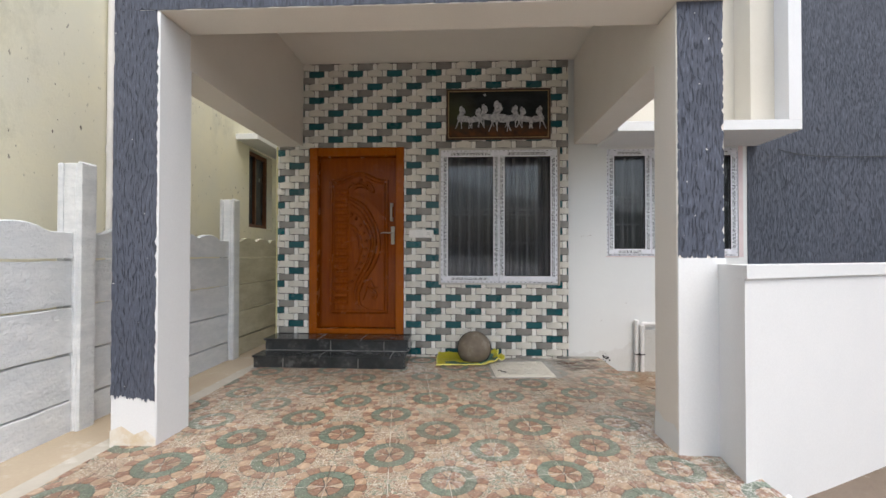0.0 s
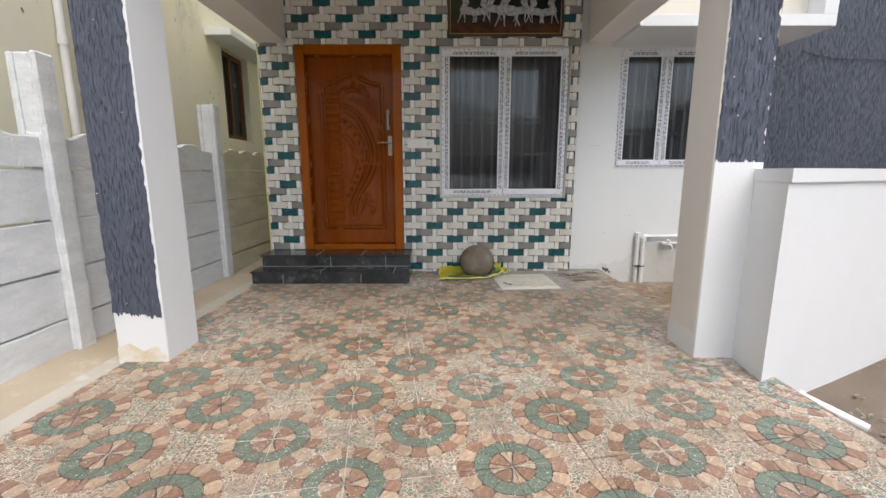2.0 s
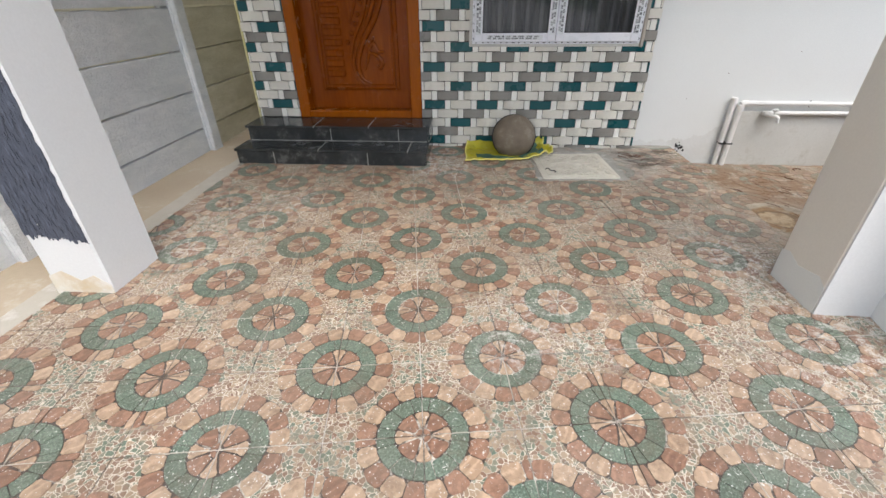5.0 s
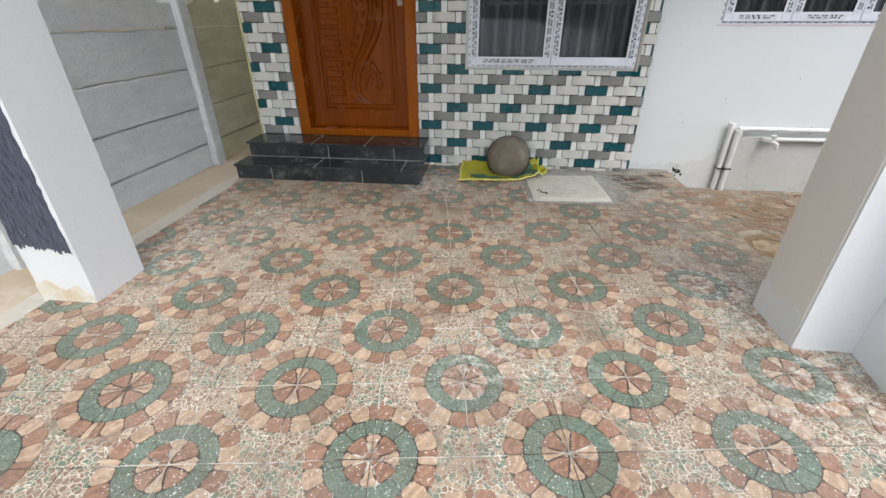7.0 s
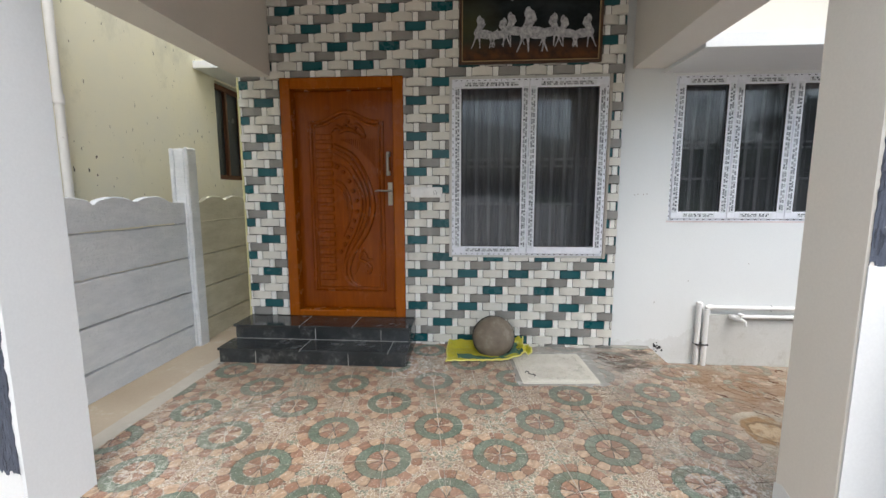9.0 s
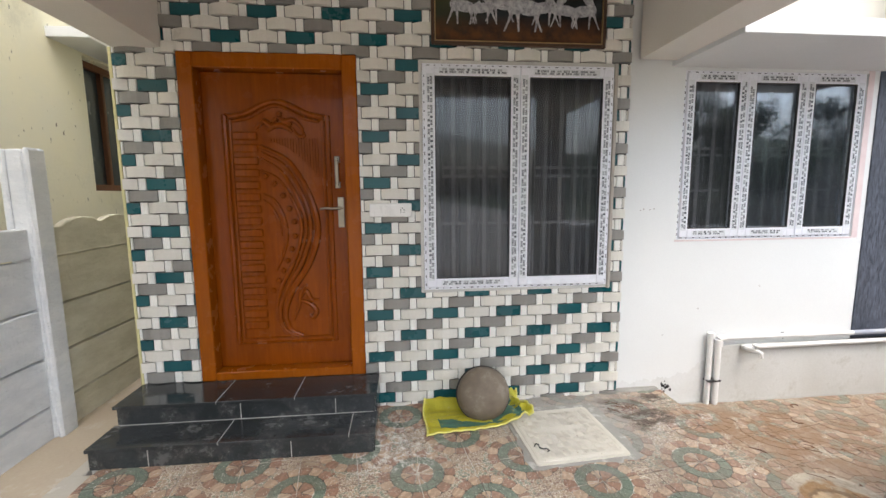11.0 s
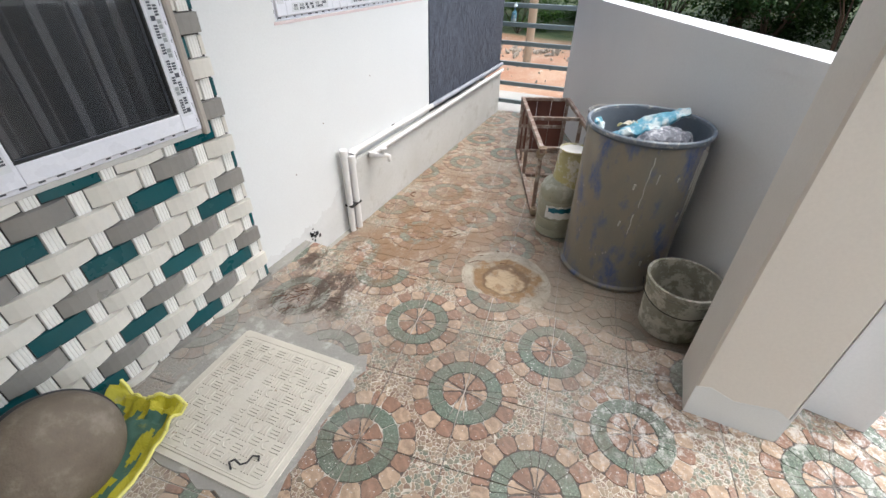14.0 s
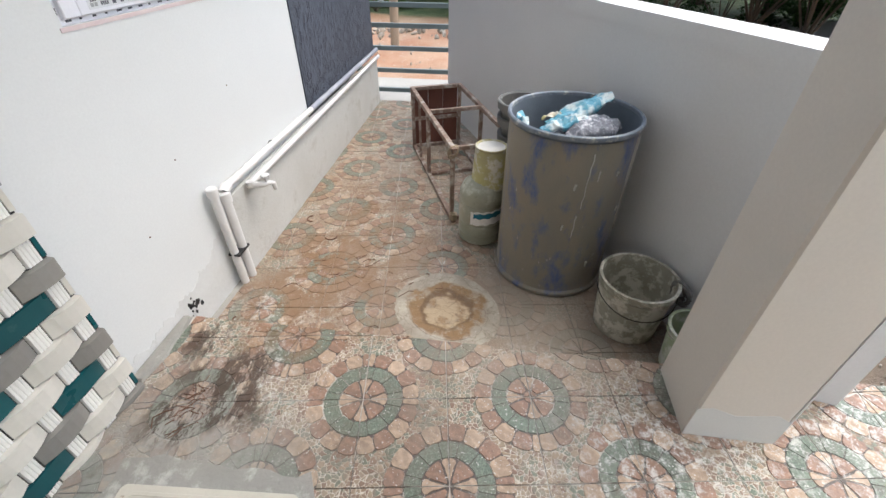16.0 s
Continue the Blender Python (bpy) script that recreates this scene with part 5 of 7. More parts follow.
    # grille and curtain behind the glass
    bm = bmesh.new()
    n = bars
    for k in range(n):
        xk = x0 + 0.05 + (x1 - x0 - 0.1) * (k + 0.5) / n
        box(bm, xk - 0.013, xk + 0.013, yf + 0.10, yf + 0.106, z0, z1)
    for zz in (z0 + (z1 - z0) * 0.30, z0 + (z1 - z0) * 0.56, z0 + (z1 - z0) * 0.52):
        box(bm, x0 + 0.002, x1 - 0.002, yf + 0.114, yf + 0.122, zz - 0.01, zz + 0.01)
    part("window_grille", bm, "grille", w, "grey painted steel grille bars")
    bm = bmesh.new()
    cols = []
    m = 320
    for k in range(m + 1):
        xk = x0 - 0.05 + (x1 - x0 + 0.1) * k / m
        yk = yf + 0.15 + 0.040 * math.sin(xk * 92 + 1.3 * math.sin(xk * 11)) + 0.012 * math.sin(xk * 17 + 1)
        cols.append([bm.verts.new((xk, yk, z0 - 0.05)), bm.verts.new((xk, yk + 0.004 * math.sin(xk * 30), z1 + 0.03))])
    for p, q in zip(cols, cols[1:]):
        bm.faces.new((p[0], q[0], q[1], p[1]))
    c = part("curtain", bm, "curtain", None, "grey hanging curtain behind the dark window", True, "", "curtain")
    return w


window("window_1", WIN, 2, FACE - 0.022, "two-light white plastic casement window with dark glass and printed film", 7, 11)
window("window_2", WIN2, 3, WHITE + 0.012, "three-light white plastic casement window with dark glass and printed film", 9, 12)
bm = bmesh.new()
x0, x1, z0, z1 = -0.228, 1.138, 0.825, 2.385
for a, b, c, d in ((x0, WIN[0] - 0.001, z0, z1), (WIN[0] - 0.001, WIN[1] + 0.001, WIN[3] + 0.001, z1), (WIN[0] - 0.001, WIN[1] + 0.001, z0, WIN[2] - 0.001)):
    box(bm, a, b, FACE - 0.016, FACE + 0.03, c, d, 0.002)
structure("window_margin", bm, "mortar", "rough pale plaster margin round the porch window", "window surround")
M["tan_putty"] = surface("grey_tan_putty", (0.36, 0.325, 0.285), (0.45, 0.41, 0.36), 0.75, 5, 60, 0.5, 0.003, stain=(0.14, 0.075, 0.03), stain_amount=-0.1, stain_scale=9)
bm = bmesh.new()
box(bm, WIN[1] + 0.001, x1 + 0.004, FACE - 0.034, FACE + 0.03, z0 - 0.004, z1, 0.006)
structure("window_margin_side", bm, "tan_putty", "raised grey-tan putty edge down the side of the porch window", "window surround")
bm = bmesh.new()
x0, x1, z0, z1 = WIN2
box(bm, x1 + 0.001, x1 + 0.05, WHITE - 0.0025, WHITE + 0.02, z0 - 0.01, z1 + 0.02)
box(bm, x0 - 0.012, x1, WHITE - 0.0025, WHITE + 0.02, z0 - 0.014, z0 - 0.001)
structure("window_putty", bm, "pink_putty", "pinkish putty margin beside the side window", "window surround")
# Unseen room box, added so little light gets behind the curtains.
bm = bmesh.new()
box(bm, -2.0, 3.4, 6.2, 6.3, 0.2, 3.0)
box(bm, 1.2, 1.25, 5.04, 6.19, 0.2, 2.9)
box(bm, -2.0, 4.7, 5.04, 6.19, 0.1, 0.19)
structure("room_walls", bm, "room", "plain unseen inner walls and floor keeping the windows dark", "wall")

# ---- framed picture ----
pic = thing("framed_painting", (0.445, 4.73, 2.47), "dark framed painting of pale shapes running over brown ground", "painting")
bm = bmesh.new()
x0, x1, z0, z1 = -0.143, 1.035, 2.472, 3.052
for a, b, c, d in ((x0, x0 + 0.022, z0, z1), (x1 - 0.022, x1, z0, z1), (x0 + 0.022, x1 - 0.022, z1 - 0.022, z1), (x0 + 0.022, x1 - 0.022, z0, z0 + 0.022)):
    box(bm, a, b, 4.718, 4.7435, c, d, 0.004)
part("frame", bm, "frame_wood", pic, "dark brown moulded frame")
bm = bmesh.new()
for a, b, c, d in ((x0 + 0.023, x0 + 0.03, z0 + 0.023, z1 - 0.023), (x1 - 0.03, x1 - 0.023, z0 + 0.023, z1 - 0.023), (x0 + 0.03, x1 - 0.03, z1 - 0.03, z1 - 0.023), (x0 + 0.03, x1 - 0.03, z0 + 0.023, z0 + 0.03)):
    box(bm, a, b, 4.722, 4.7432, c, d)
part("frame_line", bm, "gilt", pic, "thin dull gold line")
bm = bmesh.new()
box(bm, x0 + 0.0225, x1 - 0.0225, 4.7285, 4.743, z0 + 0.0225, z1 - 0.0225)
part("canvas", bm, "painting", pic, "night sky over brown earth")
for k, (px, pz, s, lean) in enumerate([(0.06, 2.745, 0.95, 1), (0.20, 2.735, 0.85, -1), (0.315, 2.765, 0.95, 1), (0.475, 2.76, 1.3, 1), (0.61, 2.75, 0.95, -1), (0.745, 2.735, 0.9, 1), (0.885, 2.735, 0.95, -1)]):
    bm = bmesh.new()
    level = [4.7278 - 0.0002 * k]

    def shape(pts):
        level[0] -= 0.00002
        bm.faces.new([bm.verts.new((px + lean * a * s * 0.1, level[0], pz + b * s * 0.1)) for a, b in pts])

    def oval(cx, cz, rx, rz, tilt):
        shape([(cx + rx * math.cos(q) * math.cos(tilt) - rz * math.sin(q) * math.sin(tilt), cz + rx * math.cos(q) * math.sin(tilt) + rz * math.sin(q) * math.cos(tilt)) for q in [-2 * math.pi * i / 14 for i in range(14)]])
    oval(0.15, -0.35, 0.80, 0.38, -0.12)
    oval(-0.42, -0.25, 0.42, 0.45, 0.3)
    shape([(-0.80, -0.25), (-0.15, 0.0), (0.18, 0.45), (0.02, 0.95), (-0.30, 1.12), (-0.50, 0.95), (-0.55, 0.4)])
    oval(-0.42, 0.92, 0.17, 0.34, -0.35)
    shape([(0.80, -0.2), (1.25, 0.05), (1.35, -0.35), (0.95, -0.45)])
    for a, c, d in ((-0.62, -1.05, -0.78), (-0.38, -0.30, -0.72), (0.45, 0.90, 0.55), (0.70, 0.55, 1.0)):
        shape([(a - 0.12, -0.5), (a + 0.12, -0.5), ((a + c) / 2 + 0.07, -1.0), (c + 0.04, -1.5), (c - 0.05, -1.5), ((a + c) / 2 - 0.05, -1.0)])
    bmesh.ops.recalc_face_normals(bm, faces=bm.faces)
    part("pale_shape", bm, "shape_white", pic)
bm = bmesh.new()
lathe(bm, [(0.016, 0), (0.016, 0.0006)], Matrix.Translation((0.295, 4.7282, 2.985)) @ Matrix.Rotation(math.pi / 2, 4, "X"), 16)
part("painted_moon", bm, "shape_white", pic, "small pale disc")

# ---- switch plate ----
sw = thing("switch_plate", (-0.43, 4.74, 1.36), "white plastic switch plate with socket on the woven-look tiles", "light switch")
bm = bmesh.new()
box(bm, -0.572, -0.288, 4.7305, 4.752, 1.358, 1.45, 0.006)
part("plate", bm, "plastic", sw)
bm = bmesh.new()
for a in (-0.54, -0.49):
    box(bm, a, a + 0.046, 4.7255, 4.7302, 1.378, 1.43, 0.003)
part("rocker", bm, "plastic", sw, "two flat rocker switches")
bm = bmesh.new()
box(bm, -0.425, -0.325, 4.7268, 4.7302, 1.376, 1.432, 0.003)
part("socket_face", bm, "plastic", sw)
bm = bmesh.new()
for px, pz in ((-0.35, 1.418), (-0.362, 1.405), (-0.338, 1.405), (-0.36, 1.39), (-0.34, 1.39)):
    lathe(bm, [(0.004, 0), (0.004, 0.001)], Matrix.Translation((px, 4.7266, pz)) @ Matrix.Rotation(math.pi / 2, 4, "X"), 8)
part("socket_holes", bm, "black", sw, "dark round socket holes")


# ---- steps ----
def steps():
    st = thing("door_steps", (-1.33, 4.4, 0), "two low dusty black granite steps with pale joints", "steps")
    tagged(st, kind="structure")
    bm = bmesh.new()
    box(bm, -2.105, -0.555, 4.215, FACE - 0.001, -0.1, 0.105)
    box(bm, -2.095, -0.555, 4.46, FACE - 0.001, 0.105, 0.23)
    part("step_core", bm, "mortar", st, "pale cement core showing at the joints")
    g = 0.002

    def slab(nm, a, b, y0, y1, z0, z1):
        bm = bmesh.new()
        box(bm, a + g, b - g, y0, y1, z0, z1, 0.002)
        part(nm, bm, "granite", st)
    for a, b in ((-2.125, -1.42), (-1.42, -0.69), (-0.69, -0.535)):
        slab("tread", a, b, 4.195, 4.455, 0.106, 0.126)
    for a, b in ((-2.112, -1.80), (-1.80, -1.02), (-1.02, -0.55)):
        slab("riser", a, b, 4.205, 4.2145, 0.0, 0.1045)
    for a, b in ((-2.12, -1.52), (-1.52, -1.05), (-1.05, -0.535)):
        slab("tread", a, b, 4.44, FACE - 0.012, 0.231, 0.251)
    for a, b in ((-2.102, -1.38), (-1.38, -0.80), (-0.80, -0.55)):
        slab("riser", a, b, 4.45, 4.4595, 0.1275, 0.2295)
    for x, y0, y1, z0, z1 in ((-1.42, 4.197, 4.4545, 0.11, 0.1264), (-0.69, 4.197, 4.4545, 0.11, 0.1264), (-1.80, 4.2046, 4.2145, 0.0, 0.1045), (-1.02, 4.2046, 4.2145, 0.0, 0.1045),
                              (-1.52, 4.442, FACE - 0.013, 0.235, 0.2514), (-1.05, 4.442, FACE - 0.013, 0.235, 0.2514), (-1.38, 4.4496, 4.4594, 0.1275, 0.2295), (-0.80, 4.4496, 4.4594, 0.1275, 0.2295)):
        bm = bmesh.new()
        box(bm, x - 0.0022, x + 0.0022, y0, y1, z0, z1)
        part("joint", bm, "cement", st)
    bm = bmesh.new()
    box(bm, -2.09, -0.56, 4.4452, 4.4497, 0.1262, 0.1295)
    part("joint", bm, "cement", st)
    slab("side_slab", -0.549 - 0.004, -0.541, 4.216, FACE - 0.012, 0.002, 0.1045)
    slab("side_slab", -0.549 - 0.004, -0.541, 4.461, FACE - 0.012, 0.1275, 0.2295)


steps()

# ---- manhole cover and its cement surround ----
cv = thing("manhole_cover", (0.66, 4.27, 0), "cream moulded manhole cover with raised dashes set in grey cement", "manhole cover")
cx0, cx1, cy0, cy1 = 0.342, 0.918, 3.980, 4.545
cturn = Matrix.Translation((0.66, 4.265, 0)) @ Matrix.Rotation(radians(4), 4, "Z") @ Matrix.Translation((-0.66, -4.265, 0))
bm = bmesh.new()
def rounded(x0, x1, y0, y1, r, n=5):
    out = []
    for cx, cy, a0 in ((x1 - r, y0 + r, -90), (x1 - r, y1 - r, 0), (x0 + r, y1 - r, 90), (x0 + r, y0 + r, 180)):
        for k in range(n + 1):
            a = radians(a0 + 90 * k / n)
            out.append((cx + r * math.cos(a), cy + r * math.sin(a)))
    return out
prism(bm, rounded(cx0, cx1, cy0, cy1, 0.02), -0.005, 0.012, cturn, inset=0.003)
part("outer_rim", bm, "cover", cv)
bm = bmesh.new()
prism(bm, rounded(cx0 + 0.022, cx1 - 0.022, cy0 + 0.022, cy1 - 0.022, 0.035), 0.0118, 0.0165, cturn, inset=0.003)
part("lid", bm, "cover", cv)
bm = bmesh.new()
nx, ny = 11, 11
for i in range(nx):
    for j in range(ny):
        px = cx0 + 0.048 + (cx1 - cx0 - 0.096) * (i + 0.5) / nx
        py = cy0 + 0.045 + (cy1 - cy0 - 0.09) * (j + 0.5) / ny
        if (2 <= i <= 8 and j == 6) or (i == 9 and j == 1):
            continue
        if (i + 2 * j) % 5 == 4:
            ring = [(px + 0.016 * math.cos(a * math.pi / 6), py + 0.016 * math.sin(a * math.pi / 6), 0.0165) for a in range(8)]
            tube(bm, [cturn @ Vector(p) for p in ring], 0.0032, 6)
            continue
        for q in (-1, 0, 1):
            hx, hy = (0.018, 0.0032) if (i + j) % 2 else (0.0032, 0.018)
            ox, oy = (0.0, q * 0.0125) if (i + j) % 2 else (q * 0.0125, 0.0)
            prism(bm, [(px + ox - hx, py + oy - hy), (px + ox + hx, py + oy - hy), (px + ox + hx, py + oy + hy), (px + ox - hx, py + oy + hy)], 0.016, 0.0212, cturn, inset=0.0008)
for k in range(5):
    px = cx0 + 0.19 + 0.045 * k
    prism(bm, rounded(px, px + 0.03, cy0 + 0.27, cy0 + 0.30, 0.008, 3), 0.016, 0.0195, cturn, inset=0.002)
line = rounded(cx0 + 0.034, cx1 - 0.034, cy0 + 0.034, cy1 - 0.034, 0.03)
tube(bm, [cturn @ Vector((x, y, 0.0165)) for x, y in line + line[:2]], 0.0026, 6)
part("raised_pattern", bm, "cover", cv)
wr = thing("bent_wire", (0.44, 4.10, 0.02), "small dark bent wire hook lying on the cream cover", "wire")
bm = bmesh.new()
tube(bm, [(0.395, 4.115, 0.027), (0.41, 4.14, 0.027), (0.425, 4.13, 0.027), (0.42, 4.10, 0.027), (0.435, 4.085, 0.027), (0.46, 4.085, 0.027), (0.468, 4.065, 0.027), (0.455, 4.055, 0.027)], 0.0035, 6)
part("wire_hook", bm, "black", wr, smooth=True)
bm = bmesh.new()
rnd = random.Random(12)
out = []
for (xa, ya), (xb, yb), n in (((0.335, 3.93), (0.985, 3.965), 14), ((1.0, 3.98), (0.99, 4.60), 12), ((0.97, 4.62), (0.33, 4.60), 12), ((0.315, 4.58), (0.32, 3.96), 11)):
    for k in range(n):
        t = k / n
        out.append((xa + (xb - xa) * t + rnd.uniform(-0.014, 0.014), ya + (yb - ya) * t + rnd.uniform(-0.014, 0.014)))
prism(bm, out, -0.004, 0.0048, inset=0.004)
bmesh.ops.triangulate(bm, faces=[f for f in bm.faces if len(f.verts) > 4])
structure("cement_surround", bm, "grimy_cement", "smeared grey cement round the cover", "cement patch")

# ---- stone on a sack ----
def sack():
    ob = thing("plastic_sack", (0.13, 4.5, 0), "crumpled yellow and green plastic sack under a round stone", "sack")
    bm = bmesh.new()
    nx, ny = 56, 40
    g = {}
    for i in range(nx + 1):
        for j in range(ny + 1):
            u, v = i / nx, j / ny
            x = -0.215 + 0.66 * u + 0.015 * math.sin(v * 5 + 1) + 0.05 * (1 - v) * (u - 0.5)
            y = 4.305 + 0.385 * v + 0.10 * u * (1 - v) * 1.1 + 0.008 * math.sin(u * 9)
            crumple = max(0, (u - 0.70) / 0.30)
            z = 0.014 + 0.006 * noise.noise((x * 9, y * 9, 1)) + 0.014 * abs(noise.noise((x * 13, y * 20, 4))) + 0.006 * abs(noise.noise((x * 34, y * 28, 6)))
            z += crumple * (0.05 + 0.05 * noise.noise((x * 22, y * 14, 2)) + 0.02 * noise.noise((x * 45, y * 45, 7)))
            z += 0.02 * math.exp(-((u - 0.03) / 0.05) ** 2) * abs(noise.noise((1, y * 12, 3)))
            if v > 0.8:
                z += (v - 0.8) * 0.25
            x += crumple * 0.012 * noise.noise((x * 30, y * 30, 9))
            g[i, j] = bm.verts.new((x, y, max(z, 0.007)))
    for i in range(nx):
        for j in range(ny):
            f = bm.faces.new((g[i, j], g[i + 1, j], g[i + 1, j + 1], g[i, j + 1]))
            u, v = (i + 0.5) / nx, (j + 0.5) / ny
            tri = 0.13 < u < 0.62 and 0.13 < v < 0.13 + 0.34 * (1 - (u - 0.13) / 0.55)
            patch = 0.62 < u < 0.93 and noise.noise((u * 7, v * 7, 2)) > -0.25 and 0.12 < v < 0.85
            f.material_index = 1 if tri or patch else 0
    bmesh.ops.solidify(bm, geom=bm.faces[:], thickness=0.003)
    hem = [g[i, 0].co.copy() for i in range(nx + 1)] + [g[nx, j].co.copy() for j in range(1, ny + 1)]
    hem2 = [g[0, j].co.copy() for j in range(ny + 1)]
    part("sack_cloth", bm, ["sack", "sack_green"], ob, smooth=True)
    for line in (hem, hem2):
        bm = bmesh.new()
        tube(bm, [p + Vector((0, 0, 0.003)) for p in line], 0.0062, 7)
        part("hem", bm, "sack_hem", ob, "pale yellow stitched hem", smooth=True)


sack()
sn = thing("round_stone", (0.165, 4.56, 0.02), "large grey-brown round stone with black band on a yellow sack", "stone")
m = Matrix.Translation((0.172, 4.54, 0.160)) @ Matrix.Rotation(radians(66), 4, "X") @ Matrix.Scale(0.90, 4)
bm = bmesh.new()
prof = [(0.001, 0.125)] + [(0.196 * math.sin(a * math.pi / 2 / 12), 0.125 * math.cos(a * math.pi / 2 / 12)) for a in range(1, 13)] + [(0.198, -0.03), (0.185, -0.075), (0.12, -0.10), (0.001, -0.105)]
lathe(bm, prof[::-1], m, 48, wob=0.012)
part("stone_body", bm, "stone", sn, smooth=True)
bm = bmesh.new()
lathe(bm, [(0.186, -0.06), (0.200, -0.06), (0.206, -0.028), (0.196, -0.02)], m, 48)
part("rim_band", bm, "black", sn, "thin black band", smooth=True)

# ---- litter of twigs, washed soil ----
def twigs(name, cx, cy, z, n, spread, seed, label):
    rnd = random.Random(seed)
    bm = bmesh.new()
    for _ in range(n):
        a = rnd.uniform(-0.9, 1.3) + (math.pi / 2 if rnd.random() < 0.3 else 0)
        x, y = cx + rnd.gauss(0, spread), cy + rnd.gauss(0, spread * 0.55)
        ln = rnd.uniform(0.02, 0.09)
        pts = [(x + math.cos(a + 0.4 * k) * ln * k / 3, y + math.sin(a + 0.4 * k * rnd.uniform(-1, 1)) * ln * k / 3, z + 0.004 + 0.004 * rnd.random()) for k in range(4)]
        tube(bm, pts, rnd.uniform(0.0008, 0.0022), 5)
    return part(name, bm, "twig", None, label, True, "stuff", "twigs")


twigs("dry_twigs", 1.18, 4.52, 0.0, 22, 0.055, 3, "wet brown dead twigs on the paving by the wall")
twigs("dry_twigs", 2.2, 4.1, LOW, 34, 0.3, 5, "thin brown twigs scattered on the stained lower paving")


# ---- pipes on the side wall ----
pp = thing("waste_pipes", (2.03, 4.76, LOW), "white plastic waste pipes running along the grey plinth", "pipe")
bm = bmesh.new()
tube(bm, [(1.992, 4.775, LOW + 0.002), (1.992, 4.775, 0.405)], 0.021, 14)
part("upright_pipe", bm, "pvc", pp, smooth=True)
bm = bmesh.new()
lathe(bm, [(0.026, 0), (0.026, 0.04), (0.02, 0.046)], Matrix.Translation((1.992, 4.775, 0.392)), 14)
part("end_cap", bm, "pvc", pp, smooth=True)
bm = bmesh.new()
tube(bm, [(2.052, 4.765, LOW + 0.002), (2.052, 4.765, 0.375)], 0.023, 14)
part("upright_pipe", bm, "pvc", pp, smooth=True)
bm = bmesh.new()
lathe(bm, [(0.029, 0), (0.029, 0.05), (0.022, 0.056)], Matrix.Translation((2.052, 4.765, 0.33)), 14)
tube(bm, [(2.052, 4.765, 0.37), (2.057, 4.765, 0.386), (2.072, 4.765, 0.392), (2.097, 4.765, 0.392)], 0.027, 14)
part("elbow", bm, "pvc", pp, smooth=True)
bm = bmesh.new()
tube(bm, [(2.06, 4.772, 0.392), (3.2, 4.772, 0.388)], 0.019, 14)
part("long_pipe", bm, "pvc", pp, smooth=True)
M["pipe_blue"] = surface("blue_splashed_pipe", (0.22, 0.24, 0.30), (0.45, 0.46, 0.50), 0.5, 5, 60, 0.2, 0.001)
bm = bmesh.new()
tube(bm, [(3.201, 4.772, 0.388), (5.0, 4.772, 0.392)], 0.019, 14)
part("long_pipe", bm, "pipe_blue", pp, "pipe splashed with blue-grey paint", smooth=True)
bm = bmesh.new()
tube(bm, [(2.26, 4.757, 0.315), (3.0, 4.757, 0.318), (5.0, 4.757, 0.33)], 0.017, 14)
part("lower_pipe", bm, "pvc", pp, smooth=True)
for x in (2.6, 3.25, 3.9, 4.5):
    bm = bmesh.new()
    tube(bm, [(x, 4.772 + 0.024 * math.cos(a), 0.39 + 0.024 * math.sin(a)) for a in [k * 0.4 - 1.6 for k in range(9)]], 0.003, 6)
    part("bracket", bm, "black", pp)
bm = bmesh.new()
box(bm, 1.972, 2.077, 4.74, 4.80, 0.05, 0.062)
part("clamp", bm, "black", pp, "dark clamp strap")
tp = thing("garden_tap", (2.26, 4.75, 0.3), "white plastic tap on the lower pipe above the plinth", "tap")
bm = bmesh.new()
tube(bm, [(2.262, 4.757, 0.315), (2.262, 4.72, 0.313), (2.27, 4.69, 0.312), (2.30, 4.665, 0.31), (2.315, 4.655, 0.30), (2.318, 4.652, 0.262)], lambda s: 0.018 - 0.006 * s, 12)
lathe(bm, [(0.022, 0), (0.022, 0.03)], Matrix.Translation((2.262, 4.755, 0.3)), 12)
part("tap_body", bm, "pvc", tp, smooth=True)
bm = bmesh.new()
lathe(bm, [(0.008, 0), (0.008, 0.03), (0.02, 0.034), (0.022, 0.048), (0.01, 0.055)], Matrix.Translation((2.285, 4.675, 0.315)), 10)
for a in range(4):
    box(bm, -0.026, 0.026, -0.005, 0.005, 0, 0.01, 0.002, turn=Matrix.Translation((2.285, 4.675, 0.352)) @ Matrix.Rotation(a * math.pi / 4, 4, "Z"))
part("tap_handle", bm, "pvc", tp, smooth=True)
# mortar ledge at the foot of the wall
bm = bmesh.new()
prism(bm, [(1.238, 4.765), (1.30, 4.750), (1.37, 4.740), (1.45, 4.755), (1.53, 4.765), (1.60, 4.78), (1.602, 4.813), (1.238, 4.813)], -0.005, 0.013, inset=0.018)
structure("mortar_ledge", bm, "grimy_cement", "crumbly mortar ledge at the foot of the white wall", "mortar")
bm = bmesh.new()
rnd = random.Random(21)
top = [(1.24, 0.04), (1.316, 0.06), (1.392, 0.04), (1.467, 0.07), (1.543, 0.05), (1.619, 0.08), (1.695, 0.06), (1.771, 0.11), (1.847, 0.09), (1.922, 0.17), (1.998, 0.19), (2.074, 0.25)]
cols = []
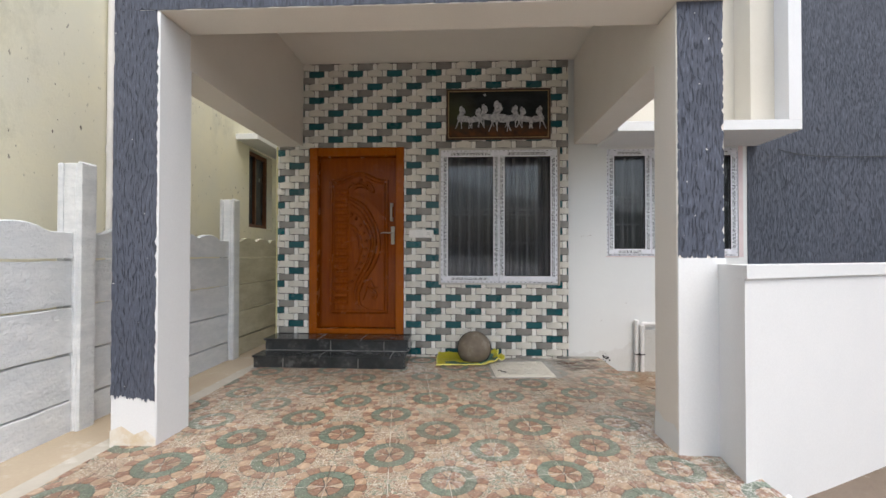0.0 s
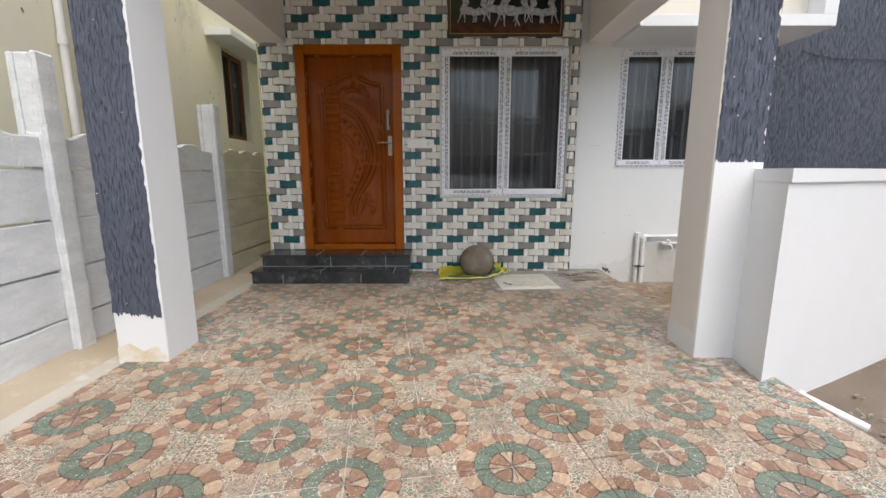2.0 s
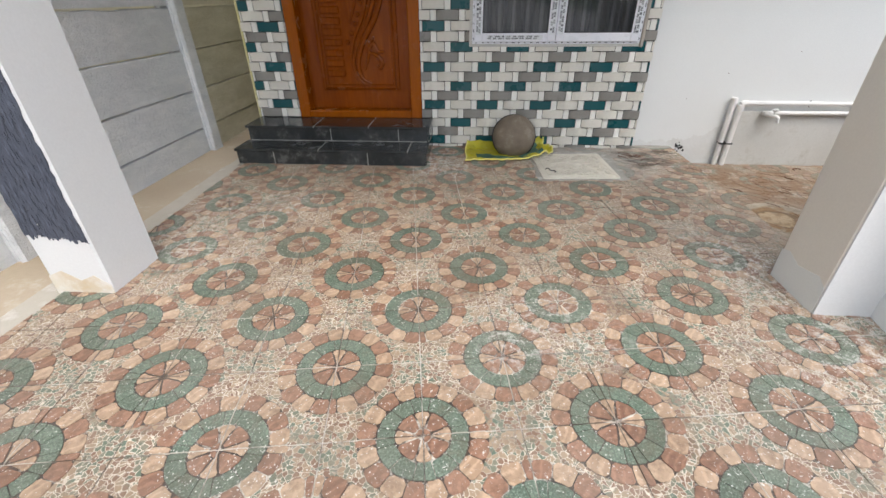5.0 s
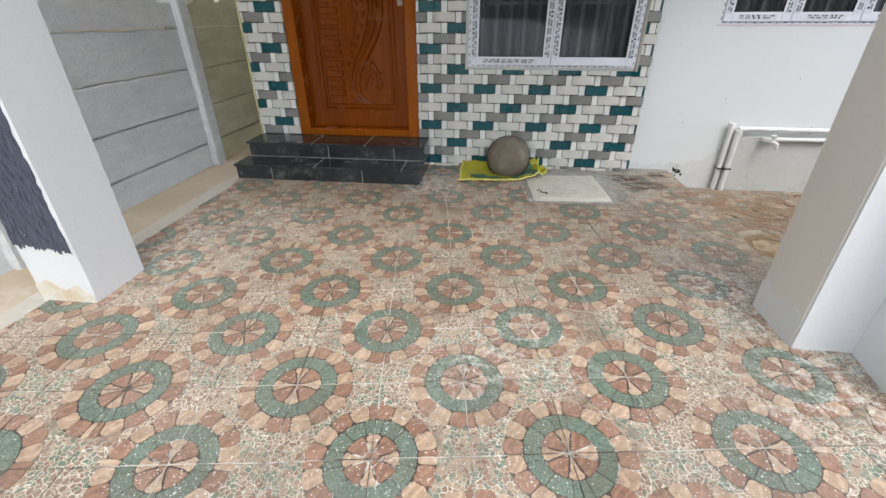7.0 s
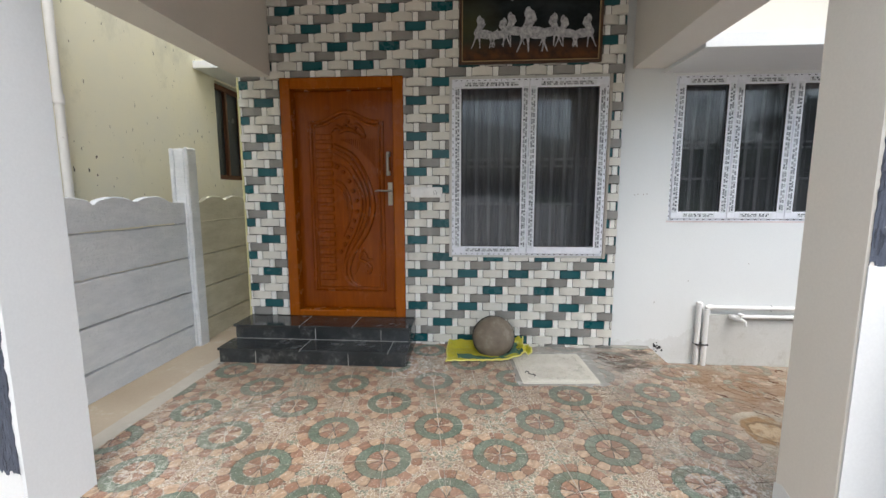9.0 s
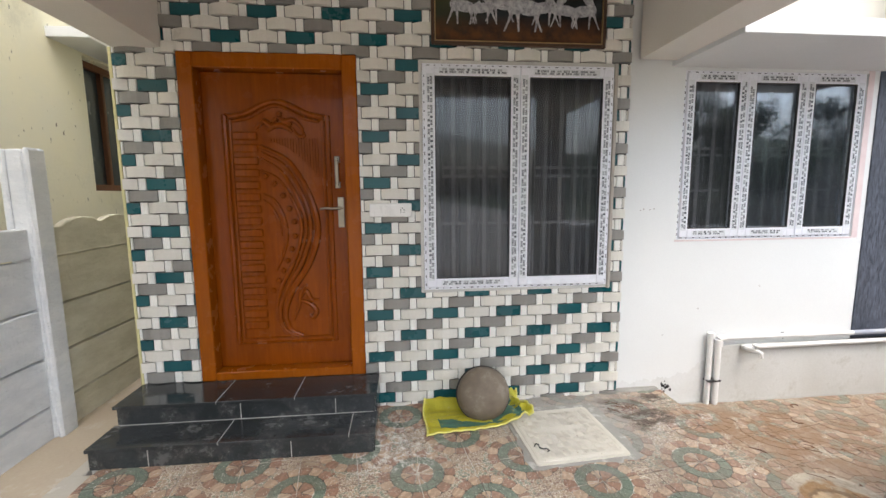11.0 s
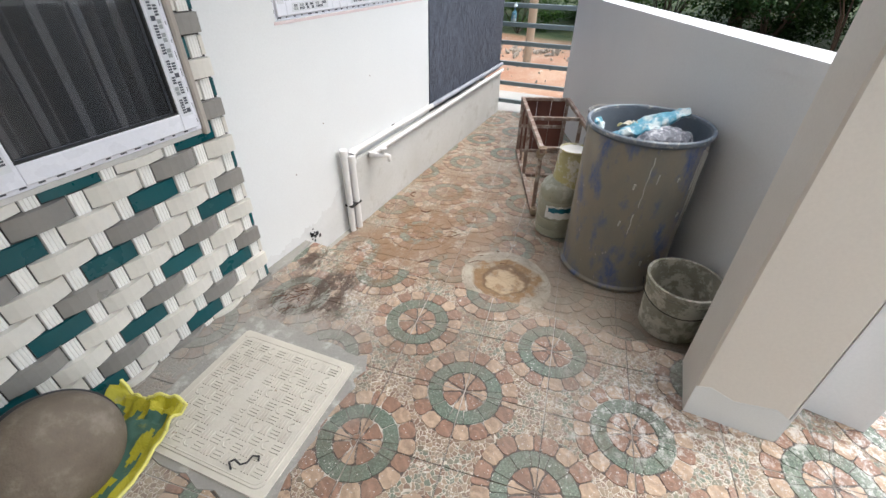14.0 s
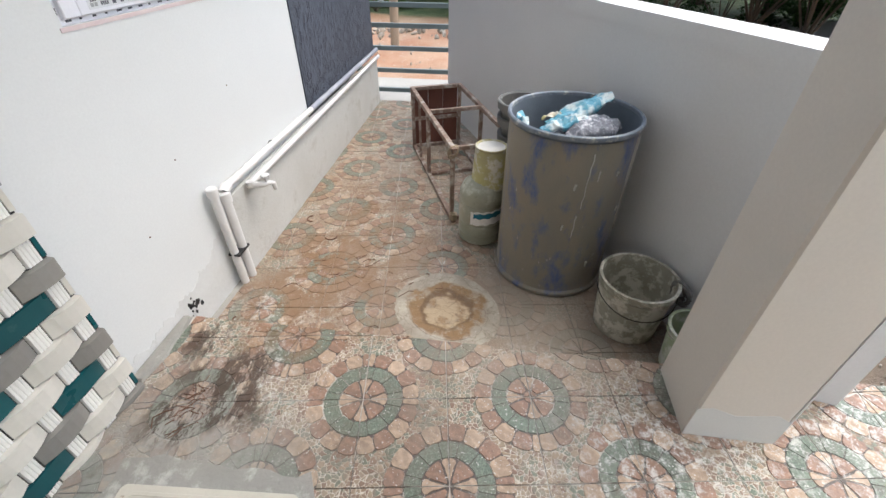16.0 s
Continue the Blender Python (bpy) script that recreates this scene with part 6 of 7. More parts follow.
for k in range(61):
    x = 1.24 + 0.834 * k / 60
    i = min(int((x - 1.24) / 0.0758), 10)
    z = top[i][1] + (top[i + 1][1] - top[i][1]) * ((x - top[i][0]) / (top[i + 1][0] - top[i][0])) + rnd.uniform(-0.012, 0.012)
    cols.append([bm.verts.new(p) for p in ((x, WHITE - 0.0012, -0.3), (x, WHITE - 0.0012, z), (x, WHITE + 0.0005, z + 0.004))])
for p, q in zip(cols, cols[1:]):
    bm.faces.new((p[0], q[0], q[1], p[1]))
    bm.faces.new((p[1], q[1], q[2], p[2]))
structure("bare_render", bm, "bare_render", "rough bare render where the white paint has gone above the paving", "plaster")

# a dark smear on the foot of the white wall
bm = bmesh.new()
rnd = random.Random(31)
for k in range(16):
    x, z, r = 1.66 + rnd.gauss(0, 0.016), -0.01 + rnd.gauss(0, 0.035), rnd.uniform(0.004, 0.013)
    m = Matrix.Translation((x, WHITE - 0.001, z)) @ Matrix.Rotation(math.pi / 2, 4, "X")
    prism(bm, [(r * rnd.uniform(0.6, 1.2) * math.cos(a * 0.9), r * rnd.uniform(0.8, 1.7) * math.sin(a * 0.9)) for a in range(7)], 0.0, 0.003, m)
structure("tar_smear", bm, "black", "small black smear on the foot of the white wall", "stain")
# bits of rusted binding wire on the lower paving
for x, y, a in ((2.63, 4.638, 0.4), (2.45, 4.45, 2.0), (1.72, 4.66, 1.1), (1.62, 4.60, 0.2)):
    wi = thing("wire_scrap", (x, y, LOW), "short curled scrap of rusted wire on the mud-stained paving", "wire")
    bm = bmesh.new()
    tube(bm, [(x + 0.035 * math.cos(a + q * 0.38), y + 0.035 * math.sin(a + q * 0.38), LOW + 0.008) for q in range(9)], 0.004, 6)
    part("wire_piece", bm, "twig", wi, smooth=True)

# ---- round cement lid in the lower paving ----
rl = thing("round_drain_lid", (1.93, 3.665, LOW), "round cement drain lid stained with dried brown mud", "drain cover")
bm = bmesh.new()
lathe(bm, [(0.205, -0.002), (0.272, 0.0015), (0.262, 0.0042), (0.215, 0.0056), (0.205, 0.0035)], Matrix.Translation((1.93, 3.665, LOW)), 40, closed=True, wob=0.07)
part("lid_ring", bm, "lid_mud", rl, smooth=True)
bm = bmesh.new()
lathe(bm, [(0.204, -0.002), (0.204, 0.0045)], Matrix.Translation((1.93, 3.665, LOW)), 40, wob=0.07)
part("lid_disc", bm, "lid_mud", rl, "brown mud-stained centre")


# ---- drum with bags ----
def drum():
    c = Vector((2.378, 3.139, LOW + 0.003))
    ob = thing("plastic_drum", c, "tall open scuffed grey-blue plastic drum with dried paint drips", "drum")
    T = Matrix.Translation(c)
    bm = bmesh.new()
    prof = [(0.001, 0.03), (0.275, 0.03), (0.279, 0.83), (0.283, 0.86)]
    lathe(bm, prof, T, 56, closed=True)
    part("drum_inside", bm, "drum_in", ob, "dark blue inside", smooth=True)
    bm = bmesh.new()
    prof = [(0.001, 0.0), (0.288, 0.0), (0.298, 0.008), (0.299, 0.025), (0.286, 0.035), (0.288, 0.2), (0.291, 0.55), (0.292, 0.80), (0.288, 0.84)]
    lathe(bm, prof, T, 56, closed=True)
    part("drum_body", bm, "drum", ob, smooth=True)
    bm = bmesh.new()
    lathe(bm, [(0.287, 0.850), (0.300, 0.852), (0.305, 0.862), (0.303, 0.873), (0.296, 0.878), (0.288, 0.874), (0.284, 0.862), (0.287, 0.850)], T, 64, closed=True, wob=0.004)
    part("drum_rim", bm, "drum_rim", ob, "thick worn blue rim", smooth=True)
    rnd = random.Random(8)
    for az, z1, ln, w in ((-168, 0.80, 0.26, 0.003), (-118, 0.82, 0.20, 0.006), (-113, 0.83, 0.42, 0.005), (-108, 0.80, 0.2, 0.007), (-106, 0.62, 0.3, 0.0045), (-160, 0.72, 0.05, 0.004), (-178, 0.66, 0.03, 0.006), (-172, 0.5, 0.12, 0.003), (178, 0.45, 0.03, 0.005), (-150, 0.22, 0.03, 0.006), (-140, 0.7, 0.02, 0.007), (-125, 0.5, 0.025, 0.006)):
        pts = []
        n = max(3, int(ln / 0.03))
        for k in range(n + 1):
            a = radians(az + rnd.uniform(-0.5, 0.5) - 0.25 * k)
            pts.append(c + Vector((0.2915 * math.cos(a), 0.2915 * math.sin(a), z1 - ln * k / n)))
        bm = bmesh.new()
        tube(bm, pts, lambda s, w=w: w * (1 - 0.4 * s), 6)
        part("paint_drip", bm, "drips", ob, "dried pale paint drip", smooth=True)
    return c


def bag(name, mat, pts, r, label, seed, flat=0.45):
    """A twisted, creased length of sheet plastic."""
    bm = bmesh.new()
    tube(bm, pts, r, 36, flat=flat)
    for v in bm.verts:
        q = v.co * 16 + Vector((seed, 0, 0))
        ridge = 1 - abs(noise.noise(q)) * 2
        fine = 1 - abs(noise.noise(v.co * 42 + Vector((0, seed, 0)))) * 2
        v.co += Vector((noise.noise(q * 0.6), noise.noise(q * 0.6 + Vector((7, 3, 1))), 0)) * 0.02
        v.co.z += ridge * 0.017 + fine * 0.006
    return part(name, bm, mat, thing(name + "_in_drum", pts[0], label, "bag"), smooth=True)


def path(a, b, n=18, lift=0.0):
    a, b = Vector(a), Vector(b)
    return [a.lerp(b, k / n) + Vector((0, 0, lift * math.sin(math.pi * k / n))) for k in range(n + 1)]


dc = drum()
top = dc.z + 0.86
tip = lambda w, s0: (lambda s: w * (0.22 + 0.78 * math.sin(math.pi * min(max(s * 0.8 + s0, 0.0), 1.0))))
bag("blue_bag", "bag_blue", path((dc.x - 0.02, dc.y + 0.13, top - 0.06), (dc.x + 0.10, dc.y - 0.16, top + 0.045), 40, 0.0), tip(0.055, 0.05), "crumpled blue and white printed bag corner sticking out of the drum", 2)
bag("blue_bag", "bag_blue", path((dc.x - 0.10, dc.y + 0.16, top - 0.06), (dc.x - 0.03, dc.y - 0.08, top - 0.02), 36, 0.01), tip(0.045, 0.1), "twisted strip of blue printed bag across the drum's mouth", 5)
bag("blue_bag", "bag_blue", path((dc.x + 0.03, dc.y + 0.25, top - 0.02), (dc.x - 0.10, dc.y + 0.22, top - 0.04), 20, 0.01), tip(0.025, 0.1), "small strip of blue bag hanging at the drum's rim", 7)
bag("clear_bag", "bag_clear", path((dc.x - 0.13, dc.y + 0.03, top - 0.08), (dc.x - 0.01, dc.y - 0.20, top - 0.05), 36, 0.02), tip(0.075, 0.1), "crumpled silvery clear plastic bag in the drum", 9, 0.6)
bag("yellow_bag", "can", path((dc.x - 0.02, dc.y + 0.15, top - 0.035), (dc.x + 0.04, dc.y + 0.05, top - 0.01), 20, 0.01), tip(0.016, 0.1), "small yellow printed corner of a bag in the drum", 3)
bag("clear_bag", "bag_clear", path((dc.x + 0.02, dc.y + 0.12, top - 0.16), (dc.x + 0.05, dc.y - 0.1, top - 0.14), 30, 0.0), lambda s: 0.13 * math.sin(math.pi * min(max(s, 0.1), 0.9)), "folded plastic bag deep in the drum", 4)

# ---- water jug with an upturned can ----
j = thing("water_jug", (2.605, 3.54, LOW), "clouded plastic water jug with torn teal label beside the drum", "water jug")
bm = bmesh.new()
lathe(bm, [(0.001, 0), (0.118, 0.0), (0.130, 0.012), (0.132, 0.05), (0.127, 0.06), (0.132, 0.07), (0.132, 0.12), (0.126, 0.13), (0.132, 0.14), (0.132, 0.25), (0.126, 0.26), (0.132, 0.27), (0.130, 0.32), (0.11, 0.365), (0.075, 0.39), (0.04, 0.40), (0.03, 0.43), (0.001, 0.43)], Matrix.Translation((2.605, 3.54, LOW + 0.003)), 40, closed=True)
part("jug_body", bm, "jug", j, smooth=True)


def wrap(bm, c, r, a0, a1, z0, z1, skew=0.0, n=14, mi=0):
    cols = []
    for k in range(n + 1):
        a = radians(a0 + (a1 - a0) * k / n)
        for rr in (r,):
            p = Vector((c[0] + rr * math.cos(a), c[1] + rr * math.sin(a), 0))
            w = 0.004 * math.sin(k * 1.7)
            cols.append([bm.verts.new((p.x, p.y, z0 + skew * k / n + w)), bm.verts.new((p.x, p.y, z1 + skew * k / n - w))])
    for a, b in zip(cols, cols[1:]):
        bm.faces.new((a[0], b[0], b[1], a[1])).material_index = mi


bm = bmesh.new()
wrap(bm, (2.605, 3.54), 0.1335, 156, 244, LOW + 0.150, LOW + 0.240, 0.012)
wrap(bm, (2.605, 3.54), 0.1342, 164, 244, LOW + 0.197, LOW + 0.230, 0.010, mi=1)
part("label", bm, ["plastic", "teal"], j, "torn white and teal label", smooth=True)
cn = thing("paint_can", (2.622, 3.505, LOW + 0.3), "upturned yellowed paint can standing over the water jug's neck", "paint can")
bm = bmesh.new()
lathe(bm, [(0.108, 0.0), (0.110, 0.01), (0.103, 0.02), (0.088, 0.215), (0.085, 0.22), (0.09, 0.228), (0.087, 0.235), (0.079, 0.232), (0.077, 0.226)], Matrix.Translation((2.622, 3.505, LOW + 0.355)), 36, closed=True)
part("can_body", bm, "can", cn, smooth=True)
bm = bmesh.new()
lathe(bm, [(0.079, 0.222), (0.079, 0.2275), (0.0, 0.2285)], Matrix.Translation((2.622, 3.505, LOW + 0.355)), 36, closed=True)
part("can_base", bm, "can_top", cn, "pale dusty base")


# ---- buckets ----
def pail(c, r0, r1, h, mat, label, name="bucket", handle=True):
    ob = thing(name, c, label, "bucket")
    T = Matrix.Translation(c)
    bm = bmesh.new()
    k = lambda z: r0 + (r1 - r0) * z / h
    lathe(bm, [(0.001, 0.0), (r0 - 0.006, 0.0), (r0, 0.006), (k(h * 0.84), h * 0.84), (k(h * 0.84) + 0.007, h * 0.845), (k(h * 0.86) + 0.007, h * 0.86), (k(h * 0.88), h * 0.87), (k(h * 0.92), h * 0.92), (r1 + 0.006, h * 0.935), (r1 + 0.009, h), (r1 - 0.004, h), (r1 - 0.007, h * 0.9), (r0 - 0.008, 0.012), (0.001, 0.012)], T, 44, closed=True, wob=0.006)
    part("bucket_shell", bm, mat, ob, smooth=True)
    if handle:
        bm = bmesh.new()
        pts = [c + Vector((-(r1 + 0.012) * math.cos(a), (r1 + 0.012) * math.sin(a), h * 0.83 - 0.06 * math.sin(a))) for a in [math.pi * q / 20 for q in range(21)]]
        pts = [Vector((p.x, p.y, p.z)) for p in pts]
        tube(bm, [c + Matrix.Rotation(radians(88), 3, "Z") @ (p - c) for p in pts], 0.0025, 6)
        part("wire_handle", bm, "black", ob, "thin wire handle", smooth=True)
    return ob


b1 = pail(Vector((1.945, 2.800, LOW + 0.003)), 0.140, 0.163, 0.30, "pail", "plastic bucket crusted with grey cement, its handle bound with grey rope")
bm = bmesh.new()
for k in range(7):
    a0 = -1.95 + 0.0 * k
    cc = Vector((1.945 + 0.180 * math.cos(radians(-105 + k * 3)), 2.800 + 0.178 * math.sin(radians(-105 + k * 3)), LOW + 0.265 - 0.005 * k))
    pts = [cc + Vector((-0.05 * math.cos(t) - 0.01 * math.sin(k), -0.022 * math.cos(t), 0.045 * math.sin(t) - 0.012 * math.cos(k * 2))) for t in [q * 0.45 for q in range(14)]]
    tube(bm, pts, 0.0055, 7)
part("rope_wrap", bm, "rope", b1, "coiled grey rope", smooth=True)
pail(Vector((1.715, 2.603, LOW + 0.003)), 0.088, 0.108, 0.235, "green_pail", "small green and cement-splashed plastic bucket tucked behind the pillar", handle=False)
# dark tubs behind the drum
tb = thing("plastic_tub", (2.80, 3.335, LOW), "stacked wide dark grey plastic tubs against the wall behind the drum", "tub")
for z0, z1, r0, r1 in ((0.0, 0.30, 0.110, 0.128), (0.20, 0.60, 0.105, 0.132), (0.52, 0.70, 0.100, 0.138), (0.60, 0.785, 0.104, 0.142)):
    bm = bmesh.new()
    lathe(bm, [(r0, 0.0), (r1 - 0.004, z1 - z0 - 0.05), (r1 + 0.012, z1 - z0 - 0.045), (r1 + 0.016, z1 - z0 - 0.004), (r1 + 0.010, z1 - z0), (r1 - 0.006, z1 - z0 - 0.006), (r0 - 0.012, 0.012)], Matrix.Translation((2.80, 3.335, LOW + 0.003 + z0)), 36, wob=0.008)
    part("tub_shell", bm, "tub", tb, smooth=True)


# ---- rusty steel stool frame lying on its side ----
def stool():
    o = Vector((2.71, 3.715, LOW))
    L = Vector((3.86, 4.185, LOW)) - o
    length = L.length
    ax = L.normalized()
    side = Vector((ax.y, -ax.x, 0))
    ob = thing("steel_stand", o, "rusty steel stand with brown board top lying on its side", "stand")
    W, H = 0.40, 0.50
    F = Matrix((( ax.x, side.x, 0, o.x), (ax.y, side.y, 0, o.y), (0, 0, 1, o.z), (0, 0, 0, 1)))

    def bar(nm, a, b, t=0.022, label=""):
        bm = bmesh.new()
        lo = [min(p, q) for p, q in zip(a, b)]
        hi = [max(p, q) for p, q in zip(a, b)]
        lo = [p - (t / 2 if abs(p - q) < 1e-6 else 0) for p, q in zip(lo, hi)]
        hi = [q + (t / 2 if abs(p + t / 2 - q) < 1e-6 or abs(p - q) < 1e-6 else 0) for p, q in zip(lo, hi)]
        box(bm, lo[0], hi[0], lo[1], hi[1], lo[2], hi[2], 0.002)
        bmesh.ops.transform(bm, matrix=F, verts=bm.verts)
        part(nm, bm, "rust", ob, label)
    z0, z1 = 0.014, H
    for y in (0.0, W):
        for z in (z0, z1):
            bar("leg", (0, y, z), (length, y, z), 0.030)
    for x in (0.045, length * 0.55, length - 0.01):
        for y in (0.0, W):
            bar("rung", (x, y, z0 + 0.012), (x, y, z1 - 0.012), 0.026)
        for z in (z0, z1):
            bar("rung", (x, 0.012, z), (x, W - 0.012, z), 0.026)
    for x in (length * 0.78,):
        bar("rung", (x, 0.0, z0 + 0.012), (x, 0.0, z1 - 0.012), 0.016)
    for k in range(3):
        bm = bmesh.new()
        a = 0.012 + (W - 0.02) * k / 3
        box(bm, length + 0.012, length + 0.03, a, a + (W - 0.02) / 3 - 0.004, z0 - 0.008, z1 + 0.008, 0.003)
        bmesh.ops.transform(bm, matrix=F, verts=bm.verts)
        part("board", bm, "board", ob, "dark brown plank")
    bm = bmesh.new()
    box(bm, length + 0.002, length + 0.0115, 0.0, W, z1 * 0.46, z1 * 0.52, 0.001)
    bmesh.ops.transform(bm, matrix=F, verts=bm.verts)
    part("batten", bm, "rust", ob)
    bm = bmesh.new()
    for k in range(9):
        m = F @ Matrix.Translation((0.03 + 0.006 * math.sin(k * 2.1), 0.0, z1 - 0.02 + 0.008 * math.cos(k * 1.7)))
        pts = [m @ Vector((0.004 * k * math.sin(t * 0.5), 0.026 * math.cos(t), 0.03 * math.sin(t + k * 0.3))) for t in [q * 0.5 for q in range(14)]]
        tube(bm, pts, 0.006, 6)
    part("rope_knot", bm, "jute", ob, "knotted pale rope", smooth=True)
    bm = bmesh.new()
    for k in range(5):
        m = F @ Matrix.Translation((0.01, 0.0, 0.03 + 0.004 * k))
        pts = [m @ Vector((0.02 * math.sin(t), 0.022 * math.cos(t), 0.004 * k)) for t in [q * 0.5 for q in range(14)]]
        tube(bm, pts, 0.006, 6)
    part("rope_lashing", bm, "jute", ob, "pale rope lashing", smooth=True)


stool()

# ---- gate rails at the far end ----
gt = thing("rail_gate", (5.12, 4.4, LOW), "grey-green steel gate of horizontal rails beside the house corner", "gate")
for z in (0.97, 0.785, 0.60, 0.385, 0.165, -0.04):
    bm = bmesh.new()
    box(bm, 5.10, 5.135, 3.86, 5.25, z - 0.022, z + 0.022, 0.003)
    part("rail", bm, "rail", gt)
for y in (3.88, 5.23):
    bm = bmesh.new()
    box(bm, 5.09, 5.145, y - 0.025, y + 0.025, LOW - 0.02, 1.05, 0.003)
    part("gate_post", bm, "rail", gt)
tw = thing("hanging_rag", (5.08, 4.78, 0.8), "pale blue rag tied to the gate's top rail", "rag")
bm = bmesh.new()
tube(bm, [(5.115, 4.70, 0.99), (5.085, 4.70, 0.96), (5.08, 4.705, 0.90), (5.085, 4.71, 0.82)], lambda s: 0.018 + 0.012 * s, 10, flat=0.5)
part("rag_cloth", bm, "bag_blue", tw, smooth=True)

# ---- cable on the blue wall ----
cb = thing("wall_cable", (4.2, WHITE, 2.3), "thin dark cable sagging along the blue plaster wall", "cable")
bm = bmesh.new()
tube(bm, [(3.56 + 1.45 * k / 24, WHITE - 0.02, 2.35 - 0.11 * (1 - math.exp(-k / 5)) + 0.03 * (k / 24) ** 2) for k in range(25)], 0.0042, 6)
part("cable_run", bm, "black", cb, smooth=True)
bm = bmesh.new()
tube(bm, [(1.615, 2.07, -0.02), (1.77, 1.86, -0.075)], 0.022, 14)
tube(bm, [(1.625, 2.057, -0.023), (1.614, 2.072, -0.019)], 0.027, 14)
pe = thing("drain_pipe", (1.7, 2.0, -0.1), "short white plastic drain pipe at the paving's edge above soil", "pipe")
part("pipe_stub", bm, "pvc", pe, smooth=True)


# ---- precast compound wall and the neighbour's house ----
def compound():
    ob = thing("compound_wall", (-2.64, 3.7, 0), "grey precast concrete plank wall with scalloped top between posts", "wall")
    tagged(ob, kind="structure")
    posts = [-1.135, 0.82, 2.775, 4.73, 6.685, 8.64]
    for y in posts:
        bm = bmesh.new()
        box(bm, -2.625, -2.59, y - 0.055, y + 0.085, -0.15, 1.81, 0.012)
        box(bm, -2.72, -2.6255, y - 0.05, y + 0.035, -0.15, 1.80, 0.008)
        box(bm, -2.76, -2.7205, y - 0.06, y + 0.06, -0.15, 1.80, 0.01)
        part("post", bm, "precast", ob, "pale grey concrete post")
    rnd = random.Random(6)
    for a, b in zip(posts, posts[1:]):
        for k in range(5):
            z0 = -0.155 + 0.322 * k
            bm = bmesh.new()
            y0, y1 = a + 0.038, b - 0.053
            # Far planks carry the painted yellow bounce, near ones plain grey.
            mat = "precast_cream" if a > 4 else "precast"
            if k < 4:
                vs = []
                n = 14
                tops = [z0 + 0.312 + rnd.uniform(-0.006, 0.003) for _ in range(n + 1)]
            else:
                n = 48
                tops = []
                for q in range(n + 1):
                    s = (q / n)
                    tops.append(z0 + 0.185 + (0.055 * abs(math.sin(math.pi * (s - 0.1) / 0.8 * 4)) ** 0.55 if 0.1 < s < 0.9 else -0.0))
            front, back = [], []
            x = -2.645 + rnd.uniform(-0.004, 0.004)
            for q in range(n + 1):
                y = y0 + (y1 - y0) * q / n
                front.append((bm.verts.new((x + 0.004 * noise.noise((y * 3, z0, 1)), y, z0 + 0.004)), bm.verts.new((x + 0.004 * noise.noise((y * 3, z0, 8)), y, tops[q] - 0.006)), bm.verts.new((x - 0.008, y, tops[q]))))
                back.append((bm.verts.new((x - 0.05, y, z0 + 0.004)), bm.verts.new((x - 0.05, y, tops[q]))))
            for q in range(n):
                f, g, h, i = front[q], front[q + 1], back[q], back[q + 1]
                bm.faces.new((f[0], g[0], g[1], f[1]))
                bm.faces.new((f[1], g[1], g[2], f[2]))
                bm.faces.new((f[2], g[2], i[1], h[1]))
                bm.faces.new((h[1], i[1], i[0], h[0]))
                bm.faces.new((h[0], i[0], g[0], f[0]))
            bmesh.ops.recalc_face_normals(bm, faces=bm.faces)
            part("plank", bm, mat, ob, "", False)


compound()
nh = thing("neighbour_house", (-3.3, 3.5, 0), "pale yellow neighbouring house with rough render behind the plank wall", "house")
bm = bmesh.new()
ring = {}
for x in (-3.10, -3.35):
    for k, (y, z) in enumerate(((-6.0, -0.3), (11.0, -0.3), (11.0, 4.1), (-6.0, 4.1), (6.0, 1.57), (6.75, 1.57), (6.75, 2.74), (6.0, 2.74))):
        ring[x, k] = bm.verts.new((x, y, z))
for k in range(4):
    j = (k + 1) % 4
    for x in (-3.10, -3.35):
        bm.faces.new((ring[x, k], ring[x, j], ring[x, j + 4], ring[x, k + 4]))
    for q in (0, 4):
        bm.faces.new((ring[-3.10, k + q], ring[-3.10, j + q], ring[-3.35, j + q], ring[-3.35, k + q]))
bmesh.ops.recalc_face_normals(bm, faces=bm.faces)
part("wall", bm, "yellow_plaster", nh)
bm = bmesh.new()
box(bm, -3.099, -2.78, 5.62, 7.1, 2.76, 2.84, 0.004)
part("sunshade", bm, "white_wall", nh, "small white sunshade slab")
bm = bmesh.new()
for a, b, c, d in ((6.0, 6.06, 1.57, 2.74), (6.69, 6.75, 1.57, 2.74), (6.06, 6.69, 2.68, 2.74), (6.06, 6.69, 1.57, 1.63), (6.355, 6.395, 1.63, 2.68)):
    box(bm, -3.26, -3.19, a, b, c, d, 0.003)
nw = part("window", bm, "old_wood", nh, "brown wooden window frame")
bm = bmesh.new()
box(bm, -3.24, -3.23, 6.06, 6.69, 1.63, 2.68)
part("window_pane", bm, "far_window", nw, "dark pane")
for y in (3.50, 3.98):
    dp = thing("downpipe", (-3.055, y, -0.05), "off-white plastic downpipe running up the neighbour's yellow wall", "pipe", "downpipes")
    bm = bmesh.new()
    tube(bm, [(-3.055, y, -0.05), (-3.055, y, 4.05)], 0.030, 14)
    for z in (0.9, 2.05, 3.5):
        lathe(bm, [(0.037, 0), (0.037, 0.07)], Matrix.Translation((-3.055, y, z)), 14)
    part("pipe_run", bm, "pvc", dp, smooth=True)


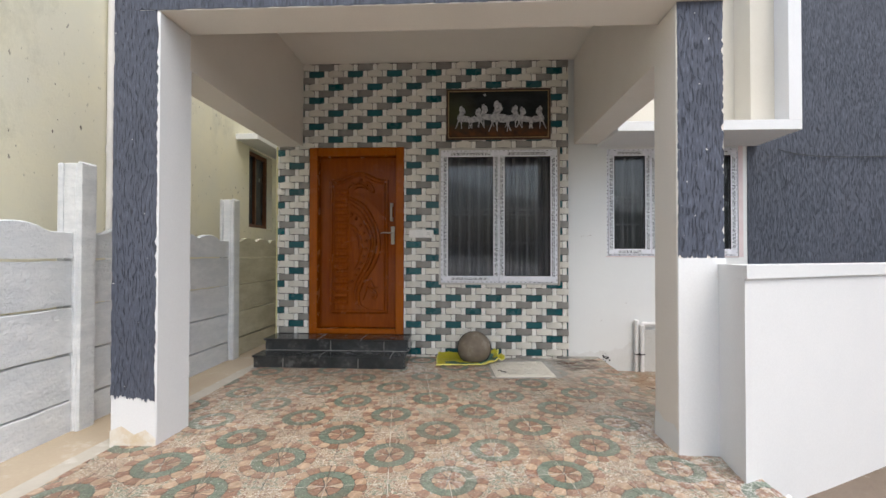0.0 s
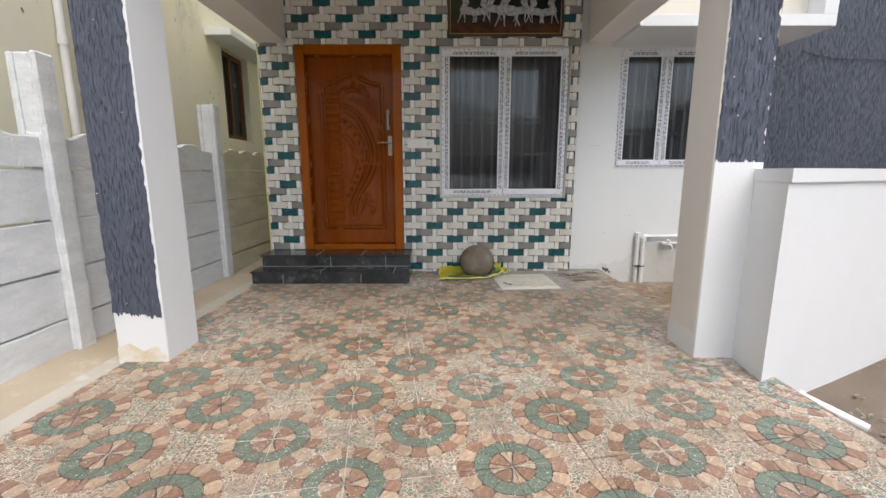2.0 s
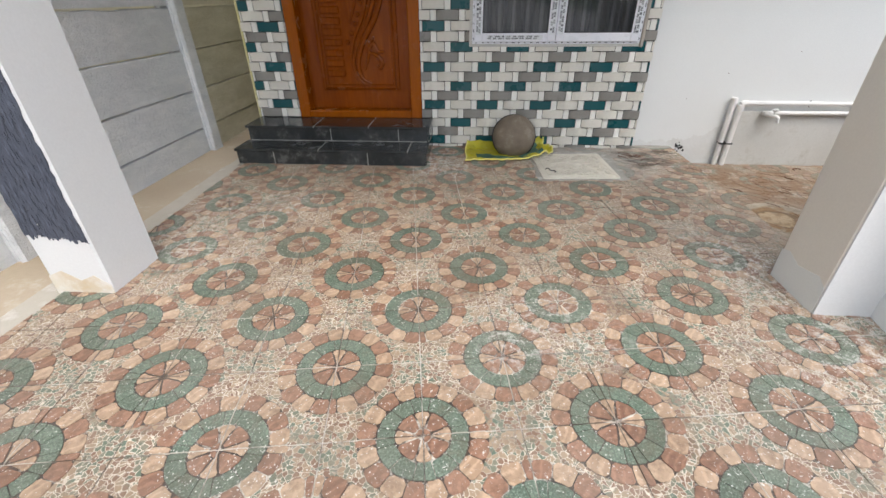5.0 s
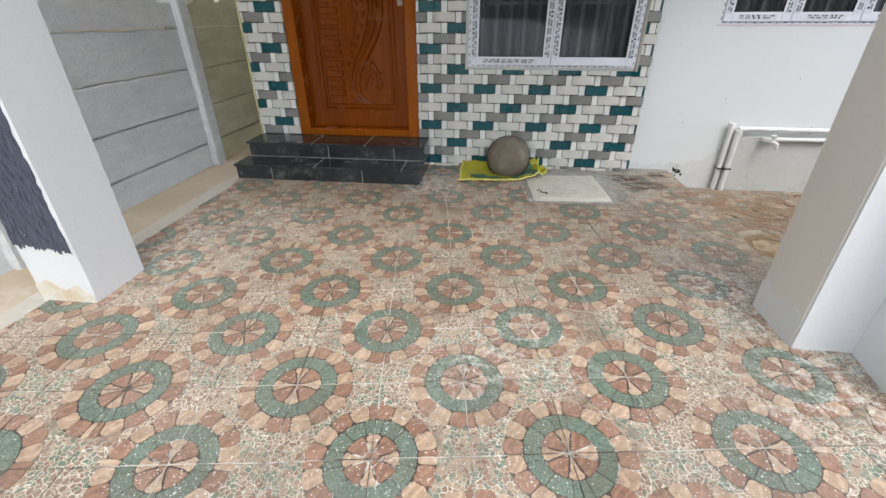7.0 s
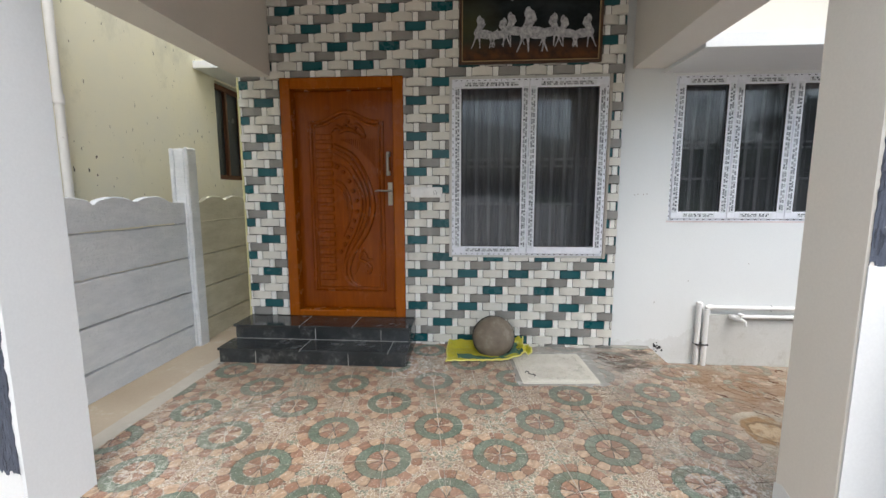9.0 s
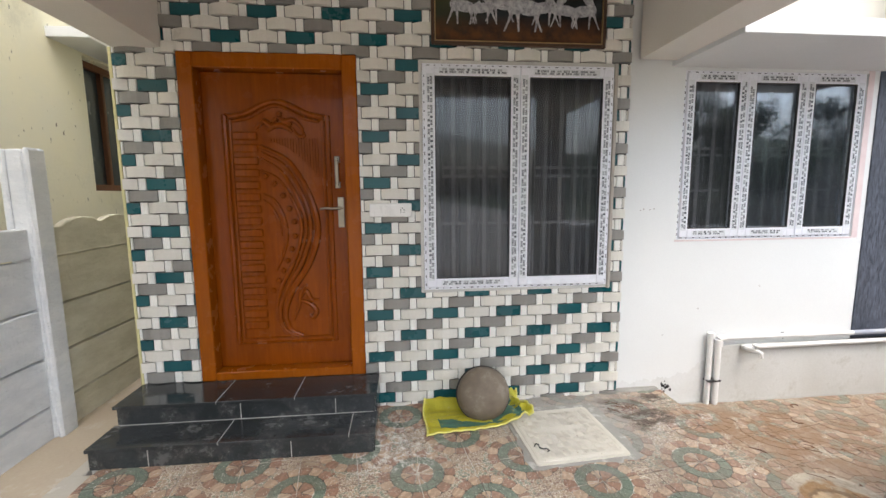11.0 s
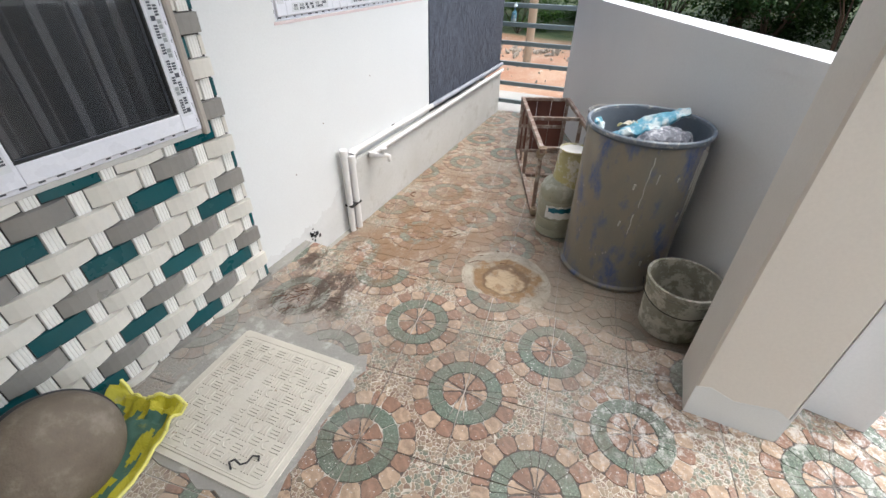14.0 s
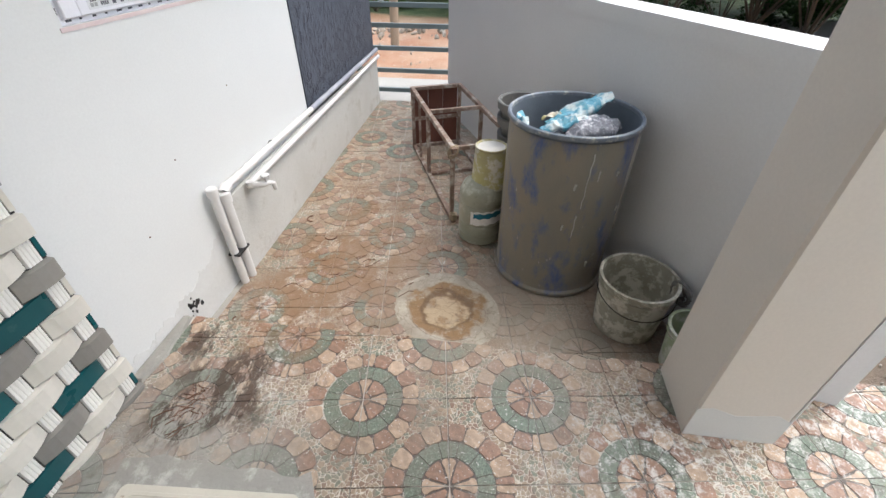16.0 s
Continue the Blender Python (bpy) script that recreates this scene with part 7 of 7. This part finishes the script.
# ---- beyond the gate ----
def pole(name, x, y, r, h, lean, label, band=None):
    ob = thing(name, (x, y, -0.2), label, "pole")
    bm = bmesh.new()
    pts = [(x + lean * k * h / 12 + 0.02 * math.sin(k), y + 0.012 * math.cos(k * 2), -0.3 + (h + 0.3) * k / 12) for k in range(13)]
    tube(bm, pts, lambda s: r * (1.05 - 0.25 * s), 14)
    part("pole_shaft", bm, "pole", ob, smooth=True)
    if band:
        bm = bmesh.new()
        x1 = x + lean * (band + 0.3)
        tube(bm, [(x1, y, band), (x1 + lean * 0.1, y, band + 0.13)], r * 1.035, 14)
        part("paint_band", bm, "yellow_band", ob, "faded yellow painted band", smooth=True)


pole("utility_pole", 8.0, 5.27, 0.070, 7.0, 0.0, "weathered tan pole with a yellow painted band standing in red earth", 0.9)
pole("slim_pole", 12.0, 7.45, 0.075, 6.5, 0.0, "slim grey weathered pole beyond the red earth")


def leaves(bm, centre, spread, n, size, rnd, droop=0.3):
    for _ in range(n):
        d = Vector((rnd.gauss(0, 1), rnd.gauss(0, 1), rnd.gauss(0, 1))).normalized() * rnd.random() ** 0.45
        p = centre + Vector((d.x * spread[0], d.y * spread[1], d.z * spread[2]))
        a, t = rnd.uniform(0, 6.283), rnd.uniform(-0.9, 0.5)
        u = Vector((math.cos(a) * math.cos(t), math.sin(a) * math.cos(t), math.sin(t)))
        w = u.cross(Vector((0, 0, 1))).normalized()
        w = (w + Vector((0, 0, rnd.uniform(-0.6, 0.6)))).normalized()
        s = size * rnd.uniform(0.6, 1.4)
        q = [p, p + u * s * 0.5 + w * s * 0.22, p + u * s, p + u * s * 0.5 - w * s * 0.22]
        vs = [bm.verts.new(c) for c in q]
        bm.faces.new(vs)


def leafy(name, x, y, h, width, n, label, seed, dark, trunk=True, size=0.125, base=-0.2):
    rnd = random.Random(seed)
    ob = thing(name, (x, y, base), label, "tree" if trunk else "shrub")
    top = Vector((x, y, base + h * 0.5))
    bm = bmesh.new()
    hubs = []
    nb = 13 if trunk else 9
    fork = base + h * (0.30 if trunk else 0.05)
    tube(bm, [(x, y, base - 0.1), (x + 0.05, y, base + (fork - base) * 0.5), (x + 0.02, y + 0.04, fork)], lambda s: 0.035 * h * (1 - 0.35 * s) * (1 if trunk else 0.5), 9)
    for k in range(nb):
        a = k * 2.4 + rnd.uniform(-0.4, 0.4)
        rr = width * rnd.uniform(0.25, 0.85)
        e = Vector((x + rr * math.cos(a), y + rr * math.sin(a), base + h * rnd.uniform(0.32 if trunk else 0.15, 0.92)))
        mid = Vector((x, y, fork)).lerp(e, 0.5) + Vector((0, 0, 0.08 * h))
        tube(bm, [(x + 0.02, y + 0.04, fork - 0.05), mid, e], lambda s: 0.008 * h * (1 - 0.75 * s), 6)
        hubs.append(e)
    part("trunk", bm, "bark", ob, smooth=True)
    bm = bmesh.new()
    per = n // len(hubs)
    for e in hubs:
        w = width * rnd.uniform(0.28, 0.50)
        for _ in range(5):
            c = e + Vector((rnd.gauss(0, w * 0.45), rnd.gauss(0, w * 0.45), rnd.gauss(0, w * 0.35)))
            leaves(bm, c, (w * 0.5, w * 0.5, w * 0.38), per // 5, size, rnd)
    part("crown", bm, "leaf_dark" if dark else "leaf", ob)


SPEC = [
    ("leafy_tree", 11.5, 1.9, 4.6, 2.0, 9000, True, 11), ("leafy_tree", 12.5, -1.0, 5.2, 2.4, 9000, True, 12),
    ("leafy_tree", 10.2, -3.6, 4.4, 2.1, 8000, True, 13), ("leafy_tree", 15.0, 4.4, 3.6, 1.9, 7000, False, 14),
    ("leafy_tree", 15.5, 1.2, 5.8, 2.6, 7000, True, 15), ("leafy_tree", 9.0, -6.5, 4.6, 2.4, 6000, True, 16),
]
for nm, x, y, h, w, n, dk, sd in SPEC:
    leafy(nm, x, y, h, w, n * 2, "dense dark green tree of fine leaves beyond the boundary wall" if dk else "light green leafy tree beyond the scrub", sd, dk)
for k, (x, y, h, w, n) in enumerate([(11.2, 6.4, 1.3, 1.0, 5000), (12.2, 8.6, 1.5, 1.3, 4500), (12.8, 5.0, 1.7, 1.3, 5000), (14.0, 7.2, 1.8, 1.5, 5000), (10.9, 3.8, 1.5, 1.2, 5500), (10.6, 1.6, 1.4, 1.3, 5500), (10.4, -0.8, 1.6, 1.4, 5500), (10.0, -2.9, 1.5, 1.3, 4500), (14.5, 10.0, 1.9, 1.6, 4000), (17, 8.0, 2.2, 2.0, 4000), (17, 11.5, 2.4, 2.2, 4000), (8.8, -4.8, 1.4, 1.3, 4000), (8.6, -1.4, 2.6, 1.3, 8000), (9.3, 0.6, 2.4, 1.2, 7000), (8.2, -3.4, 2.6, 1.4, 7000), (14.5, -3.5, 3.0, 2.4, 5000), (15.5, 0.0, 3.0, 2.4, 5000), (15.0, 3.0, 2.6, 2.2, 5000), (13.0, -6.5, 3.0, 2.4, 5000), (9.6, -1.0, 3.2, 1.7, 11000), (9.4, -3.4, 3.3, 1.8, 11000), (10.4, 1.4, 3.0, 1.6, 9000), (10.8, -1.8, 4.0, 2.0, 9000), (11.5, 3.2, 2.6, 1.5, 7000)]):
    leafy("shrub", x, y, h, w, n, "low spreading green shrub on the verge beyond the red earth", 40 + k, k in (5, 6, 7, 11, 12, 13, 14, 19, 20, 21, 22), False, 0.085)
# scattered stones and debris on the red earth
bm = bmesh.new()
rnd = random.Random(31)
for k in range(420):
    y = rnd.uniform(2.0, 10.0)
    x = 9.4 + rnd.gauss(0, 0.45) if k < 260 else rnd.uniform(5.6, 9.4)
    s = rnd.uniform(0.015, 0.07) if k < 260 else rnd.uniform(0.008, 0.03)
    m = Matrix.Translation((x, y, -0.2)) @ Euler((rnd.random() * 3, rnd.random() * 3, rnd.random() * 3)).to_matrix().to_4x4() @ Matrix.Diagonal((s * 1.5, s, s * 0.6, 1))
    bmesh.ops.create_icosphere(bm, subdivisions=1, radius=1.0, matrix=m)
part("stone_litter", bm, "rubble", None, "pale broken stones and debris along the edge of the red earth", kind="stuff", category="rubble")
bm = bmesh.new()
for k in range(500):
    x, y = rnd.uniform(1.66, 3.2), rnd.uniform(0.5, 2.6)
    if y > 2.02 + (x - 1.5) * 0.47 - 0.02:
        continue
    s = rnd.uniform(0.004, 0.018)
    m = Matrix.Translation((x, y, -0.16)) @ Euler((rnd.random() * 3, rnd.random() * 3, rnd.random() * 3)).to_matrix().to_4x4() @ Matrix.Diagonal((s * 1.6, s, s * 0.7, 1))
    bmesh.ops.create_icosphere(bm, subdivisions=1, radius=1.0, matrix=m)
part("soil_crumbs", bm, "rubble", None, "small pale stones and crumbs on the dark soil beside the paving", kind="stuff", category="rubble")

fh = thing("far_building", (60, 21, -1), "plain white flat-roofed building on the slope behind the trees", "building")
bm = bmesh.new()
box(bm, 60, 68, 15.5, 23.0, -2, 5.2)
box(bm, 59, 68, 23.0, 28.0, -2, 2.7)
part("building_wall", bm, "far_white", fh)
for y, z in ((20.0, 3.1), (17.5, 3.1), (24.5, 1.2)):
    bm = bmesh.new()
    box(bm, 58.9 if y > 23 else 59.9, 59.95 if y < 23 else 58.97, y - 0.35, y + 0.35, z - 0.4, z + 0.4)
    part("window", bm, "far_window", fh)
bm = bmesh.new()
cols = []
for k in range(61):
    a = radians(-70 + 150 * k / 60)
    ridge = 17 + 9 * noise.noise((k * 0.11, 0, 2)) + 2.5 * noise.noise((k * 0.5, 4, 2))
    row = []
    for q in range(9):
        s = q / 8
        r = 110 + 120 * s
        row.append(bm.verts.new((r * math.cos(a), r * math.sin(a), -2 + ridge * math.sin(s * math.pi / 2) * 1.5 + 2 * noise.noise((k * 0.6, q * 0.8, 7)))))
    cols.append(row)
for p, q in zip(cols, cols[1:]):
    for k in range(8):
        bm.faces.new((p[k], q[k], q[k + 1], p[k + 1]))
structure("backdrop", bm, "hill", "wooded hill in the distance", "hill", True)

M["yellow_edge"] = surface("yellow_painted_edge", (0.60, 0.55, 0.27), (0.56, 0.50, 0.26), 0.6, 5, 60, 0.2, 0.002)
bm = bmesh.new()
box(bm, -2.128, -2.1105, FACE - 0.012, 4.99, 0.0, 2.42, 0.002)
structure("wall_edge", bm, "yellow_edge", "yellow painted edge strip of the house corner", "trim")
bm = bmesh.new()
for x, z in ((1.42, 1.385), (1.47, 1.382), (1.395, 1.379), (1.50, 1.388), (1.9, 0.62), (1.62, 0.42), (2.4, 0.78)):
    lathe(bm, [(0.004, 0), (0.004, 0.0015)], Matrix.Translation((x, WHITE - 0.0004, z)) @ Matrix.Rotation(math.pi / 2, 4, "X"), 7)
structure("nail_holes", bm, "twig", "small dark holes in the white wall", "hole")

# ---- pieces of the front wall and the paving ----
weave()
pave(bpy.data.objects["floor_bed"], 0.0, [((-2.07, 0, 0), (-1, 0, 0)), ((EDGE, 0, 0), (1, 0, 0)), ((0, FACE - 0.004, 0), (0, 1, 0)), ((0, -0.9, 0), (0, -1, 0))], 3)
inner = WOUT + WNOR * (WTH - 0.02)
pave(bpy.data.objects["lower_floor_bed"], LOW, [((EDGE + 0.012, 0, 0), (-1, 0, 0)), ((5.04, 0, 0), (1, 0, 0)), ((0, WHITE - 0.04, 0), (0, 1, 0)), (tuple(inner), tuple(-WNOR))], 5)
